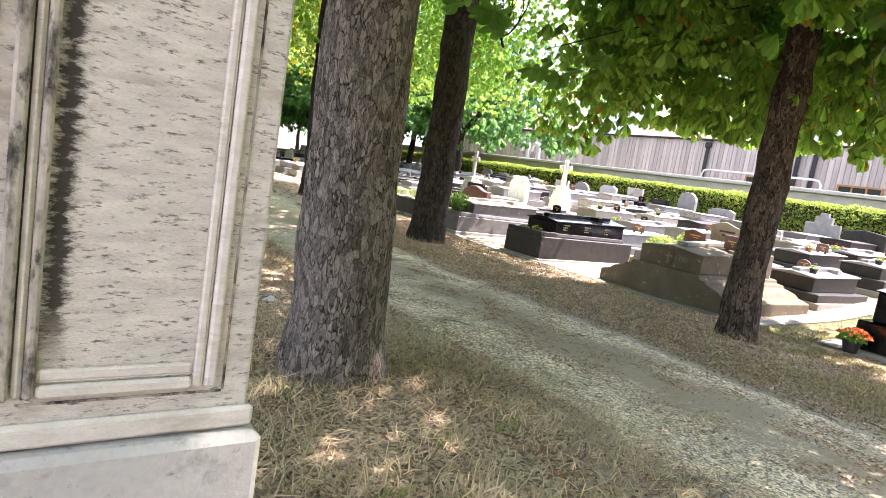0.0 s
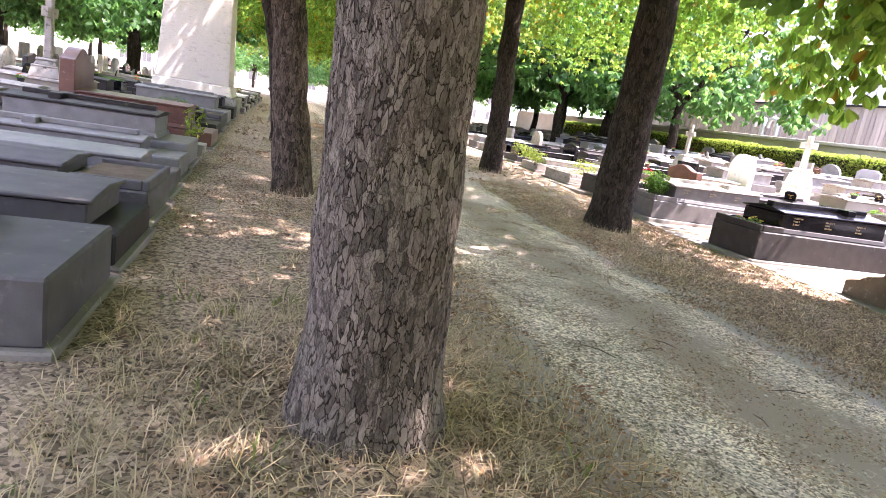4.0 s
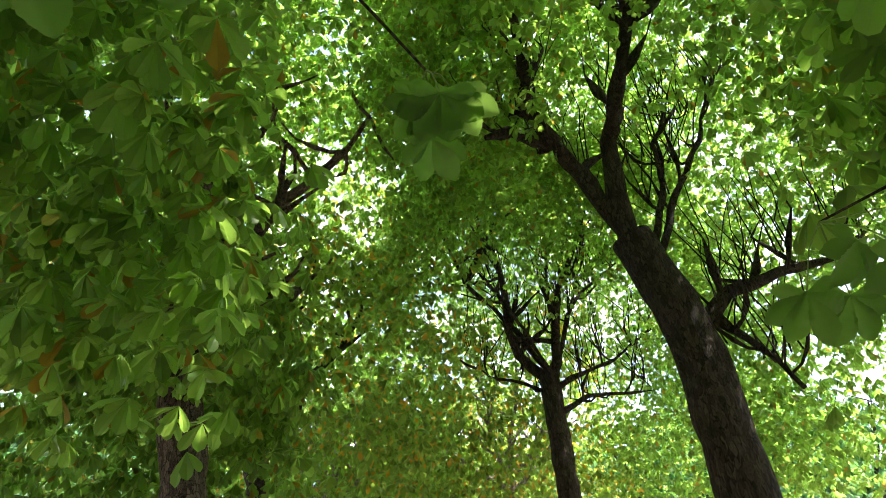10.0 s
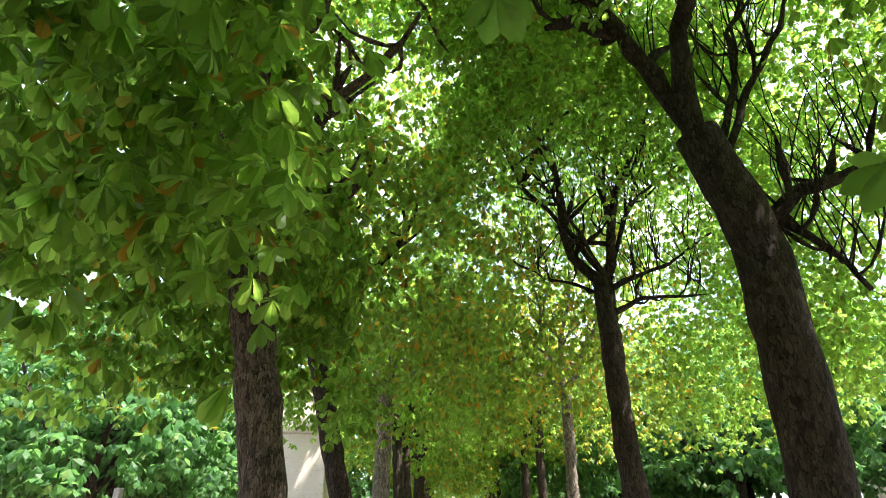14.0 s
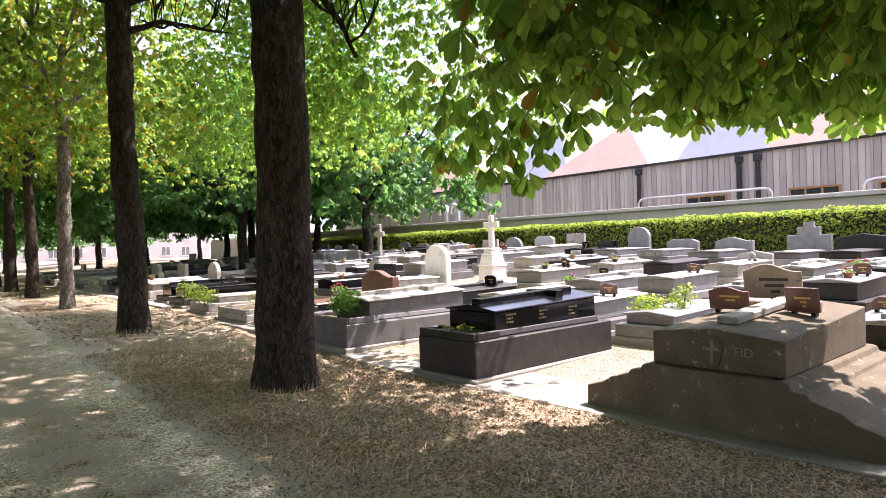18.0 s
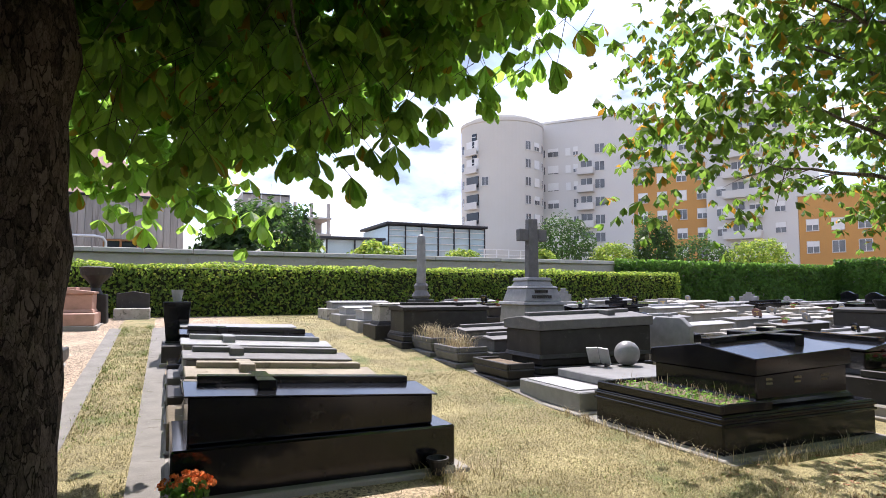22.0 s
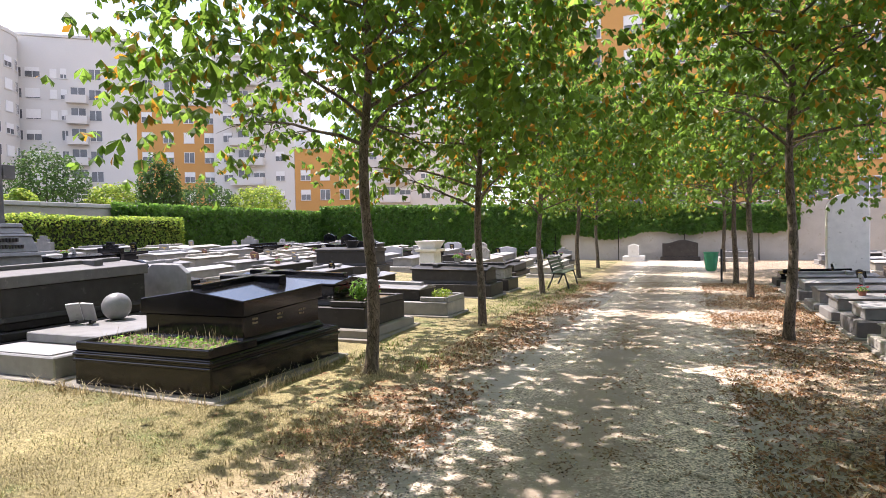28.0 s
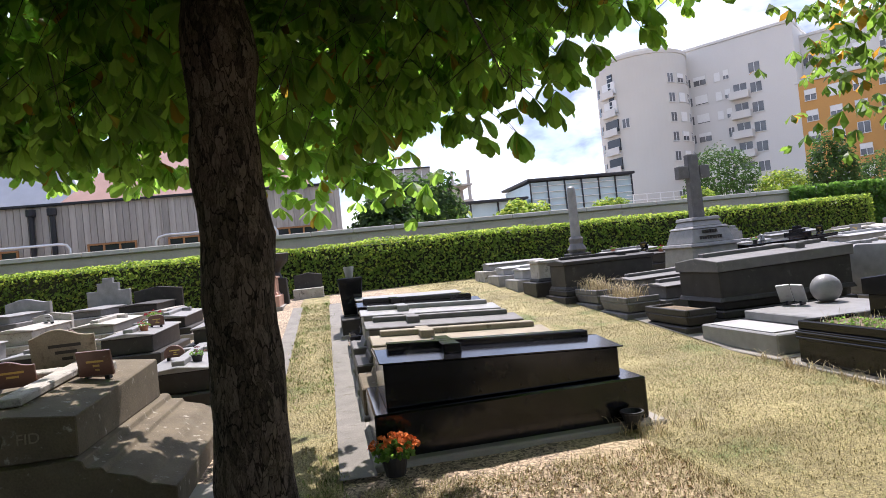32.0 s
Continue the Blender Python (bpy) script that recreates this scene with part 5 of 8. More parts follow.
def bush(x, y, z0, r, h, mat, count, size, label, seed):
    rng = np.random.default_rng(seed)
    ob = thing("bush", pose(x, y, z0), label, "bush", SH)
    stems = []
    for k in range(5):
        a = k * 1.26
        stems.append(tube([(0, 0, -3.2), (0.2 * r * math.cos(a), 0.2 * r * math.sin(a), h * 0.3), (0.5 * r * math.cos(a), 0.5 * r * math.sin(a), h * 0.75)], [0.07, 0.05, 0.02], 6))
    raw("stems", *merge(stems), M_BARK_B, ob)
    d = rng.normal(0, 1, (count, 3))
    d /= np.linalg.norm(d, axis=1)[:, None]
    lump = np.array([1 + 0.35 * noise.noise(Vector(q) * 2.2 + Vector((seed, 0, 0))) for q in d])
    rad = rng.uniform(0.45, 1.0, count) ** 0.5 * lump
    p = d * rad[:, None] * (r, r, h * 0.55) + (0, 0, h * 0.5)
    v, f = simple_leaves(p, d + (0, 0, 0.4), size, rng)
    raw("foliage", v, f, mat, ob)
    return ob


for k, (x, y, z0, r, h, mat, lab) in enumerate(((34, -1.5, 1.5, 2.6, 4.4, M_SHRUB, "dark round bush behind the wall"), (31, 0.4, 1.2, 1.6, 3.4, M_SHRUB, "dark bush behind the wall"), (40, -9.0, 1.5, 2.0, 3.0, M_LEAF_H, "light green bush behind the wall"),
        (44, -4.4, 1.5, 2.2, 3.4, M_LEAF_H, "light green bush behind the wall"), (50, -20, 2, 1.8, 3.0, M_LEAF_H, "light green bush behind the wall"), (60, -37.5, 3.5, 3.6, 6.5, M_SHRUB, "large dark tree behind the wall"), (58, -43, 3, 2.6, 4, M_LEAF_H, "light green bush behind the wall"),
        (50, -41.5, 2.0, 2.1, 7.0, M_SHRUB, "conical dark tree behind the wall"), (54, -52, 2.5, 4, 5, M_SHRUB, "dark bush behind the wall"), (55, -31.5, 2.5, 1.6, 3, M_LEAF_H, "light green bush behind the wall"), (48, -54, 2.5, 3, 4.5, M_LEAF_H, "light green bush behind the wall"))):
    bush(x, y, z0, r, h, mat, 3200, 0.34, lab, 90 + k)

fence = thing("metal_railing", Matrix(), "pale metal railing in front of the flats", "railing")
for i in range(18):
    part("post", box(64, 64.1, -57 + i * 1.6, -56.9 + i * 1.6, 3, 6.4, 0), M_SHUT, fence)
for z in (5.2, 5.7, 6.3):
    part("rail", box(64.02, 64.08, -57, -29, z, z + 0.09, 0), M_SHUT, fence)

# ---- far end of the avenue ----
far_house = thing("house", Matrix(), "pale building beyond the end of the avenue", "building")
fw = facade_box(far_house, -30, 130, 90, 80, 10, 9, M_RAW)
for i in range(2):
    for j in range(20):
        flat_window(fw, 3 + j * 3.8, 1.6 + i * 3.2, 1.5, 1.7, 0)

# ---- graves ----
GR = "graves of the cemetery"


def outline(kind, w, h):
    half = w / 2
    if kind == "round":
        pts = [(-half, 0), (half, 0), (half, h - half * 0.9)]
        pts += [(half * math.cos(a), h - half * 0.9 + half * 0.9 * math.sin(a)) for a in np.linspace(0.12, math.pi - 0.12, 13)]
        return pts + [(-half, h - half * 0.9)]
    if kind == "wave":
        top = [(half - w * i / 14, h * (0.82 + 0.18 * math.sin(math.pi * i / 14) ** 2 + 0.05 * math.sin(2 * math.pi * i / 14))) for i in range(15)]
        return [(-half, 0), (half, 0)] + top
    if kind == "stepped":
        return [(-half, 0), (half, 0), (half, h * 0.74), (half * 0.55, h * 0.74), (half * 0.55, h * 0.87), (half * 0.25, h * 0.87), (half * 0.25, h), (-half * 0.25, h), (-half * 0.25, h * 0.87), (-half * 0.55, h * 0.87), (-half * 0.55, h * 0.74), (-half, h * 0.74)]
    if kind == "wings":
        return [(-half, 0), (half, 0), (half, h * 0.64), (half * 0.5, h * 0.64), (half * 0.5, h * 0.86), (half * 0.24, h * 0.86), (half * 0.24, h), (-half * 0.24, h), (-half * 0.24, h * 0.86), (-half * 0.5, h * 0.86), (-half * 0.5, h * 0.64), (-half, h * 0.64)]
    if kind == "bevel":
        return [(-half, 0), (half, 0), (half, h * 0.82), (half * 0.6, h), (-half * 0.6, h), (-half, h * 0.82)]
    if kind == "peak":
        return [(-half, 0), (half, 0), (half, h * 0.84), (0, h), (-half, h * 0.84)]
    return [(-half, 0), (half, 0), (half, h), (-half, h)]


def writing(parent, m, lines, mat, size=0.05, seed=0):
    """Worn lettering too small to read: short raised bars, line by line."""
    r = random.Random(seed)
    bms = []
    for k, n in enumerate(lines):
        u = 0.0
        for _ in range(n):
            w = size * r.uniform(0.35, 0.7)
            bms.append(box(u, u + w, -0.0015, 0.0015, -k * size * 1.7, -k * size * 1.7 + size * r.uniform(0.75, 1.0), 0))
            u += w + size * (0.2 if r.random() < 0.8 else 0.7)
    ob = part("lettering", joined(*bms), mat, parent, "small worn lettering")
    ob.matrix_basis = m
    return ob


def tomb(x, y, rot, L, W, base, body=None, lid=(0.05, 0.06, 0.0), cross=True, planter=0.0, head=None, mats=(M_STONE, M_STONE, M_STONE), slab=0.0, label="", text=None, z=None, tall_cross=0, group=GR, steps=1):
    """A grave: local x from foot to head. base (height); body (length, width, start, height, tilt);
    lid (thickness, rise, tilt); planter: depth of the box at the foot; head: (kind, width, height, thickness)."""
    hx, hy = x + math.cos(radians(rot)) * L / 2, y + math.sin(radians(rot)) * L / 2
    ground_z = height(hx, hy) if z is None else z
    g = thing("grave", pose(x, y, ground_z, 0, 0, rot), label, "grave", group)
    m_base, m_body, m_lid = mats
    if slab:
        part("slab", box(-slab, L + slab * 0.4, -W / 2 - slab, W / 2 + slab, -0.3, 0.035, 0.012), M_CONC, g, "worn concrete slab")
    z0 = 0.03 if slab else -0.25
    zb = 0.0
    for s in range(steps):
        zt = base * (s + 1) / steps
        o = 0.085 * s if steps > 2 else 0.06 * s
        if planter and not body and L < 0.7:
            part("foot", box(-0.02, L, -W / 2, W / 2, z0, 0.07, 0.015), m_base, g)
            part("base", box(0.05, L - 0.05, -W / 2 + 0.05, W / 2 - 0.05, 0.072, zt, 0.02, -0.05), m_base, g)
        else:
            part("base", box(o, L - o, -W / 2 + o, W / 2 - o, z0 if s == 0 else zb + 0.002, zt, 0.015), m_base, g)
        zb = zt
    if planter:
        rim = joined(box(0.0, 0.05, -W / 2 + 0.02, W / 2 - 0.02, zb + 0.001, zb + 0.09, 0.01), box(0.052, planter, -W / 2 + 0.02, -W / 2 + 0.07, zb + 0.001, zb + 0.09, 0.01), box(0.052, planter, W / 2 - 0.07, W / 2 - 0.02, zb + 0.001, zb + 0.09, 0.01))
        part("planter_rim", rim, m_base, g)
        part("soil", box(0.056, planter - 0.003, -W / 2 + 0.075, W / 2 - 0.075, zb + 0.001, zb + 0.05, 0), M_SOIL, g, "dry soil in the planter")
    zt = zb
    if body:
        bl, bw, b0, bh, tilt = body
        part("body", box(b0, b0 + bl, -bw / 2, bw / 2, zb + 0.002, zb + bh, 0.012, 0, tilt), m_body, g)
        if bh > 0.27:
            part("plinth", box(b0 - 0.04, b0 + bl + 0.04, -bw / 2 - 0.04, bw / 2 + 0.04, zb + 0.004, zb + 0.075, 0.012, 0.03), m_base, g)
        th, rise, _ = lid
        if th:
            o = 0.035
            top = zb + bh + 0.002
            gl = gable(b0 - o, b0 + bl + o, -bw / 2 - o, bw / 2 + o, top, th, rise, 0)
            if tilt:
                for v in gl.verts:
                    v.co.z += tilt * (v.co.x - b0) / bl
            part("lid", gl, m_lid, g)
            if cross:
                zc = top + th + rise * 0.72
                arms = joined(box(b0 + 0.08, b0 + bl - 0.08, -0.07, 0.07, zc, zc + rise * 0.3 + 0.05, 0.008), box(b0 + bl * 0.66, b0 + bl * 0.66 + 0.15, -bw * 0.33, -0.072, zc - rise * 0.45, zc + rise * 0.3 + 0.05, 0.008), box(b0 + bl * 0.66, b0 + bl * 0.66 + 0.15, 0.072, bw * 0.33, zc - rise * 0.45, zc + rise * 0.3 + 0.05, 0.008))
                if tilt:
                    for v in arms.verts:
                        v.co.z += tilt * (v.co.x - b0) / bl
                part("cross", arms, m_lid, g, "raised cross along the lid")
            zt = top + th + rise
        if text:
            for k in range(3):
                writing(g, Matrix.Translation((b0 + bl * (0.1 + 0.3 * k), -bw / 2 - 0.003, zb + bh * 0.72 + tilt * 0.5)), [max(4, c // 2) for c in text], M_ENGRAVE, 0.026, int(x * 10) + k)
    if head:
        kind, w, hh, t = head
        st = part("headstone", extrude(outline(kind, w, hh), t, 0.01), mats[2], g)
        st.location = (L - t - 0.02, 0, zb + 0.002)
    return g


M_SOIL = shader("dry_soil", (0.16, 0.12, 0.08), 1.0, vary=0.4, scale=8, fine=60, bump=0.7)

# edging and paving of the grave plots
tagged(part("paving", joined(box(7.74, 8.7, 3.98, 7.4, -0.2, 0.022, 0.01), box(7.72, 8.7, 7.42, 10.1, -0.2, 0.026, 0.01), box(7.70, 8.7, 10.12, 12.9, -0.2, 0.06, 0.01), box(7.66, 7.95, 12.92, 18.0, -0.2, 0.2, 0.01), box(7.62, 7.95, 18.02, 30.0, -0.2, 0.33, 0.01)), M_CONC), "old pale concrete paving along the graves", "paving", kind="structure")
for x0, x1, y0, y1, words_ in ((8.02, 18.6, 2.93, 3.2, "worn concrete kerb beside the grass walk"), (7.98, 18.6, 3.82, 4.05, "worn concrete kerb beside the grass walk"), (7.3, 18.6, -1.86, -1.6, "worn stone kerb along the graves")):
    tagged(strip("kerb", grid_lines(((x0, x1, 0.4),)), np.array((y0, y0 + 0.01, y1 - 0.01, y1)), 0.03, M_KERB, 0.0, False), words_, "kerb", kind="structure")


def ring(parent, prof_y, prof_z, length, mat, name, x0=0.0, label=""):
    ob = part(name, extrude(list(zip(prof_y, prof_z)), length, 0.008), mat, parent, label)
    ob.location = (x0, 0, 0)
    return ob


def add(name, parent, bm, mat, label="", m=None, smooth=False):
    ob = part(name, bm, mat, parent, label, smooth)
    if m is not None:
        ob.matrix_basis = m
    return ob


# the broad sandstone tomb with flowing shoulders
tan = thing("grave", pose(7.98, 5.42, 0.0), "broad weathered sandstone tomb with flowing shoulders and carved shield", "grave", GR)
half = [(1.15, -0.25), (1.15, 0.20), (1.06, 0.23), (0.98, 0.25), (0.90, 0.31), (0.72, 0.36), (0.70, 0.40), (0.60, 0.41), (0.58, 0.46), (0.535, 0.47)]
ring(tan, [-y for y, z in half] + [y for y, z in half[::-1]], [z for y, z in half] + [z for y, z in half[::-1]], 2.25, M_TAN, "base")
bm = gable(0.1, 2.1, -0.53, 0.53, 0.472, 0.27, 0.06, 0)
for v in bm.verts:
    if v.co.z > 0.5:
        v.co.z += 0.1 * (v.co.x - 0.1) / 2
part("body", bm, M_TAN, tan)
bm = joined(box(0.35, 1.95, -0.09, 0.09, 0.80, 0.86, 0.01), box(1.35, 1.55, -0.34, -0.092, 0.775, 0.86, 0.01), box(1.35, 1.55, 0.092, 0.34, 0.775, 0.86, 0.01))
for v in bm.verts:
    v.co.z += 0.1 * (v.co.x - 0.1) / 2
part("cross", bm, M_STONE, tan, "raised cross along the lid")
sh = [(0.085 * math.sin(a) * (1.0 if math.cos(a) > -0.2 else 0.8), 0.13 * math.cos(a)) for a in np.linspace(0, 2 * math.pi, 15)[:-1]]
add("shield", tan, extrude(sh, 0.03, 0.006), M_TAN, "carved shield", pose(0.075, 0, 0.62))
add("shield_cross", tan, joined(box(0, 0.02, -0.012, 0.012, -0.09, 0.09, 0.003), box(0, 0.02, -0.05, -0.013, 0.01, 0.035, 0.003), box(0, 0.02, 0.013, 0.05, 0.01, 0.035, 0.003)), M_CARVE, "", pose(0.06, 0, 0.62))


def words(parent, text, size, m, mat, label=""):
    c = bpy.data.curves.new("lettering", "FONT")
    c.body, c.size, c.extrude = text, size, 0.002
    tmp = new("tmp", c)
    me = bpy.data.meshes.new_from_object(tmp.evaluated_get(bpy.context.evaluated_depsgraph_get()))
    bpy.data.objects.remove(tmp)
    ob = link("lettering", me, mat, parent, label or "carved lettering")
    ob.matrix_basis = m
    return ob


FACE_W = Matrix(((0, 0, -1, 0), (-1, 0, 0, 0), (0, 1, 0, 0), (0, 0, 0, 1)))
words(tan, "FID", 0.10, Matrix.Translation((0.092, -0.16, 0.60)) @ FACE_W, M_CARVE)


def plaque(x, y, z, rz, kind, w, h, mat, label, lean=12):
    """A memorial plaque on small feet."""
    ob = thing("plaque", pose(x, y, z, 0, -lean, rz), label, "plaque", "memorial plaques on the graves")
    add("tablet", ob, extrude(outline(kind, w, h), 0.03, 0.005), mat, "", pose(0, 0, 0.02))
    for o in (-w * 0.3, w * 0.3):
        add("foot", ob, box(-0.01, 0.05, o - 0.02, o + 0.02, -0.02, 0.021, 0.004), M_DKMETAL)
    bars = [box(-0.003, 0.0, -w * 0.28 + 0.04 * k, w * 0.22 - 0.05 * k, h * (0.55 - 0.17 * k), h * (0.63 - 0.17 * k), 0) for k in range(3)]
    add("inscription", ob, joined(*bars), M_DARKINK if mat in (M_LIGHT, M_SAND) else M_GOLD, "worn gilt lines", pose(0, 0, 0.02))
    return ob


plaque(9.2, 5.78, 0.82, 8, "wave", 0.36, 0.22, M_PINK, "small dark red plaque with wavy sides")
plaque(9.22, 5.14, 0.83, -10, "flat", 0.29, 0.22, M_PINK, "small dark red rectangular plaque")
plaque(9.85, 5.62, 0.865, 5, "wave", 0.54, 0.37, M_SAND, "engraved pale stone plaque with curved top")

tb1 = tomb(7.86, 8.42, 0, 2.6, 0.98, 0.44, (1.95, 0.78, 0.42, 0.28, 0.05), (0.02, 0.06, 0), True, planter=0.42, mats=(M_DARK, M_BLACK, M_BLACK), slab=0.06, label="polished black granite tomb with gold lettering and planter", text=(14, 10, 12))
# Lighter lid stone here paints the sunlit top of the tomb.
st2 = tomb(7.86, 11.1, 0, 2.5, 1.15, 0.36, (1.9, 0.85, 0.5, 0.28, 0.05), (0.02, 0.05, 0), True, planter=0.5, mats=(M_BLUESTONE, M_BLUESTONE, M_STONE), slab=0.06, label="weathered grey stone tomb with a bush in its planter", text=(12, 9))
tomb(8.0, 13.0, 0, 2.3, 1.2, 0.32, (1.5, 0.9, 0.55, 0.1, 0), (0.02, 0.04, 0), False, planter=0.5, head=("wave", 1.05, 0.62, 0.16), mats=(M_DARK, M_DARK, M_PINK), slab=0.05, label="dark granite grave with low curved headstone")
tomb(7.9, 14.7, 0, 2.2, 1.4, 0.16, None, planter=1.9, mats=(M_STONE, M_STONE, M_STONE), slab=0.06, label="open planted grave with low stone border")
tomb(7.95, 16.6, 0, 2.2, 1.1, 0.2, (1.8, 0.8, 0.3, 0.12, 0), (0.02, 0.03, 0), False, mats=(M_STONE, M_STONE, M_STONE), slab=0.06, label="low grey stone grave with shrubs before it")

# tombs between the grass walk and the lawn
bt = tomb(8.84, 0.64, 90, 2.26, 1.15, 0.38, (1.98, 0.94, 0.17, 0.255, 0.11), (0.006, 0.045, 0), True, mats=(M_BLACK, M_BLACK, M_BLACK), slab=0.1, label="glossy black granite tomb with raised cross on a concrete slab")
# First three: body and lid paler than the base, sunlit lids put into colour.
for x, a, b, wd, hb in ((10.12, M_TAN, M_SAND, 0.94, 0.30), (11.14, M_DARK, M_BLUESTONE, 0.9, 0.3), (12.12, M_BLUESTONE, M_GREY, 0.9, 0.3), (13.08, M_BLACK, M_BLACK, 0.86, 0.28)):
    tomb(x, 0.72, 90, 2.2, wd, hb, (1.86, wd - 0.2, 0.16, 0.28, 0.1), (0.02, 0.05, 0), True, mats=(a, b, b), slab=0.06, label="tan stone tomb with raised cross on its lid" if a is M_TAN else "weathered grey stone tomb with raised cross on its lid" if b is M_GREY else "dark granite tomb with raised cross on its lid")
tomb(14.6, 0.8, 90, 2.2, 1.2, 0.3, (1.8, 0.85, 0.1, 0.22, 0.05), (0.02, 0.03, 0), False, mats=(M_DARK, M_GREY, M_GREY), slab=0.06, label="grey granite tomb with flower pots at its head")
tomb(21.2, 3.75, 0, 0.9, 0.85, 0.3, None, head=("peak", 0.8, 0.45, 0.3), mats=(M_STONE, M_STONE, M_DARK), label="small dark stone with peaked top by the hedge")
tomb(18.6, 4.85, 0, 1.9, 1.0, 0.3, (1.2, 0.8, 0.5, 0.42, 0), (0.05, 0.05, 0), True, mats=(M_ROSE, M_ROSE, M_ROSE), slab=0.06, label="rose coloured stone tomb with cross")

# south of the lawn, front row
ta = tomb(8.415, -1.72, -90, 2.26, 1.81, 0.40, (1.42, 1.38, 0.72, 0.30, 0.06), (0.17, 0.10, 0), True, planter=0.7, mats=(M_BLACK, M_BLACK, M_BLACK), slab=0.12, label="large black granite tomb with moulded base and planted front", text=(10, 10))
for z in (0.29, 0.345):
    add("moulding", ta, joined(box(-0.022, 0.0, -0.915, 0.915, z, z + 0.03, 0.008), box(0.002, 2.26, -0.927, -0.907, z, z + 0.03, 0.008), box(0.002, 2.26, 0.907, 0.927, z, z + 0.03, 0.008)), M_BLACK)
add("moulding", ta, box(0.66, 2.2, -0.75, 0.75, 0.402, 0.47, 0.02, 0.045), M_BLACK)

sph = tomb(10.28, -1.68, -90, 2.42, 1.4, 0.27, None, mats=(M_GREY, M_GREY, M_GREY), slab=0.1, label="speckled grey granite grave with stepped slabs")
tomb(11.4, -6.95, 90, 2.05, 1.0, 0.2, (1.6, 0.8, 0.1, 0.14, 0), (0.02, 0.03, 0), False, head=("bevel", 0.95, 0.78, 0.1), mats=(M_GREY, M_GREY, M_GREY), label="grey granite grave with cut-cornered headstone bearing a cross")
add("upper_slab", sph, box(0.6, 2.2, -0.62, 0.62, 0.272, 0.39, 0.012), M_GREY)
add("upper_slab", sph, box(0.05, 0.5, -0.58, 0.58, 0.272, 0.285, 0.005), M_LIGHT, "pale gravel panel")
g0 = sph.matrix_world.translation.z
ball = thing("stone_ball", pose(10.72, -3.42, g0 + 0.39), "polished grey granite ball on the grave", "ornament")
part("ball", moved(lathe([(0.19 * math.sin(a), 0.184 - 0.19 * math.cos(a)) for a in np.linspace(0.25, math.pi - 0.01, 16)], 28), Matrix()), M_GREY, ball, smooth=True)
book = thing("stone_book", pose(10.82, -3.0, g0 + 0.39, 0, 0, -60), "open stone book on a small stand", "ornament")
for s in (-1, 1):
    add("page", book, box(0, 0.03, 0.004, 0.17, 0.0, 0.27, 0.006), M_LIGHT, "", pose(0, 0, 0.045, 0, -28, 0) @ (Matrix() if s > 0 else Matrix.Diagonal((1, -1, 1, 1))) @ pose(0, 0, 0, 0, 0, 10))
add("stand", book, joined(box(-0.04, 0.12, -0.1, -0.07, 0, 0.05, 0.004), box(-0.04, 0.12, 0.07, 0.1, 0, 0.05, 0.004)), M_DKMETAL)

# The lid's paler stone carries sun and sky reflection on its top as colour.
big = tomb(11.85, -2.18, -90, 2.4, 1.26, 0.34, (2.2, 1.0, 0.1, 0.44, 0.05), (0.15, 0.06, 0), True, mats=(M_DARK, M_DARK, M_BLUESTONE), steps=3, label="tall dark stone tomb with stepped plinth and cross on its lid")
tomb(11.85, -1.66, -90, 0.5, 1.16, 0.22, None, planter=0.48, mats=(M_DARK, M_DARK, M_DARK), label="dark stone planter box with moulded rim")
for x in (13.2, 14.3):
    tomb(x, -1.52, -90, 0.62, 1.0, 0.24, None, planter=0.6, mats=(M_BLUESTONE, M_BLUESTONE, M_BLUESTONE), label="stone planter full of dry grass")
    tomb(x, -2.2, -90, 1.9, 0.96, 0.22, (1.7, 0.76, 0.1, 0.2, 0.04), (0.02, 0.04, 0), True, mats=(M_BLUESTONE, M_BLUESTONE, M_BLUESTONE), label="low weathered tomb with raised cross")
tomb(15.3, -1.3, -90, 2.1, 1.1, 0.22, (1.9, 0.8, 0.1, 0.5, 0), (0.07, 0.04, 0), True, mats=(M_DARK, M_DARK, M_DARK), steps=2, label="tall dark stone tomb like an altar")
tomb(16.4, -1.15, -90, 0.9, 0.9, 0.3, (0.6, 0.55, 0.15, 0.4, 0), (0.05, 0.02, 0), False, mats=(M_DARK, M_STONE, M_STONE), label="small dark stone altar")
tomb(17.6, -1.1, -90, 2.0, 1.0, 0.25, (1.6, 0.7, 0.2, 0.2, 0), (0.02, 0.04, 0), True, mats=(M_GREY, M_LIGHT, M_LIGHT), label="light granite grave with flat lid")
tomb(18.8, -1.0, -90, 2.0, 1.0, 0.25, (1.6, 0.7, 0.2, 0.15, 0), (0.02, 0.04, 0), False, mats=(M_GREY, M_LIGHT, M_LIGHT), label="light granite grave with flat lid")
tomb(20.2, -1.0, -90, 2.0, 1.1, 0.3, (1.6, 0.7, 0.2, 0.15, 0), (0.02, 0.04, 0), False, mats=(M_STONE, M_GREY, M_GREY), label="grey stone grave by the hedge")


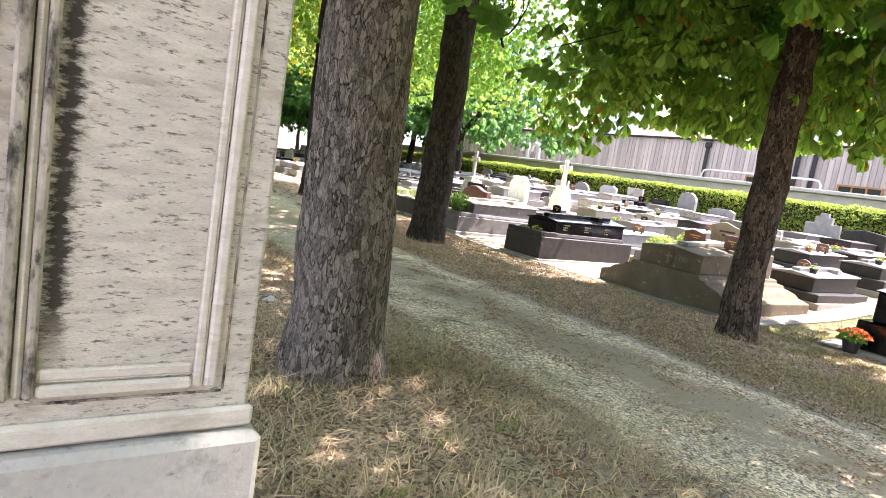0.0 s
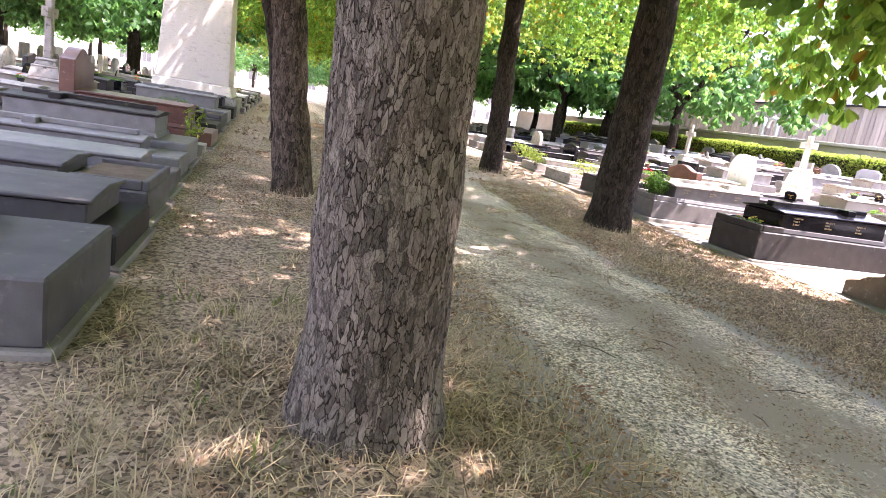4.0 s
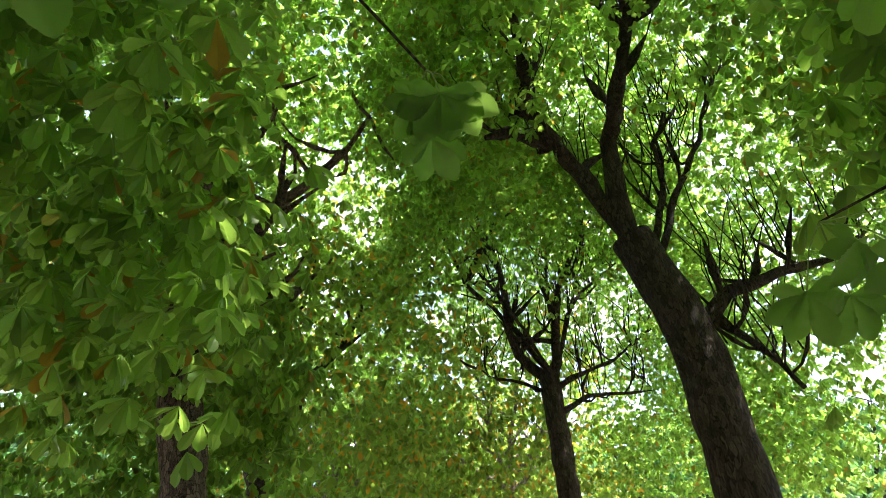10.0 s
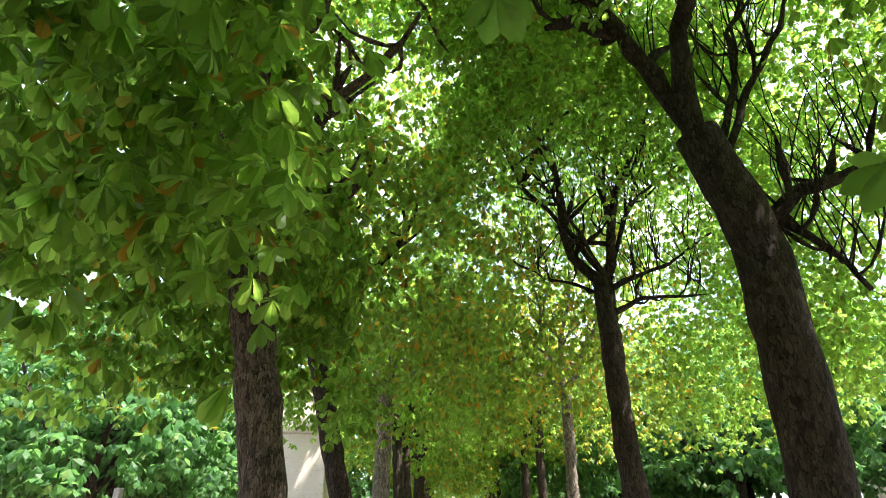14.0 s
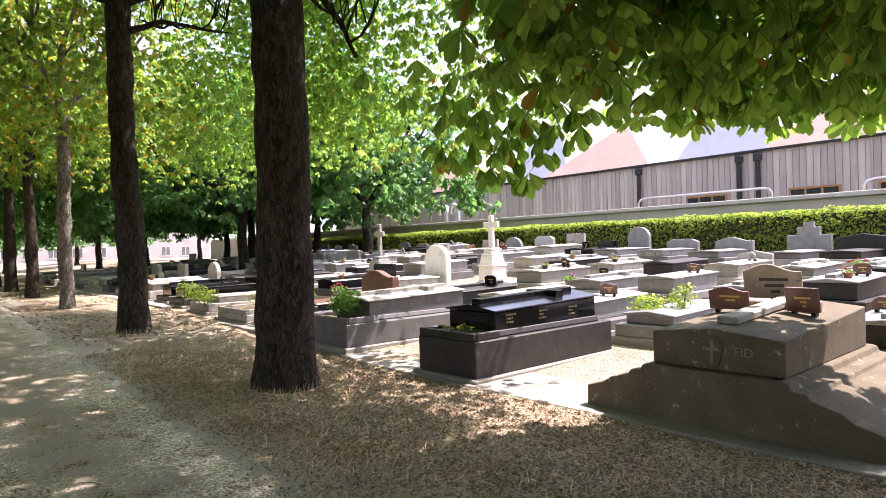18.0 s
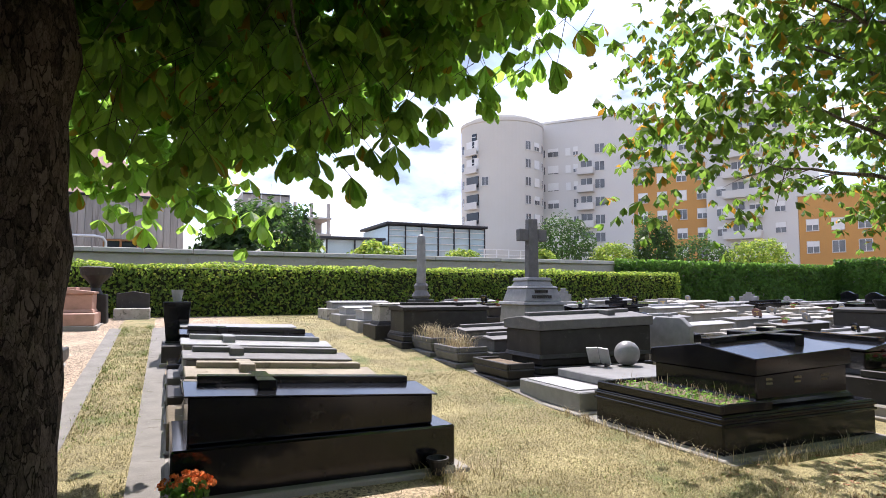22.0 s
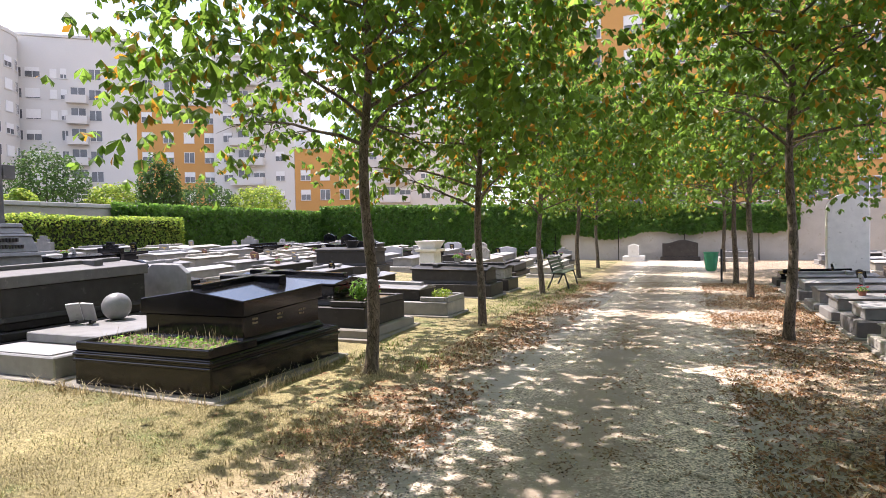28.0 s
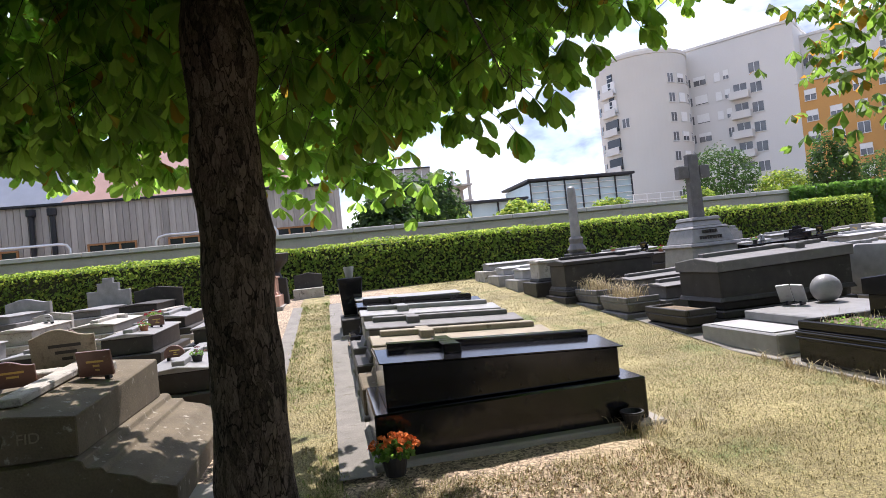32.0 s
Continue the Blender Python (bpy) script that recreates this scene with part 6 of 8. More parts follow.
def cross_monument(x, y, z, base_w, base_h, cross_h, span, thick, mat, label, lettered=False, stone=None):
    stone = stone or mat
    ob = thing("cross_monument", pose(x, y, z, 0, 0, 0), label, "monument", "stone crosses among the graves")
    zz = -0.3
    for w0, w1, top in ((1.0, 1.0, 0.12), (0.93, 0.88, 0.50), (0.98, 0.94, 0.56), (0.84, 0.70, 0.80), (0.74, 0.68, 0.84), (0.60, 0.50, 0.94), (0.56, 0.52, 1.0)):
        w = base_w * w0
        add("pedestal", ob, box(-w / 2, w / 2, -w / 2, w / 2, zz, base_h * top, 0.012, base_w * (w0 - w1) / 2), stone)
        zz = base_h * top + 0.002
    t = thick / 2
    add("cross", ob, joined(box(-t * 0.7, t * 0.7, -t, t, zz, zz + cross_h, 0.012, t * 0.12), box(-t * 0.66, t * 0.66, -span / 2, -t + 0.004, zz + cross_h * 0.62, zz + cross_h * 0.62 + thick, 0.012), box(-t * 0.66, t * 0.66, t - 0.004, span / 2, zz + cross_h * 0.62, zz + cross_h * 0.62 + thick, 0.012)), mat)
    if lettered:
        for k, (count, z) in enumerate(((6, 0.72), (9, 0.62))):
            bars = [box(-base_w * 0.42 + (0.0 if k else 0.014), -base_w * 0.36, 0.032 * count - 0.064 * i, 0.032 * count - 0.064 * i + 0.036, base_h * z, base_h * z + 0.075, 0) for i in range(count)]
            add("lettering", ob, joined(*bars), M_DARKINK, "carved family inscription")
    return ob


cross_monument(16.6, -5.52, height(16.6, -5.45), 1.3, 1.36, 1.5, 0.8, 0.3, M_BLUESTONE, "tall grey stone cross on a tapered lettered pedestal", True, M_GREY)
cross_monument(14.4, 14.0, height(14.4, 14), 0.56, 0.95, 0.82, 0.5, 0.15, M_WHITE, "white stone cross on a pedestal among the graves")
tomb(10.7, 14.15, 0, 2.1, 1.0, 0.3, (1.5, 0.7, 0.2, 0.2, 0), (0.02, 0.03, 0), False, head=("round", 0.78, 0.95, 0.16), mats=(M_STONE, M_STONE, M_WHITE), slab=0.05, label="stone grave with a pale round-topped headstone")
cross_monument(13.2, 17.2, height(13.2, 17.2), 0.6, 0.8, 0.9, 0.4, 0.13, M_STONE, "slender grey stone cross on a pedestal")
cross_monument(-3.4, 15.8, height(-3, 15), 0.7, 0.9, 1.3, 0.6, 0.2, M_STONE, "grey stone cross on a stepped pedestal")
cross_monument(-2.0, 22.8, height(-3, 22), 0.9, 1.2, 1.2, 0.6, 0.2, M_WHITE, "pale stone cross on a broad pedestal")
ob = thing("column_monument", pose(19.0, -3.46, height(19, -3.46)), "broken pale stone column on a dark base", "monument")
add("base", ob, box(-0.34, 0.34, -0.34, 0.34, -0.2, 0.6, 0.02, 0.06), M_DARK)
add("collar", ob, lathe(((0.2, 0.6), (0.26, 0.7), (0.17, 0.85), (0.2, 0.98), (0.15, 1.05)), 14), M_BLUESTONE)
add("shaft", ob, lathe(((0.13, 1.05), (0.115, 2.25), (0.1, 2.36), (0.05, 2.4)), 16), M_GREY)

# second row south
fl = tomb(7.72, -5.72, 0, 2.7, 1.35, 0.46, (2.0, 1.0, 0.62, 0.30, 0.05), (0.03, 0.08, 0), True, planter=0.6, mats=(M_DARK, M_BLACK, M_BLACK), slab=0.2, label="black granite tomb with red flowers in its planter", text=(11, 9))
add("step", fl, box(-0.12, 2.8, -0.8, 0.8, -0.2, 0.16, 0.02), M_CONC, "pale stone step")
tomb(7.4, -8.0, 0, 2.2, 0.95, 0.28, (1.5, 0.7, 0.6, 0.2, 0.03), (0.02, 0.05, 0), True, planter=0.55, mats=(M_GREY, M_DARK, M_GREY), slab=0.06, label="grey granite grave with green planter")
tomb(7.55, -11.2, 0, 2.2, 1.0, 0.32, (1.9, 0.8, 0.15, 0.3, 0.03), (0.03, 0.06, 0), True, mats=(M_DARK, M_DARK, M_DARK), slab=0.06, label="dark stone tomb with cross on its lid")
tomb(7.55, -12.7, 0, 2.2, 1.0, 0.32, (1.9, 0.8, 0.15, 0.26, 0.03), (0.03, 0.06, 0), True, mats=(M_DARK, M_STONE, M_DARK), slab=0.06, label="dark stone tomb with cross on its lid")
tomb(12.0, -13.8, 0, 2.1, 1.2, 0.34, (1.9, 0.95, 0.1, 0.42, 0), (0.08, 0.05, 0), False, mats=(M_DARK, M_DARK, M_DARK), label="tall black tomb with a bowl on top")
col = thing("pedestal_urn", pose(11.0, -15.3, height(11.0, -15.3)), "white stone pedestal with a square urn", "monument")
for x0, z0, z1, tp in ((0.36, -0.1, 0.2, 0.03), (0.28, 0.202, 0.85, 0.02), (0.36, 0.852, 0.95, -0.03), (0.26, 0.952, 1.2, -0.12)):
    add("block", col, box(-x0, x0, -x0, x0, z0, z1, 0.012, tp), M_WHITE)

# generic graves
r2 = random.Random(3)
r3 = random.Random(17)
POTS = []
kinds = ("round", "wave", "bevel", "flat", "peak", "stepped")
pal = ((M_STONE, M_STONE, M_STONE), (M_DARK, M_DARK, M_GREY), (M_GREY, M_GREY, M_GREY), (M_BLUESTONE, M_GREY, M_LIGHT), (M_DARK, M_BLACK, M_BLACK), (M_STONE, M_CONC, M_STONE), (M_DARK, M_DARK, M_DARK))
tell = {"pale_limestone": "limestone", "grey_stone": "weathered grey stone", "dark_grey_granite": "dark granite", "grey_granite": "grey granite", "light_granite": "light granite", "black_granite": "black granite", "old_concrete": "pale stone"}


def plain_tomb(x, y, rot, share, tall=1.0):
    mats = pal[r2.randrange(7)]
    hd = (kinds[r2.randrange(6)], r2.uniform(0.7, 0.9), r2.uniform(0.5, 0.72) * tall, 0.12) if r2.random() < share else None
    stone = tell[mats[1].name]
    crossed = r2.random() < 0.6
    wide, low, tall_ = r2.uniform(0.9, 1.05), r2.uniform(0.14, 0.26), r2.uniform(0.12, 0.26)
    c, s = math.cos(radians(rot)), math.sin(radians(rot))
    top = height(x + c, y + s) + low + tall_ + 0.05
    if r3.random() < 0.55 and abs(y) < 26:
        u, w = r3.uniform(0.9, 1.25), r3.choice((-0.2, 0.2))
        stone_ = r3.choice((M_PINK, M_GREY, M_BLACK, M_LIGHT))
        plaque(x + c * u - s * w, y + s * u + c * w, top + 0.04 * (u - 0.12) / 1.7, rot + r3.uniform(-25, 25), r3.choice(("wave", "flat", "round", "bevel")), r3.uniform(0.2, 0.3), r3.uniform(0.15, 0.22), stone_, "small %s memorial plaque on a grave" % {M_PINK: "dark red", M_GREY: "grey granite", M_BLACK: "black", M_LIGHT: "pale granite"}[stone_])
    if r3.random() < 0.3 and abs(y) < 26:
        POTS.append((x + c * 0.5 + s * 0.15, y + s * 0.5 - c * 0.15, top - 0.012, r3.randrange(4)))
    return tomb(x, y, rot, 2.0, wide, low, (1.7, 0.72, 0.12, tall_, 0.04), (0.02, 0.045, 0), crossed and not hd, head=hd, mats=mats, slab=0.05, label=("%s grave with a %s headstone" % (stone, {"flat": "square", "bevel": "cut-cornered", "peak": "peaked", "wave": "curved"}.get(hd[0], hd[0]))) if hd else ("low %s tomb with raised cross" % stone if crossed else "low %s tomb with sloping lid" % stone))


for x, y0, y1, share in ((8.0, 18.2, 44, 0.3), (10.7, 4.9, 40, 0.06), (13.3, 4.9, 40, 0.1), (15.9, 6.3, 36, 0.15), (18.5, 14.6, 34, 0.9)):
    y = y0
    while y < y1:
        if not (x == 10.7 and in_bounds(y, 12.9, 15.2)) and not (x == 13.3 and in_bounds(y, 13.2, 14.7)) and not (x == 13.3 and in_bounds(y, 16.5, 17.9)):
            plain_tomb(x + r2.uniform(-0.05, 0.1), y, 0, share)
        y += r2.uniform(1.25, 1.5)
for y, x0, x1, share in ((-4.9, 12.7, 21, 0.2), (-7.4, 12.6, 21, 0.15), (-10.0, 10.9, 21, 0.15), (-12.6, 14.9, 21, 0.2), (-16.0, 12.4, 21, 0.5), (-16.9, 7.8, 10.5, 0.3), (-19.6, 8, 21, 0.4), (-23, 8.5, 21, 0.5)):
    x = x0
    while x < x1:
        if not in_bounds(x, 15.6, 17.6) or y != -4.9:
            plain_tomb(x, y, -90, share)
        x += r2.uniform(1.25, 1.5)

for y, kind, w, hh, mats, lb in ((13.36, "round", 0.72, 0.82, (M_GREY, M_GREY, M_GREY), "grey granite grave with a round headstone by the hedge"), (11.95, "bevel", 0.95, 0.45, (M_BLUESTONE, M_STONE, M_GREY), "low grey stone grave with a cut-cornered headstone"), (10.47, "wave", 1.0, 0.5, (M_BLUESTONE, M_GREY, M_GREY), "grey granite grave with a low wavy headstone"), (8.62, "wings", 1.0, 0.88, (M_GREY, M_BLUESTONE, M_GREY), "grey granite grave with a stepped headstone by the hedge"), (7.45, "peak", 1.15, 0.55, (M_STONE, M_DARK, M_DARK), "dark granite grave with a broad peaked headstone")):
    tomb(18.35, y, 0, 2.05, 1.15, 0.28, (1.7, 0.8, 0.1, 0.14, 0.02), (0.02, 0.03, 0), False, head=(kind, w, hh, 0.16), mats=mats, slab=0.05, label=lb)

# left of the avenue
LEFT = (
    (0.36, 4.4, 1.1, 0.36, (1.5, 0.9, 0.62, 0.12, 0), 0, None, (M_BLUESTONE, M_BLUESTONE, M_BLUESTONE), "weathered grey stone tomb with stepped top"),
    (0.33, 5.72, 1.1, 0.24, (1.8, 0.85, 0.2, 0.16, 0), 0, None, (M_DARK, M_BLUESTONE, M_BLUESTONE), "grey granite tomb with flat lid"),
    (0.28, 6.98, 1.1, 0.3, (1.4, 0.8, 0.7, 0.1, 0), 0.6, None, (M_BLUESTONE, M_BLUESTONE, M_BLUESTONE), "mossy old stone grave with crumbling planter"),
    (0.22, 8.2, 0.95, 0.22, (1.8, 0.75, 0.3, 0.14, 0), 0, None, (M_BLUESTONE, M_GREY, M_GREY), "low grey stone tomb with flat lid"),
    (0.17, 9.26, 0.82, 0.28, (1.7, 0.6, 0.45, 0.12, 0), 0, None, (M_GREY, M_GREY, M_GREY), "grey granite tomb with two steps"),
    (0.14, 10.3, 1.1, 0.34, (1.75, 0.9, 0.42, 0.28, 0), 0, None, (M_GREY, M_GREY, M_DARK), "two-tiered grey granite tomb"),
    (0.22, 12.5, 1.15, 0.26, (1.7, 0.95, 0.4, 0.34, 0), 0, ("wave", 1.05, 1.0, 0.22), (M_PINK, M_PINK, M_PINK), "red-brown granite tomb with rounded headstone"),
    (0.15, 13.9, 1.0, 0.26, (1.7, 0.8, 0.3, 0.15, 0), 0, None, (M_DARK, M_DARK, M_DARK), "dark granite tomb with raised cross"),
    (0.12, 15.4, 1.3, 0.24, None, 1.9, None, (M_BLUESTONE, M_BLUESTONE, M_BLUESTONE), "open planted grave with stone border"),
    (0.12, 16.9, 1.0, 0.3, (1.7, 0.8, 0.3, 0.25, 0), 0, None, (M_GREY, M_GREY, M_GREY), "grey granite tomb with raised cross"),
    (0.16, 18.2, 1.0, 0.3, (1.7, 0.8, 0.3, 0.2, 0), 0, None, (M_DARK, M_DARK, M_DARK), "dark granite tomb with low lid"),
)
for x, y, w, bh, bd, pl_, hd, mt, lb in LEFT:
    tomb(x, y, 180, 2.3, w, bh, bd, (0.03, 0.035, 0), "cross" in lb or "two" in lb, planter=pl_, head=hd, mats=mt, slab=0.05, label=lb)
y = 21.5
while y < 40:
    plain_tomb(0.25, y, 180, 0.4)
    y += r2.uniform(1.35, 1.6)
y = 4.0
while y < 40:
    plain_tomb(-2.9, y, 180, 0.75, 1.2)
    if y > 9:
        plain_tomb(-6.0, y + 0.3, 180, 0.75, 1.2)
    y += r2.uniform(1.5, 1.9)
for x, y0, y1 in ((1.2, -15.4, -5.2), (-1.6, -26, -5.2)):
    y = y0
    while y < y1:
        plain_tomb(x, y, 180, 0.4)
        y += r2.uniform(1.35, 1.7)
wm = thing("obelisk_monument", pose(-1.08, 20.4, height(0, 20)), "large tapered pale limestone monument beside the avenue", "monument")
add("plinth", wm, box(-1.2, 1.2, -1.2, 1.2, -0.3, 0.45, 0.02), M_STONE)
add("step", wm, box(-1.05, 1.05, -1.05, 1.05, 0.452, 0.75, 0.03, 0.05), M_LIME)
add("shaft", wm, box(-0.95, 0.95, -0.95, 0.95, 0.752, 3.6, 0.02, 0.12), M_LIME)
add("cornice", wm, box(-0.9, 0.9, -0.9, 0.9, 3.602, 3.8, 0.04, -0.06), M_LIME)
add("cap", wm, box(-0.8, 0.8, -0.8, 0.8, 3.802, 4.9, 0.02, 0.45), M_LIME)
stele = thing("stele", pose(-0.75, -17.0, 0, 0, 0, 90), "tall pale rounded stone stele by the path", "monument")
add("slab", stele, extrude(outline("round", 1.0, 2.3), 0.3, 0.02), M_WHITE, "", pose(0, 0, 0.15))
add("foot", stele, box(-0.15, 0.45, -0.65, 0.65, -0.2, 0.148, 0.02), M_STONE)
ob = tomb(5.7, -28.9, 90, 1.0, 1.0, 0.25, None, head=("peak", 0.5, 0.6, 0.3), mats=(M_WHITE, M_WHITE, M_WHITE), label="small white stone grave before the end wall")
tomb(1.2, -29.2, 90, 1.6, 1.5, 0.2, (1.3, 1.2, 0.1, 0.2, 0), (0.03, 0.05, 0), True, mats=(M_STONE, M_GREY, M_GREY), label="grey stone grave before the end wall")
tomb(3.6, -29.3, 90, 0.8, 1.8, 0.2, None, head=("wave", 1.6, 0.8, 0.2), mats=(M_DARK, M_DARK, M_DARK), label="dark stone grave before the end wall")

# the monument where the walk begins
def streaked(m, bands):
    """Black weathering that runs down along the mouldings: bands of (x, half width, soft, colour)."""
    n, l = m.node_tree.nodes, m.node_tree.links
    p = n["Principled BSDF"]
    col = p.inputs["Base Color"].links[0].from_socket
    tc, sep, mp, wob = n.new("ShaderNodeTexCoord"), n.new("ShaderNodeSeparateXYZ"), n.new("ShaderNodeMapping"), n.new("ShaderNodeTexNoise")
    l.new(tc.outputs["Object"], sep.inputs[0])
    l.new(tc.outputs["Object"], mp.inputs["Vector"])
    mp.inputs["Scale"].default_value = (1, 1, 2.6)
    l.new(mp.outputs[0], wob.inputs["Vector"])
    wob.inputs["Scale"].default_value, wob.inputs["Detail"].default_value, wob.inputs["Roughness"].default_value = 55, 8, 0.75
    for centre, half_w, soft, colour in bands:
        off, mag, add_, rng, mix = n.new("ShaderNodeMath"), n.new("ShaderNodeMath"), n.new("ShaderNodeMath"), n.new("ShaderNodeMapRange"), n.new("ShaderNodeMix")
        off.operation, mag.operation, add_.operation, mix.data_type = "SUBTRACT", "ABSOLUTE", "MULTIPLY_ADD", "RGBA"
        l.new(sep.outputs["X"], off.inputs[0])
        off.inputs[1].default_value = centre
        l.new(off.outputs[0], mag.inputs[0])
        l.new(wob.outputs["Fac"], add_.inputs[0])
        add_.inputs[1].default_value = -soft * 3.0
        l.new(mag.outputs[0], add_.inputs[2])
        rng.inputs["From Min"].default_value, rng.inputs["From Max"].default_value = half_w - soft * 1.05, half_w - soft * 1.6
        l.new(add_.outputs[0], rng.inputs["Value"])
        foot, both = n.new("ShaderNodeMapRange"), n.new("ShaderNodeMath")
        foot.inputs["From Min"].default_value, foot.inputs["From Max"].default_value = 1.1, 1.17
        l.new(sep.outputs["Z"], foot.inputs["Value"])
        both.operation = "MULTIPLY"
        l.new(rng.outputs["Result"], both.inputs[0])
        l.new(foot.outputs["Result"], both.inputs[1])
        l.new(both.outputs[0], mix.inputs["Factor"])
        l.new(col, mix.inputs["A"])
        mix.inputs["B"].default_value = (*colour, 1)
        col = mix.outputs["Result"]
    l.new(col, p.inputs["Base Color"])


M_FACE = shader("streaked_limestone", (0.66, 0.61, 0.53), 0.9, vary=0.2, scale=26, fine=220, bump=0.35, stretch=(1, 1, 3.6), spots=((0.17, 0.15, 0.12), 0.42, 75), stain=((0.47, 0.42, 0.34), 0.4, 9))
streaked(M_FACE, ((0.036, 0.006, 0.016, (0.06, 0.052, 0.042)), (0.008, 0.003, 0.008, (0.09, 0.08, 0.065))))
mon = thing("monument", Matrix.Translation((0, 0, -0.269)) @ Matrix.Scale(1.2, 4), "pale limestone funerary monument with moulded panels", "monument")
part("pedestal", box(-1.2, 0.238, 0.605, 1.25, -0.2, 1.035, 0.008), M_PED, mon, "grey stone pedestal with chipped edge")
part("shaft", box(-1.16, 0.224, 0.63, 1.2, 1.037, 2.4, 0.004), M_FACE, mon)
for bx in ((0.1935, 0.196, 0.6285, 0.6297, 1.08, 2.3), (0.012, 0.1934, 0.6285, 0.6297, 1.0775, 1.08), (-0.0185, -0.016, 0.6285, 0.6297, 1.08, 2.3)):
    part("joint", box(*bx, 0), M_LIME_D, mon, "dark weathered joint")
def post(x0, x1, z0, z1, d, mat):
    part("frame", box(x0, x1, 0.63 - d, 0.6295, z0, z1, 0.003), mat, mon)
for x0, x1 in ((-0.005, 0.186), (-0.40, -0.022)):
    dark = x0 > -0.1
    for a, b, d, mat in ((x0, x0 + 0.012, 0.011, M_LIME_D if dark else M_LIME), (x0 + 0.0135, x0 + 0.021, 0.006, M_LIME), (x0 + 0.022, x0 + 0.031, 0.010, M_LIME_D if dark else M_LIME), (x1 - 0.012, x1, 0.008, M_LIME), (x1 - 0.024, x1 - 0.0135, 0.005, M_LIME)):
        post(a, b, 1.085, 2.3, d, mat)
    for z0, d in ((1.085, 0.009), (1.10, 0.005), (2.285, 0.009)):
        part("frame", box(x0 + 0.032, x1 - 0.025, 0.63 - d, 0.6294, z0, z0 + 0.013, 0.003), M_LIME, mon)
part("moulding", box(-1.17, 0.229, 0.62, 0.6298, 1.038, 1.062, 0.004), M_LIME, mon)

# ---- pots, flowers, plants ----
M_FL_OR = shader("orange_petals", (0.62, 0.17, 0.03), 0.8, vary=0.35, scale=20, bump=0.1, island=0.4)
M_FL_RED = shader("faded_red_petals", (0.42, 0.05, 0.06), 0.8, vary=0.35, scale=20, bump=0.1, island=0.4)
M_FL_YEL = shader("yellow_petals", (0.60, 0.46, 0.06), 0.8, vary=0.3, scale=20, bump=0.1, island=0.3)
M_FL_PINK = shader("dusty_pink_petals", (0.36, 0.17, 0.19), 0.8, vary=0.35, scale=20, bump=0.1, island=0.4)
M_POT = shader("black_plastic_pot", (0.02, 0.02, 0.022), 0.5, vary=0.2, bump=0.03)
M_TERRA = shader("terracotta_pot", (0.36, 0.15, 0.09), 0.8, vary=0.2, bump=0.1)
M_DRYG = shader("dry_grass", (0.52, 0.43, 0.27), 0.9, vary=0.25, scale=3, bump=0, island=0.35)
M_LAWNG = shader("cropped_lawn_grass", (0.35, 0.30, 0.15), 0.9, vary=0.3, scale=1.5, bump=0, island=0.4)
M_BROWNL = shader("brown_leaf_crumbs", (0.34, 0.20, 0.105), 0.95, vary=0.3, scale=3, bump=0, island=0.6)
M_STRAW = shader("straw_litter", (0.42, 0.33, 0.22), 0.95, vary=0.3, scale=3, bump=0, island=0.6)
M_STALK = shader("dry_stalk", (0.50, 0.385, 0.24), 0.9, vary=0.3, scale=3, bump=0, island=0.75)
M_GREENG = shader("green_grass", (0.17, 0.22, 0.05), 0.85, vary=0.3, scale=3, bump=0, island=0.4)
M_LITTER = shader("leaf_litter", (0.35, 0.245, 0.155), 0.95, vary=0.3, scale=3, bump=0, island=0.6)
M_RUST = shader("fallen_rust_leaf", (0.27, 0.135, 0.07), 0.9, vary=0.3, scale=3, bump=0, island=0.5)
M_PEBBLE = shader("gravel_stone", (0.40, 0.37, 0.32), 0.9, vary=0.2, scale=3, bump=0, island=0.8)
M_TWIG = shader("dry_twig", (0.13, 0.095, 0.07), 0.9, vary=0.3, bump=0.1, island=0.3)
M_GREENP = shader("green_bin_plastic", (0.05, 0.30, 0.16), 0.5, vary=0.15, bump=0.05)
M_BENCH = shader("painted_bench_wood", (0.10, 0.13, 0.09), 0.7, vary=0.25, stretch=(1, 0.1, 1), bump=0.1)
M_PAPER = shader("white_paper", (0.8, 0.8, 0.8), 0.9, vary=0.06, bump=0.2)
FL = "flower pots on the graves"


def petals(rng, n, r, zc, size, flat=0.7):
    d = rng.normal(0, 1, (n, 3))
    d[:, 2] = np.abs(d[:, 2])
    d /= np.linalg.norm(d, axis=1)[:, None]
    p = d * r * rng.uniform(0.75, 1.05, (n, 1)) * (1, 1, flat) + (0, 0, zc)
    return simple_leaves(p, d, size, rng, 0.8)


def pot_of_flowers(x, y, z, r, mat, label, seed, pot=M_POT, n=260, leafy=True, pot_h=None):
    rng = np.random.default_rng(seed)
    ph = pot_h or r * 0.9
    ob = thing("flower_pot", pose(x, y, z), label, "flowers", FL)
    part("pot", lathe(((r * 0.42, 0), (r * 0.58, ph * 0.85), (r * 0.64, ph * 0.86), (r * 0.64, ph)), 16), pot, ob)
    if leafy:
        v, f = petals(rng, n // 2, r * 0.9, ph * 0.95, r * 0.3, 0.6)
        raw("leaves", v, f, M_IVY, ob)
    for k in range(max(5, n // 16)):
        a, b = rng.uniform(0, 6.28), math.sqrt(rng.uniform(0, 1))
        c = np.array((r * b * math.cos(a), r * b * math.sin(a), ph + r * (0.75 - 0.5 * b * b)))
        v, f = petals(rng, 16, r * 0.17, 0, r * 0.17)
        raw("bloom", v + c, f, mat, ob)
    return ob


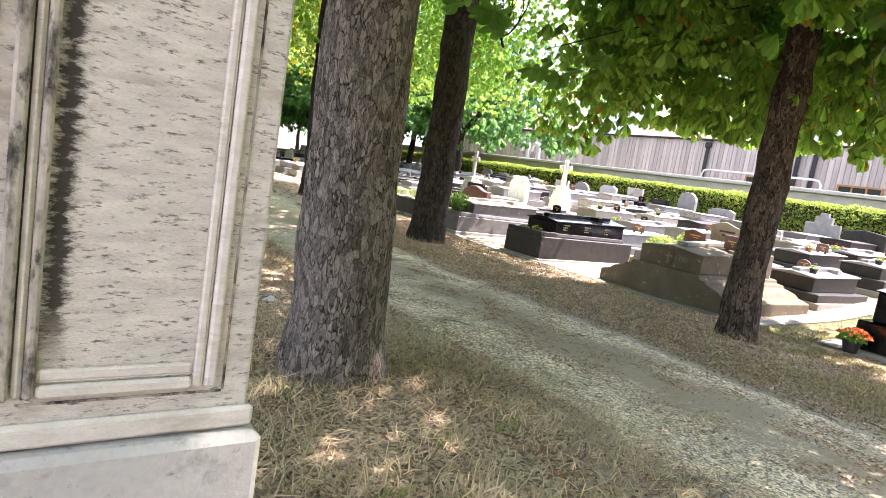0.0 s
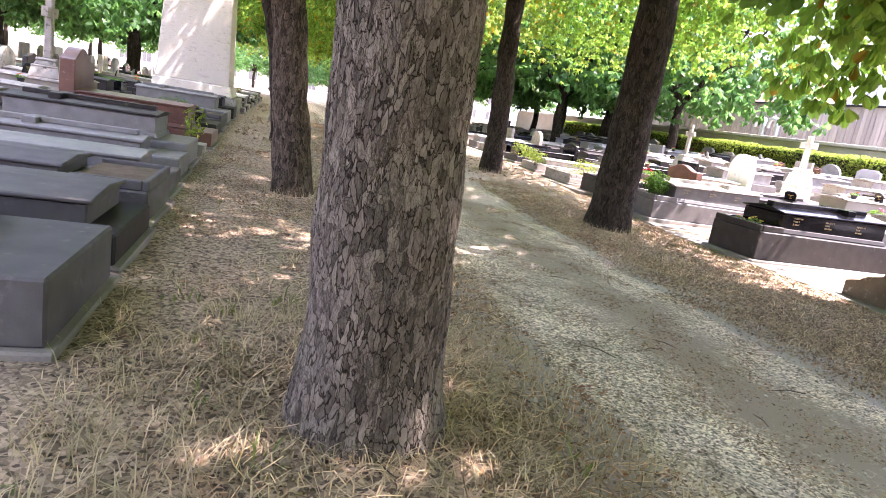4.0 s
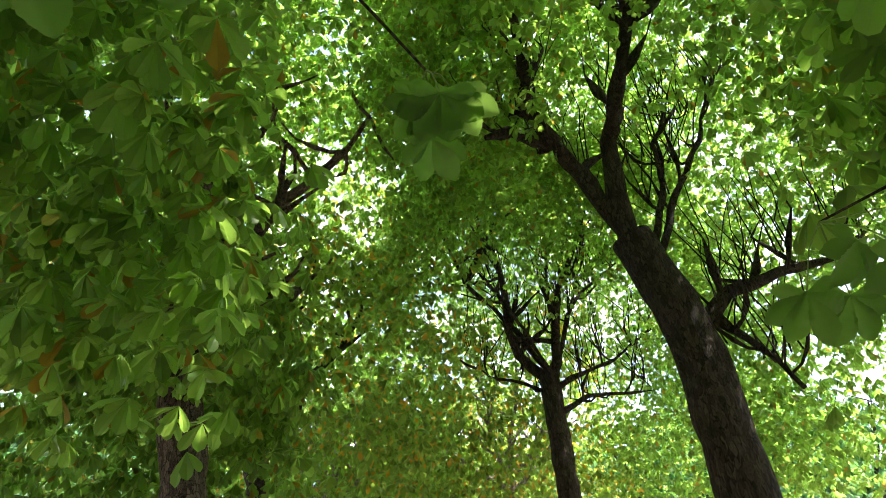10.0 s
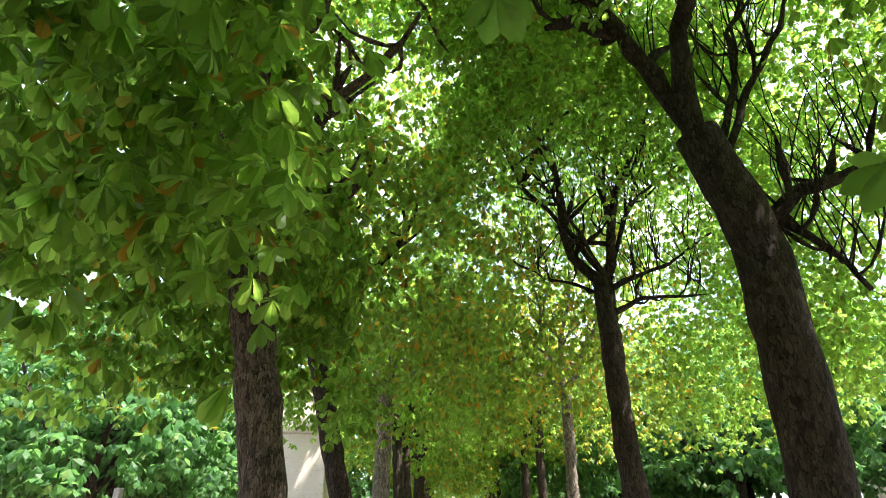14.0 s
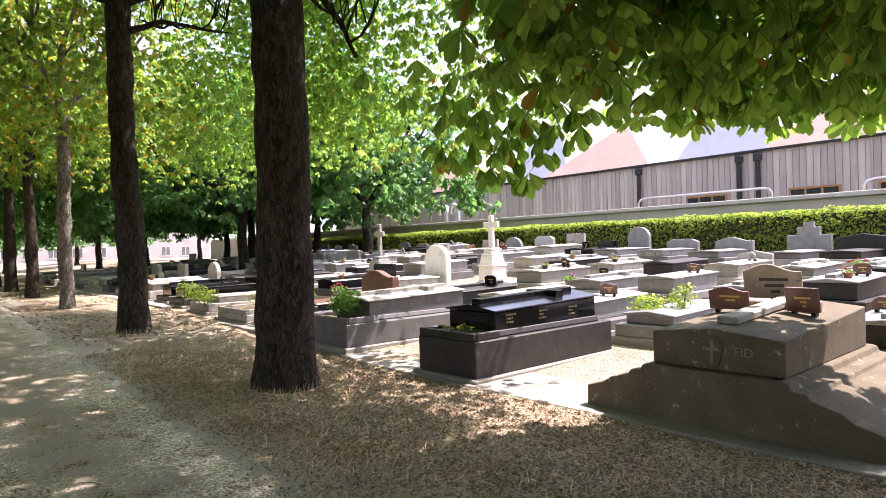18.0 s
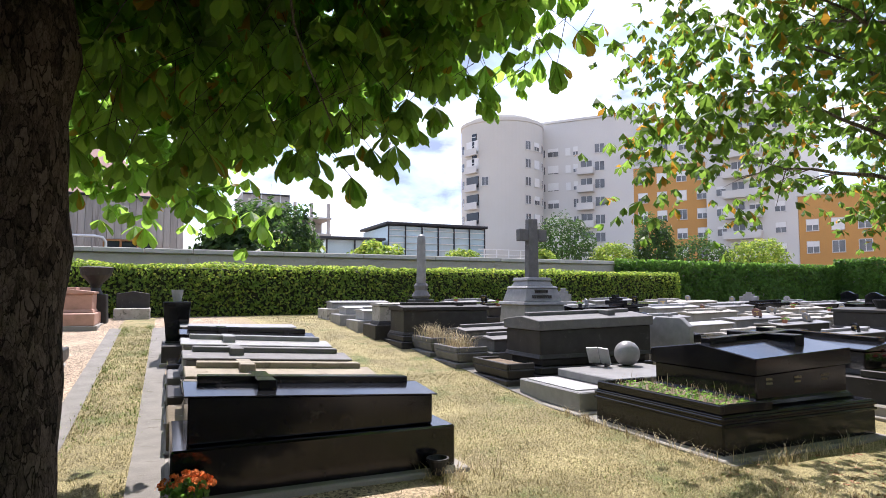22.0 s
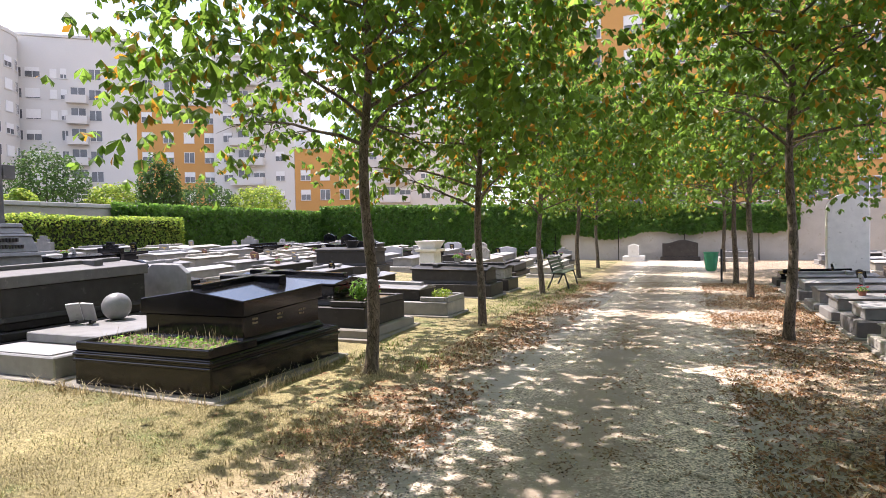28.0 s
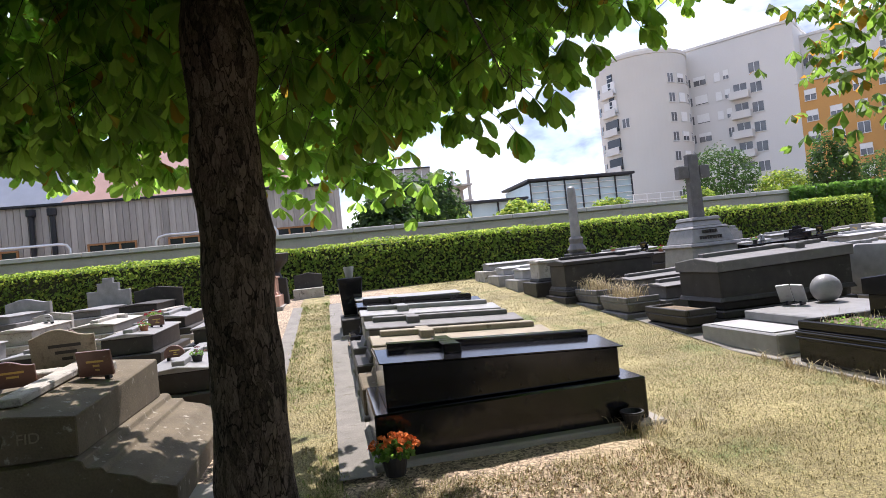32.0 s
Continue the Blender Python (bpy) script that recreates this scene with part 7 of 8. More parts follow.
def plant(x, y, z, r, h, n, mat, label, seed, size=0.07, cat="plant"):
    rng = np.random.default_rng(seed)
    ob = thing("plant", pose(x, y, z), label, cat, "plants on the graves")
    raw("stems", *merge([tube([(0, 0, -0.02), (r * 0.5 * math.cos(k * 2.1), r * 0.5 * math.sin(k * 2.1), h * 0.7)], [0.008, 0.004], 5) for k in range(5)]), M_TWIG, ob)
    d = rng.normal(0, 1, (n, 3))
    d /= np.linalg.norm(d, axis=1)[:, None]
    p = d * (r, r, h * 0.5) * rng.uniform(0.4, 1, (n, 1)) + (0, 0, h * 0.58)
    raw("leaves", *simple_leaves(p, d + (0, 0, 0.5), size, rng), mat, ob)
    return ob


def blades(points, heights, rng, width=0.004, lean=0.5, per=1):
    """Bent grass blades: two quads' worth of triangles each."""
    n = len(points)
    a = rng.uniform(0, 2 * np.pi, n)
    side = np.stack([-np.sin(a), np.cos(a), np.zeros(n)], 1) * width
    out = np.stack([np.cos(a), np.sin(a), np.zeros(n)], 1)
    l = rng.uniform(0.15, 1, n)[:, None] * lean * heights[:, None]
    up = np.array((0, 0, 1.0))
    mid = points + out * l * 0.35 + up * heights[:, None] * 0.6
    tip = points + out * l + up * heights[:, None] * rng.uniform(0.75, 1, n)[:, None]
    v = np.stack([points - side, points + side, mid + side * 0.7, mid - side * 0.7, tip], 1).reshape(-1, 3)
    f = np.array([(0, 1, 2), (0, 2, 3), (3, 2, 4)])[None] + (np.arange(n) * 5)[:, None, None]
    return v, f.reshape(-1, 3)


def scatter(rng, n, x0, x1, y0, y1, mask=None, clump=0.0):
    pts = np.stack([rng.uniform(x0, x1, n), rng.uniform(y0, y1, n), np.zeros(n)], 1)
    keep = np.ones(n, bool)
    if mask:
        keep = np.array([mask(p[0], p[1]) > rng.uniform() for p in pts])
    pts = pts[keep]
    pts[:, 2] = [height(p[0], p[1]) + relief(p[0], p[1]) for p in pts]
    return pts


def tuft_field(name, rng, spots, per, tall, mat, label, spread=0.07, width=0.003, lean=1.5):
    c = np.repeat(spots, per, 0)
    c[:, :2] += rng.normal(0, spread, (len(c), 2))
    hgt = tall * rng.uniform(0.35, 1.1, len(c))
    return tagged(raw(name, *blades(c, hgt, rng, width, lean), mat), label, "grass", kind="stuff")


s_rng = np.random.default_rng(404)


def patchy(x, y, s=0.9, o=0.0):
    return 0.5 + 1.3 * noise.noise((x * s + o, y * s, 1.7))


def verge(x, y):
    k = patchy(x, y)
    edge = 1.0 if (x < 2.5 or x > 5.5) else 0.35
    near_trunk = math.exp(-((x - 1.64) ** 2 + (y - 3.42) ** 2) / 0.35)
    return k * edge * 0.8 + near_trunk


def free_ground(x, y):
    """Soil not covered by graves or the monument."""
    return not (x < 0.42 and y > 3.2) and not (x < 0.36 and 0.6 < y < 1.65)


left_spots = scatter(s_rng, 900, 0.4, 2.95, 0.9, 15, lambda x, y: verge(x, y) * free_ground(x, y) * (1.4 if y < 5 else 0.55))
right_spots = scatter(s_rng, 800, 5.15, 7.65, -1, 15, lambda x, y: verge(x, y) * 0.45)
tuft_field("dry_grass", s_rng, left_spots, 9, 0.085, M_DRYG, "tufts of dry straw-coloured grass at the path's edge")
tuft_field("dry_grass", s_rng, right_spots, 9, 0.07, M_DRYG, "short dry grass between the trees and the graves")
start = scatter(s_rng, 900, 0.5, 3.1, 0.6, 4.6, lambda x, y: patchy(x, y, 1.6, 3) * 1.1)
tuft_field("dry_grass", s_rng, start, 13, 0.10, M_DRYG, "thick dry grass round the foot of the chestnut", 0.075, 0.003, 2.2)
green = scatter(s_rng, 60, 0.5, 2.6, 0.8, 5, lambda x, y: patchy(x, y, 1.2, 9) * 0.8)
tuft_field("grass", s_rng, green, 14, 0.09, M_GREENG, "small green weeds in the dry grass", 0.05, 0.006)
side = scatter(s_rng, 2600, 5.5, 6.9, -16, -1.2, lambda x, y: patchy(x, y, 0.7, 5) * (0.9 if x > 6 else 0.4))
tuft_field("dry_grass", s_rng, side, 8, 0.07, M_DRYG, "dry grass under the young trees")
sideg = scatter(s_rng, 1100, 6.0, 7.4, -16, -3.5, lambda x, y: patchy(x, y, 0.5, 2) * 0.9)
tuft_field("grass", s_rng, sideg, 9, 0.08, M_GREENG, "green grass under the young trees", 0.07, 0.005)
sidel = scatter(s_rng, 1500, 1.0, 3.0, -16, -1.2, lambda x, y: patchy(x, y, 0.7, 8) * 0.8)
tuft_field("dry_grass", s_rng, sidel, 8, 0.07, M_DRYG, "dry grass beside the side path")


def lawn_free(x, y):
    if x > 8.15 and y > 0.5:
        return 0.0
    return 1.0


lawn = scatter(s_rng, 9500, 6.6, 12.5, -1.65, 0.9, lambda x, y: lawn_free(x, y) * min(1, 1.25 - (x - 6.6) * 0.1))
tuft_field("dry_grass", s_rng, lawn, 9, 0.042, M_LAWNG, "cropped dry lawn", 0.06, 0.0028, 1.5)
lawn2 = scatter(s_rng, 5000, 12.0, 22.6, -1.5, 0.6)
tuft_field("dry_grass", s_rng, lawn2, 4, 0.045, M_LAWNG, "cropped dry lawn", 0.06, 0.004, 1.6)
lawng = scatter(s_rng, 3000, 6.6, 14, -1.65, 0.9, lambda x, y: lawn_free(x, y) * max(0, patchy(x, y, 0.8, 4) - 0.15))
tuft_field("grass", s_rng, lawng, 8, 0.045, M_GREENG, "green patches in the dry lawn", 0.06, 0.0025)
weeds = scatter(s_rng, 160, 7.9, 8.3, 0.3, 3.1, None)
weeds = np.concatenate([weeds[weeds[:, 1] < 1.0], scatter(s_rng, 60, 7.2, 7.4, -3.9, -1.7), scatter(s_rng, 60, 7.4, 9.8, -1.58, -1.46)])
tuft_field("weeds", s_rng, weeds, 6, 0.17, M_DRYG, "tall dry weeds along the tombs", 0.03, 0.003)
walk_g = scatter(s_rng, 5200, 7.7, 19, 3.2, 3.82, lambda x, y: 0.55 + 0.4 * patchy(x, y, 1.1, 6) + (0.3 if abs(y - 3.5) > 0.18 else -0.15))
tuft_field("dry_grass", s_rng, walk_g, 6, 0.045, M_LAWNG, "dry grass on the narrow walk", 0.04, 0.0025)
walk_gg = scatter(s_rng, 1500, 7.7, 19, 3.2, 3.82, lambda x, y: max(0, patchy(x, y, 0.9, 2) - 0.2) * (1.2 if abs(y - 3.5) > 0.18 else 0.3))
tuft_field("grass", s_rng, walk_gg, 6, 0.07, M_GREENG, "green grass on the narrow walk", 0.04, 0.004)


edge_g = scatter(s_rng, 7000, 5.3, 7.75, -1.9, 3.1, lambda x, y: (0.25 + patchy(x, y, 0.9, 12)) * min(1.0, 0.3 + 0.6 * (x - 5.3) / 1.5))
tuft_field("dry_grass", s_rng, edge_g, 8, 0.045, M_LAWNG, "cropped dry grass at the path's corner", 0.06, 0.0025, 1.8)


def litter_field(name, rng, pts, size, mat, label, lift=0.008):
    nor = np.tile((0, 0, 1.0), (len(pts), 1)) + rng.normal(0, 0.5, (len(pts), 3))
    p = pts + (0, 0, lift)
    return tagged(raw(name, *simple_leaves(p, nor, size, rng, 0.5), mat), label, "leaf litter", kind="stuff")


def litter_mask(x, y):
    on_road = 2.9 < x < 5.15
    middle = math.exp(-((x - 4.1) / 0.35) ** 2)
    k = patchy(x, y, 1.3, 11)
    return k * ((0.34 + 0.5 * middle) if on_road else 1.0) * free_ground(x, y)


lit = scatter(s_rng, 95000, 0.4, 7.75, -1.5, 13, litter_mask)
litter_field("leaf_litter", s_rng, lit, 0.028, M_LITTER, "brown crumbled leaf litter under the trees")
lit2 = scatter(s_rng, 30000, 5.1, 7.72, 1.0, 12, lambda x, y: 1.0 if y > 3.3 or x < 6.2 else 0.12)
litter_field("leaf_litter", s_rng, lit2, 0.035, M_STRAW, "brown leaf litter along the graves")
lit3 = scatter(s_rng, 70000, 1.2, 6.9, -16, -1.0, lambda x, y: patchy(x, y, 1.0, 15) * (0.12 + 0.7 * math.exp(-((x - 4.1) / 0.4) ** 2) if 3.1 < x < 5.2 else 1.15))
litter_field("leaf_litter", s_rng, lit3, 0.042, M_BROWNL, "brown fallen leaves on the side path")
lit4 = scatter(s_rng, 9000, 0.4, 7.7, 13, 34, lambda x, y: patchy(x, y, 0.8, 15) * (0.15 if 3.0 < x < 5.0 else 1.0))
litter_field("leaf_litter", s_rng, lit4, 0.07, M_LITTER, "brown fallen leaves along the avenue")
rust = scatter(s_rng, 1100, 0.4, 7.7, -12, 16, lambda x, y: max(0, patchy(x, y, 0.6, 21) - 0.25) * (0.4 if 3.0 < x < 5.1 else 1) * free_ground(x, y))
rust = np.concatenate([rust, scatter(s_rng, 700, 2.0, 3.1, 3.5, 16, lambda x, y: max(0, patchy(x, y, 0.9, 29) - 0.1)), scatter(s_rng, 2600, 5.0, 7.3, -16, -1.2, lambda x, y: patchy(x, y, 0.9, 23)), scatter(s_rng, 1500, 1.4, 3.3, -14, -1.5, lambda x, y: patchy(x, y, 0.9, 27))])
rv, rf = palmate(rust + (0, 0, 0.012), 0.06, s_rng, 4, False, (-0.1, 0.25), 0.15)
tagged(raw("fallen_leaves", rv, rf, M_RUST), "rust-coloured fallen chestnut leaves", "leaf litter", kind="stuff")

bits = scatter(s_rng, 80000, 2.7, 5.6, -2.0, 10, lambda x, y: (0.25 + 0.75 * math.exp(-((x - 4.15) / 0.55) ** 2)) * max(0.0, patchy(x, y, 2.6, 41) - 0.3) * 2.2)
litter_field("leaf_litter", s_rng, bits, 0.027, M_LITTER, "dark crumbs of leaf litter on the gravel", 0.011)
band = np.concatenate([scatter(s_rng, 30000, 2.0, 3.2, 1.5, 22, lambda x, y: math.exp(-((x - 2.65) / 0.35) ** 2) * patchy(x, y, 0.8, 51) * 1.2), scatter(s_rng, 18000, 4.9, 6.2, 1.0, 22, lambda x, y: math.exp(-((x - 5.5) / 0.35) ** 2) * patchy(x, y, 0.8, 57))])
litter_field("leaf_litter", s_rng, band, 0.03, M_BROWNL, "rusty crumbled leaves along the path's edges", 0.010)
feet = np.concatenate([np.stack([x + (r + 0.06) * np.cos(w), y + (r + 0.06) * np.sin(w), np.full(26, height(x, y) + relief(x, y))], 1) for x, y, r in ((6.36, 9.5, 0.36), (1.52, 9.17, 0.27), (6.95, 3.66, 0.22), (6.18, 14.75, 0.26), (1.34, 14.43, 0.22), (6.68, -3.31, 0.1), (6.58, -6.98, 0.1)) for w in (np.linspace(0, 6.28, 26),)])
tuft_field("dry_grass", s_rng, feet, 12, 0.11, M_DRYG, "dry grass round the feet of the trees", 0.05, 0.0025, 1.4)


def lying_straw(rng, pts, length, width, label):
    """Loose dry stalks lying criss-cross, each a bent narrow blade."""
    n = len(pts)
    a = rng.uniform(0, 6.283, n)
    along = np.stack([np.cos(a), np.sin(a), np.zeros(n)], 1)
    across = np.stack([-np.sin(a), np.cos(a), np.zeros(n)], 1)
    size = length * rng.uniform(0.45, 1.5, (n, 1))
    bow = rng.uniform(-0.22, 0.22, (n, 1)) * size
    half_w = width * rng.uniform(0.5, 1.2, (n, 1)) / 2
    rise = rng.uniform(0.006, 0.045, (n, 1)) * (0, 0, 1.0)
    tip = rng.uniform(0.0, 0.05, (n, 1)) * (0, 0, 1.0)
    base = pts + (0, 0, 0.006)
    rows = [base - along * size / 2, base + across * bow + rise, base + along * size / 2 + tip]
    vs = np.stack([q for r in rows for q in (r - across * half_w, r + across * half_w + (0, 0, 0.0015))], 1)
    quads = np.array([(0, 1, 3, 2), (2, 3, 5, 4)])[None] + (np.arange(n) * 6)[:, None, None]
    return tagged(raw("straw", vs.reshape(-1, 3), quads.reshape(-1, 4), M_STALK), label, "straw", kind="stuff")


straw_w = scatter(s_rng, 21000, 1.9, 3.25, 1.2, 13, lambda x, y: math.exp(-((x - 2.62 - 0.18 * math.sin(y * 1.3)) / 0.33) ** 2) * min(1.0, 0.25 + patchy(x, y, 1.1, 61)))
straw_e = scatter(s_rng, 17000, 5.05, 7.4, 1.5, 13, lambda x, y: (0.35 + 0.65 * math.exp(-((x - 5.75) / 0.5) ** 2)) * patchy(x, y, 1.0, 67))
straw_n = scatter(s_rng, 9000, 0.5, 2.6, 0.9, 5.2, lambda x, y: patchy(x, y, 1.3, 71) * free_ground(x, y))
lying_straw(s_rng, straw_w, 0.10, 0.0055, "loose dry stalks along the path's edge")
lying_straw(s_rng, straw_e, 0.09, 0.0055, "loose dry stalks between the trees and the path")
lying_straw(s_rng, straw_n, 0.10, 0.005, "loose dry stalks on the bare soil")
# loose gravel
peb = scatter(s_rng, 42000, 2.6, 5.5, -2.5, 9.5, lambda x, y: 0.35 + 0.9 * patchy(x, y, 1.6, 31))
n = len(peb)
s = s_rng.uniform(0.004, 0.011, (n, 1)) * (1 + 0.9 * (s_rng.uniform(0, 1, (n, 1)) > 0.95))
octa = np.array([(1, 0, 0), (0, 1, 0), (-1, 0, 0), (0, -1, 0), (0, 0, 0.75)])
pv = (octa[None] * s[:, None, :] * s_rng.uniform(0.6, 1.3, (n, 5, 1))) + (peb + (0, 0, 0.007))[:, None, :]
pf = np.array([(0, 1, 4), (1, 2, 4), (2, 3, 4), (3, 0, 4)])[None] + (np.arange(n) * 5)[:, None, None]
tagged(raw("gravel", pv.reshape(-1, 3), pf.reshape(-1, 3), M_PEBBLE), "loose pale gravel on the path", "gravel", kind="stuff")
tw = []
for k in range(70):
    x, y = s_rng.uniform(0.6, 7.4), s_rng.uniform(-1, 10)
    if not free_ground(x, y):
        continue
    a, l = s_rng.uniform(0, 3.14), s_rng.uniform(0.06, 0.3)
    z = height(x, y) + relief(x, y) + 0.012
    tw.append(tube([(x, y, z), (x + l * 0.5 * math.cos(a), y + l * 0.5 * math.sin(a), z + 0.006), (x + l * math.cos(a + 0.2), y + l * math.sin(a + 0.2), z + 0.002)], [0.004, 0.0035, 0.002], 5))
tagged(raw("twigs", *merge(tw), M_TWIG), "dry twigs on the ground", "twig", kind="stuff")
pap = thing("paper_scrap", pose(1.88, 5.03, height(1.88, 5.03) + relief(1.88, 5.03) + 0.004), "crumpled white paper scrap on the ground", "paper")
pv = [(0.075 * math.cos(a) * (0.7 + 0.5 * math.sin(3 * a)), 0.055 * math.sin(a) * (0.8 + 0.3 * math.cos(5 * a)), 0.0) for a in np.linspace(0, 2 * math.pi, 12)[:-1]] + [(0.005, 0, 0.045)]
raw("sheet", pv, [(i, (i + 1) % 11, 11) for i in range(11)], M_PAPER, pap)

# ---- flowers and plants on the graves ----
pot_of_flowers(7.98, 2.8, 0.035, 0.17, M_FL_OR, "orange chrysanthemums in a black pot", 1, n=420)
bowl = thing("pot", pose(8.14, 0.86, 0.034), "empty black metal basket pot", "pot")
part("bowl", lathe(((0.05, 0), (0.085, 0.12), (0.095, 0.125), (0.095, 0.14), (0.08, 0.14), (0.045, 0.03)), 16), M_POT, bowl)
pot_of_flowers(8.08, 8.32, 0.49, 0.1, M_FL_YEL, "yellow flowers in the black planter", 3, n=120, pot_h=0.06)
pot_of_flowers(8.06, 8.6, 0.49, 0.08, M_FL_PINK, "faded flowers in the black planter", 4, n=100, pot_h=0.05)
plant(8.12, 10.95, 0.44, 0.26, 0.5, 420, M_IVY, "leafy green bush in the planter", 5, 0.075)
plant(11.3, 7.85, height(11.3, 7.85) + 0.3, 0.35, 0.32, 300, M_LEAF_H, "yellow-green plant on a grave", 6, 0.06)
plant(11.6, 7.5, height(11.6, 7.5) + 0.3, 0.2, 0.5, 130, M_LEAF_H, "yellow-green plant on a grave", 7, 0.07)
for k, (x, y, dz, lab, m) in enumerate(((12.6, 12.2, 0.3, "wreath of dusty pink flowers", M_FL_PINK), (13.6, 11.0, 0.3, "wreath of dusty pink flowers", M_FL_PINK), (14.6, 12.3, 0.3, "faded flowers on a grave", M_FL_PINK), (9.3, 13.1, 0.5, "red flowers on a dark grave", M_FL_RED), (16.5, 6.6, 0.35, "red and white flowers in a terracotta pot", M_FL_RED), (14.2, 0.45, 0.02, "withered flowers in a pale pot", M_FL_PINK), (8.05, -5.9, 0.52, "red flowers in the black planter", M_FL_RED), (9.1, -12.7, 0.75, "small flowers on a grave", M_FL_PINK))):
    pot_of_flowers(x, y, height(x, y) + dz, 0.17, m, lab, 20 + k, M_TERRA if k == 4 else M_STONE, 150, pot_h=0.1)
blossom = (("small pot of red flowers on a grave", M_FL_RED), ("small pot of yellow flowers on a grave", M_FL_YEL), ("withered pink flowers in a pot", M_FL_PINK), ("small pot of orange flowers on a grave", M_FL_OR))
for k, (x, y, z, c) in enumerate(POTS):
    pot_of_flowers(x, y, z, 0.11, blossom[c][1], blossom[c][0], 200 + k, M_TERRA if k % 3 else M_POT, 90, pot_h=0.1)
plant(8.02, -5.5, 0.5, 0.2, 0.36, 260, M_IVY, "leafy plant in the black planter", 40, 0.07)
plant(7.7, -8.0, 0.3, 0.22, 0.2, 260, M_LEAF_H, "low green plant in the planter", 41, 0.045)
for k, x in enumerate((13.0, 13.45, 14.1, 14.5)):
    c = np.tile((x, -1.8, height(x, -1.8) + 0.28), (130, 1)) + s_rng.normal(0, 1, (130, 3)) * (0.13, 0.12, 0.0)
    tuft = thing("ornamental_grass", pose(0, 0, 0), "fountain of dry grass in a stone planter", "plant", "plants on the graves")
    raw("blades", *blades(c, s_rng.uniform(0.15, 0.36, 130), s_rng, 0.004, 1.1), M_DRYG, tuft)
c = np.stack([s_rng.uniform(7.62, 9.2, 420), s_rng.uniform(-2.36, -1.84, 420), np.full(420, 0.45 + 0.0)], 1)
bed = thing("planting", pose(0, 0, 0), "sparse green plants and dry stalks in the tomb's front bed", "plant", "plants on the graves")
raw("leaves", *simple_leaves(c + s_rng.uniform(0, 0.05, (420, 3)), np.tile((0, 0, 1.0), (420, 1)), 0.05, s_rng), M_IVY, bed)
raw("stalks", *blades(c[:140], s_rng.uniform(0.06, 0.2, 140), s_rng, 0.003, 0.6), M_DRYG, bed)
for k, (x, y, w) in enumerate(((8.6, 14.7, 0.45), (9.3, 14.6, 0.45), (8.0, 16.9, 0.3), (7.95, 16.2, 0.3), (-0.8, 14.5, 0.4), (8.2, 18.0, 0.35))):
    plant(x, y, height(x, y) + 0.18, w, 0.4, 220, M_LEAF_H if k != 4 else M_IVY, "pale green shrub on a grave", 60 + k, 0.06)
pl = plant(0.0, 11.35, height(0, 11.35) + 0.16, 0.22, 0.55, 120, M_LEAF_H, "thin yellow-green plant in a square pot", 70, 0.07)
sq = thing("planter", pose(0.0, 11.35, height(0, 11.35)), "square pale stone pot beside the tomb", "pot")
part("pot", box(-0.16, 0.16, -0.16, 0.16, -0.1, 0.17, 0.01, -0.04), M_STONE, sq)
vase = thing("vase", pose(14.75, 2.78, height(14.7, 2.7)), "tall black stone vase on a plinth", "vase")
part("plinth", box(-0.17, 0.17, -0.17, 0.17, -0.2, 0.32, 0.01), M_DARK, vase)
part("body", box(-0.16, 0.16, -0.16, 0.16, 0.322, 0.98, 0.012, -0.06), M_BLACK, vase)
part("inner_pot", lathe(((0.06, 0.98), (0.09, 1.12), (0.095, 1.18)), 12), M_LIGHT, vase)
urn = thing("urn", pose(20.3, 4.5, height(20, 4.5)), "dark stone urn on a pedestal", "urn")
part("pedestal", box(-0.28, 0.28, -0.28, 0.28, -0.1, 0.7, 0.02, 0.03), M_DARK, urn)
part("cup", lathe(((0.16, 0.7), (0.1, 0.85), (0.14, 0.95), (0.33, 1.15), (0.36, 1.3), (0.38, 1.34), (0.3, 1.36)), 18), M_DARK, urn)
bowl2 = thing("bowl", pose(13.0, -13.8, height(13.05, -13.8) + 0.89), "dark planted bowl on a tomb", "pot")
part("cup", lathe(((0.14, 0), (0.2, 0.12), (0.24, 0.2), (0.2, 0.2)), 14), M_DARK, bowl2)

# ---- bench and bin on the side path ----
bench = thing("bench", pose(6.55, -14.1, 0, 0, 0, 0), "dark green slatted park bench with iron legs", "bench")
for yy in (-0.7, 0.7):
    v, f = tube([(-0.32, yy, 0.0), (-0.26, yy, 0.22), (-0.2, yy, 0.41), (0.1, yy, 0.41), (0.24, yy, 0.84)], [0.024] * 5, 6)
    raw("leg", v, f, M_DKMETAL, bench)
    v, f = tube([(0.26, yy, 0.0), (0.16, yy, 0.2), (0.08, yy, 0.41)], [0.022] * 3, 6)
    raw("leg", v, f, M_DKMETAL, bench)
for k in range(5):
    part("slat", box(-0.22 + k * 0.075, -0.16 + k * 0.075, -0.85, 0.85, 0.435, 0.46, 0.005), M_BENCH, bench)
for k in range(4):
    ob = part("slat", box(0.085 + k * 0.032, 0.11 + k * 0.032, -0.85, 0.85, 0.50 + k * 0.09, 0.565 + k * 0.09, 0.005), M_BENCH, bench)
binn = thing("litter_bin", pose(2.4, -16.6, 0), "green litter bag on a post", "bin")
part("post", lathe(((0.03, 0), (0.03, 0.95)), 8), M_DKMETAL, binn)
v, f = tube([(0.28 + 0.2 * math.cos(a), 0.2 * math.sin(a), 0.85) for a in np.linspace(0, 2 * math.pi, 17)], [0.014] * 17, 6)
raw("ring", v, f, M_GREENP, binn)
part("bag", moved(lathe(((0.1, 0.3), (0.15, 0.36), (0.18, 0.6), (0.2, 0.84)), 14), Matrix.Translation((0.28, 0, 0))), M_GREENP, binn)

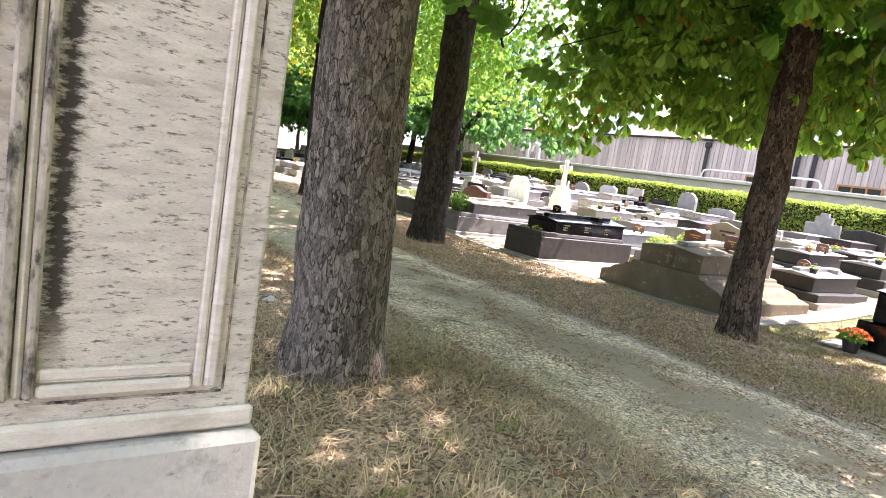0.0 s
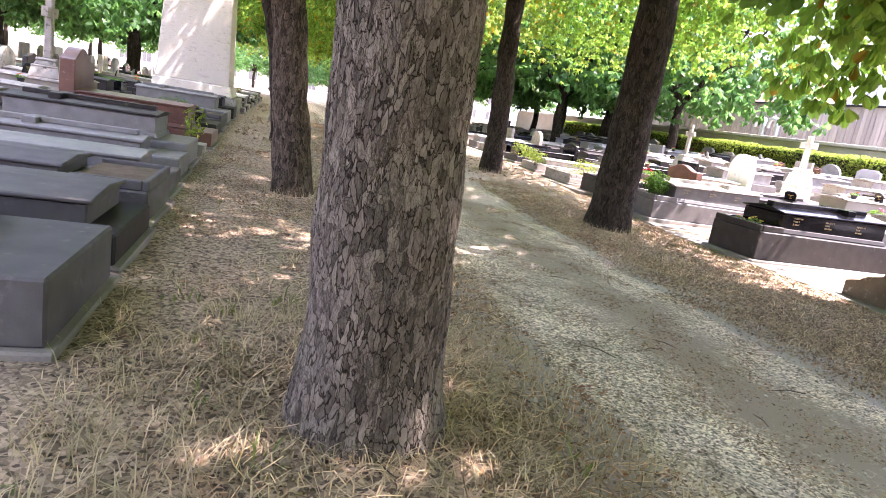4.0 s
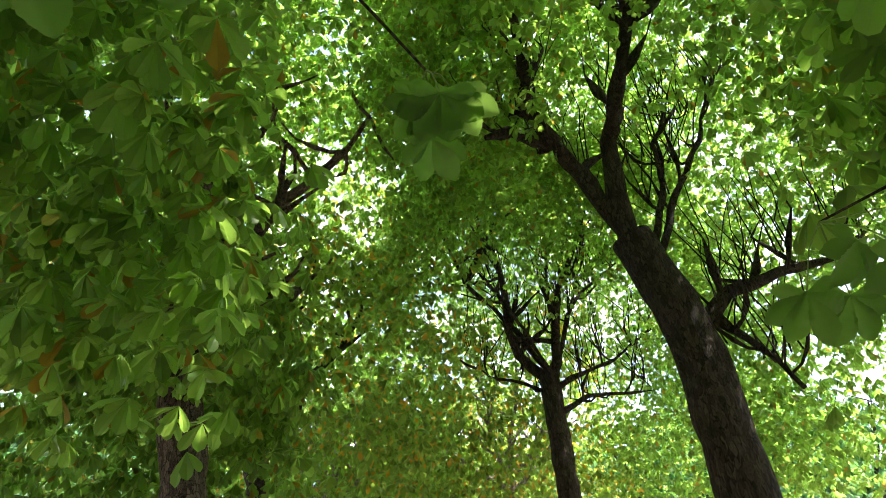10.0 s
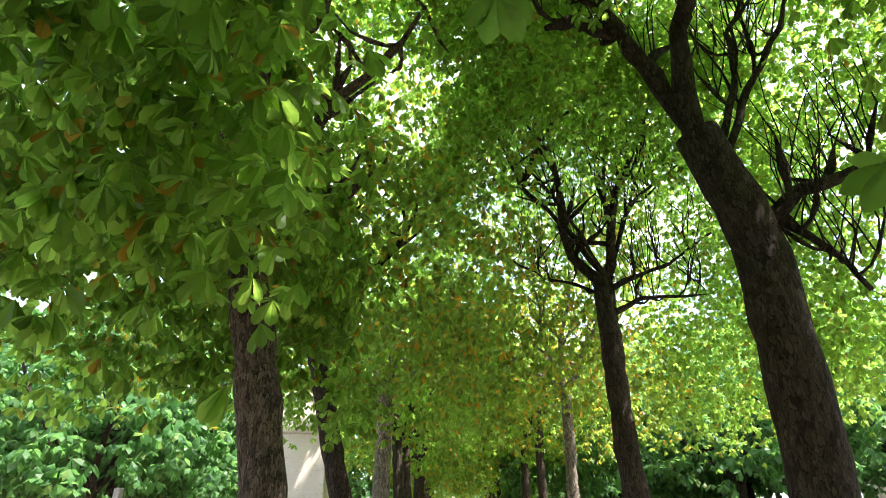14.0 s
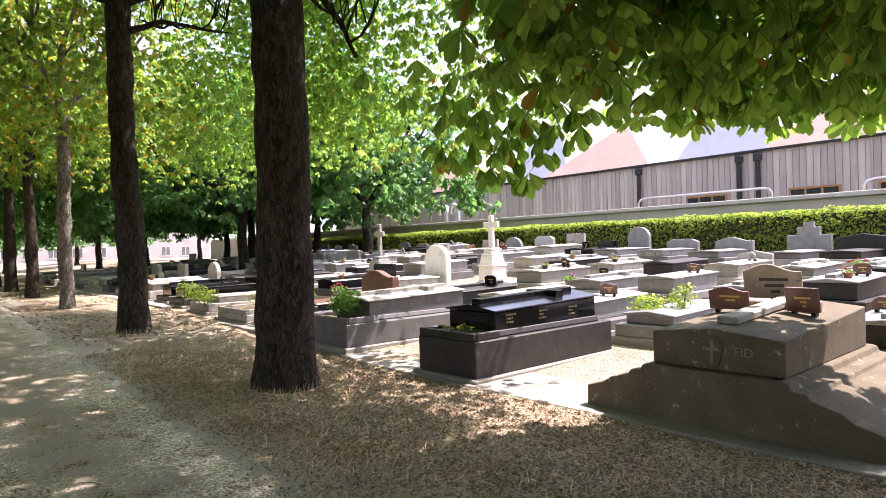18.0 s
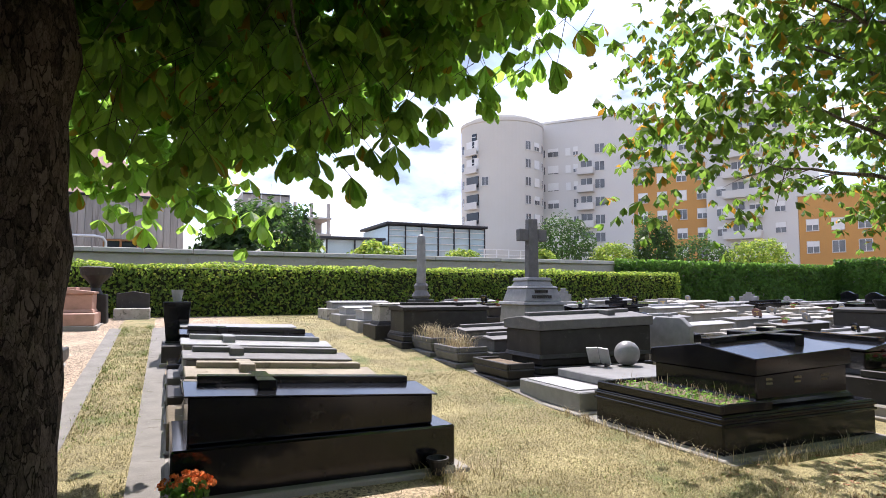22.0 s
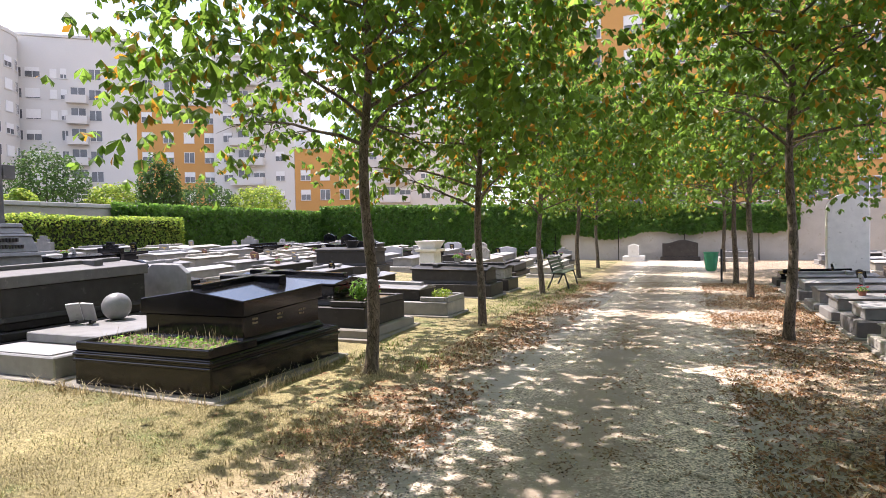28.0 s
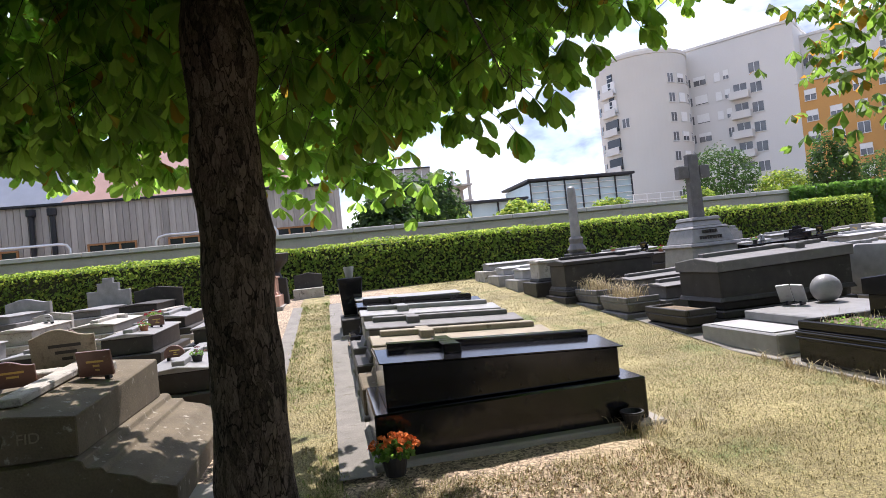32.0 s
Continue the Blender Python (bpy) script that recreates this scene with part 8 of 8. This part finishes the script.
# ---- car at the end of the avenue ----
car = thing("car", pose(1.0, 100, height(1, 100), 0, 0, 0), "small pale car parked beyond the avenue", "car")
part("body", joined(box(-2, 2, -0.85, 0.85, 0.35, 0.9, 0.12, 0.05), box(-1.2, 1.3, -0.75, 0.75, 0.88, 1.45, 0.1, 0.25)), M_LIGHT, car)
for x in (-1.25, 1.25):
    for y in (-0.8, 0.8):
        part("wheel", moved(lathe(((0.32, -0.1), (0.32, 0.1)), 16), pose(x, y, 0.32, 90, 0, 0)), M_POT, car)

# ---- low twigs with large leaves over the walk ----
lowr = np.random.default_rng(9)


def low_shoot(tree, points, leaves, label):
    """A thin shoot off the tree with large leaves hanging from it on stalks; world places of (hub, axis, size)."""
    o = tree.matrix_world.inverted()
    pts = [Vector(p) for p in points]
    v, f = tube([o @ p for p in pts], [0.009 - 0.005 * i / (len(pts) - 1) for i in range(len(pts))], 6)
    shoot = raw("shoot", v, f, M_BARK_B, tree)
    for hub, axis, size in leaves:
        h = Vector(hub)
        a = Vector(axis)
        facing = a.cross(Vector((a.y, -a.x, 0.0))).normalized()
        if facing.z > 0:
            facing = -facing
        v, f = wide_leaf(h, a, facing, size, lowr)
        raw("leaf", [o @ p for p in v], f, M_LEAF_BIG, shoot, "large toothed green leaf", smooth=True)
        near = min(pts, key=lambda p: (p - h).length)
        mid = h.lerp(near, 0.5) + Vector((0, 0, 0.03))
        v, f = tube([o @ h, o @ mid, o @ near], [0.0022, 0.0024, 0.003], 5)
        raw("stalk", v, f, M_STALK, shoot, smooth=True)


M_LEAF_BIG = leaf_shader("broad_leaf", (0.07, 0.15, 0.034), (0.31, 0.54, 0.09), (0.06, 0.14, 0.024), 0.01)
M_STALK = shader("green_stalk", (0.16, 0.24, 0.05), 0.6, vary=0.1)
FWD, LFT, RGT, DWN = (0.0, 0.84, -0.54), (-0.35, 0.8, -0.5), (0.4, 0.78, -0.48), (0.1, 0.5, -0.86)
low_shoot(first_tree, [(1.8, 3.5, 3.4), (2.1, 3.5, 2.95), (2.35, 3.5, 2.72), (2.6, 3.5, 2.62), (2.8, 3.6, 2.68), (2.9, 3.72, 2.8), (2.95, 3.7, 2.95)],
          [((2.68, 3.467, 2.44), (0.1, 0.83, -0.54), 0.205), ((2.765, 3.73, 2.59), FWD, 0.19), ((2.84, 3.67, 2.87), RGT, 0.2), ((2.89, 3.85, 2.90), (0.25, 0.82, -0.5), 0.18), ((2.53, 3.80, 2.56), LFT, 0.15),
           ((2.57, 3.75, 2.74), FWD, 0.15), ((2.57, 3.40, 2.46), (0.3, 0.8, -0.5), 0.19), ((3.08, 3.6, 3.2), RGT, 0.16), ((2.78, 3.5, 3.0), FWD, 0.15)], "")
low_shoot(first_tree, [(1.85, 3.5, 3.6), (2.3, 4.0, 3.75), (2.7, 4.35, 3.6), (3.0, 4.5, 3.3), (3.12, 4.52, 3.12)],
          [((3.15, 4.46, 2.96), FWD, 0.15), ((3.1, 4.50, 2.98), LFT, 0.13), ((3.2, 4.5, 3.0), DWN, 0.14), ((3.13, 4.6, 2.93), DWN, 0.14)], "")
low_shoot(right_tree, [(6.3, 3.9, 3.6), (5.6, 4.2, 3.3), (5.0, 4.5, 3.05), (4.6, 4.7, 2.85), (4.3, 4.75, 2.72)], [((4.22, 4.82, 2.52), DWN, 0.16), ((4.34, 4.7, 2.62), (-0.2, 0.5, -0.86), 0.15), ((4.42, 4.9, 2.55), DWN, 0.16), ((4.3, 4.5, 2.45), DWN, 0.18), ((4.5, 4.45, 2.55), LFT, 0.18), ((4.8, 4.4, 2.75), DWN, 0.18)], "")

# ---- fringe of the crown over the grass walk ----
fr = np.random.default_rng(83)
inv = right_tree.matrix_world.inverted()
hubs, twigs = [], []
for y in np.arange(0.1, 7.8, 0.12):
    z = float(np.interp(y, (-0.05, 0.23, 0.7, 1.1, 1.42, 1.82, 2.1, 2.45, 2.76, 3.32, 3.94, 4.17, 4.56, 4.75, 5.55, 6.05, 6.33, 6.58, 7.18, 7.7), (3.8, 3.24, 3.05, 2.86, 2.62, 2.19, 2.27, 2.51, 2.24, 2.19, 2.54, 2.34, 2.26, 2.45, 2.5, 2.53, 2.3, 2.07, 2.11, 2.33)))
    for k in range(7):
        h = Vector((7.35 + fr.normal(0, 0.14 + 0.06 * k), y + fr.normal(0, 0.07), z + 0.05 + 0.14 * k + fr.uniform(0, 0.1)))
        hubs.append(inv @ h)
        e = Vector((fr.normal(0, 0.1), fr.normal(0, 0.1), 0.13))
        twigs.append(tube([inv @ h, inv @ (h + e * 0.6), inv @ (h + e * 1.5)], [0.002, 0.0022, 0.003], 4))
tagged(raw("fringe", *palmate(np.array(hubs), 0.205, fr, 6, True, (0.75, 1.25), 0.3), M_LEAF, right_tree), kind="stuff")
tagged(raw("twig", *merge(twigs), M_BARK_C, right_tree), kind="stuff")
raw("shoot", *tube([inv @ Vector(p) for p in ((6.1, 2.42, 3.05), (6.1, 2.50, 2.9), (6.1, 2.48, 2.75), (6.12, 2.42, 2.6), (6.16, 2.34, 2.46), (6.2, 2.27, 2.33))], [0.007, 0.0065, 0.006, 0.005, 0.004, 0.003], 7), M_BARK_Y, right_tree, "bare pale shoot", smooth=True)
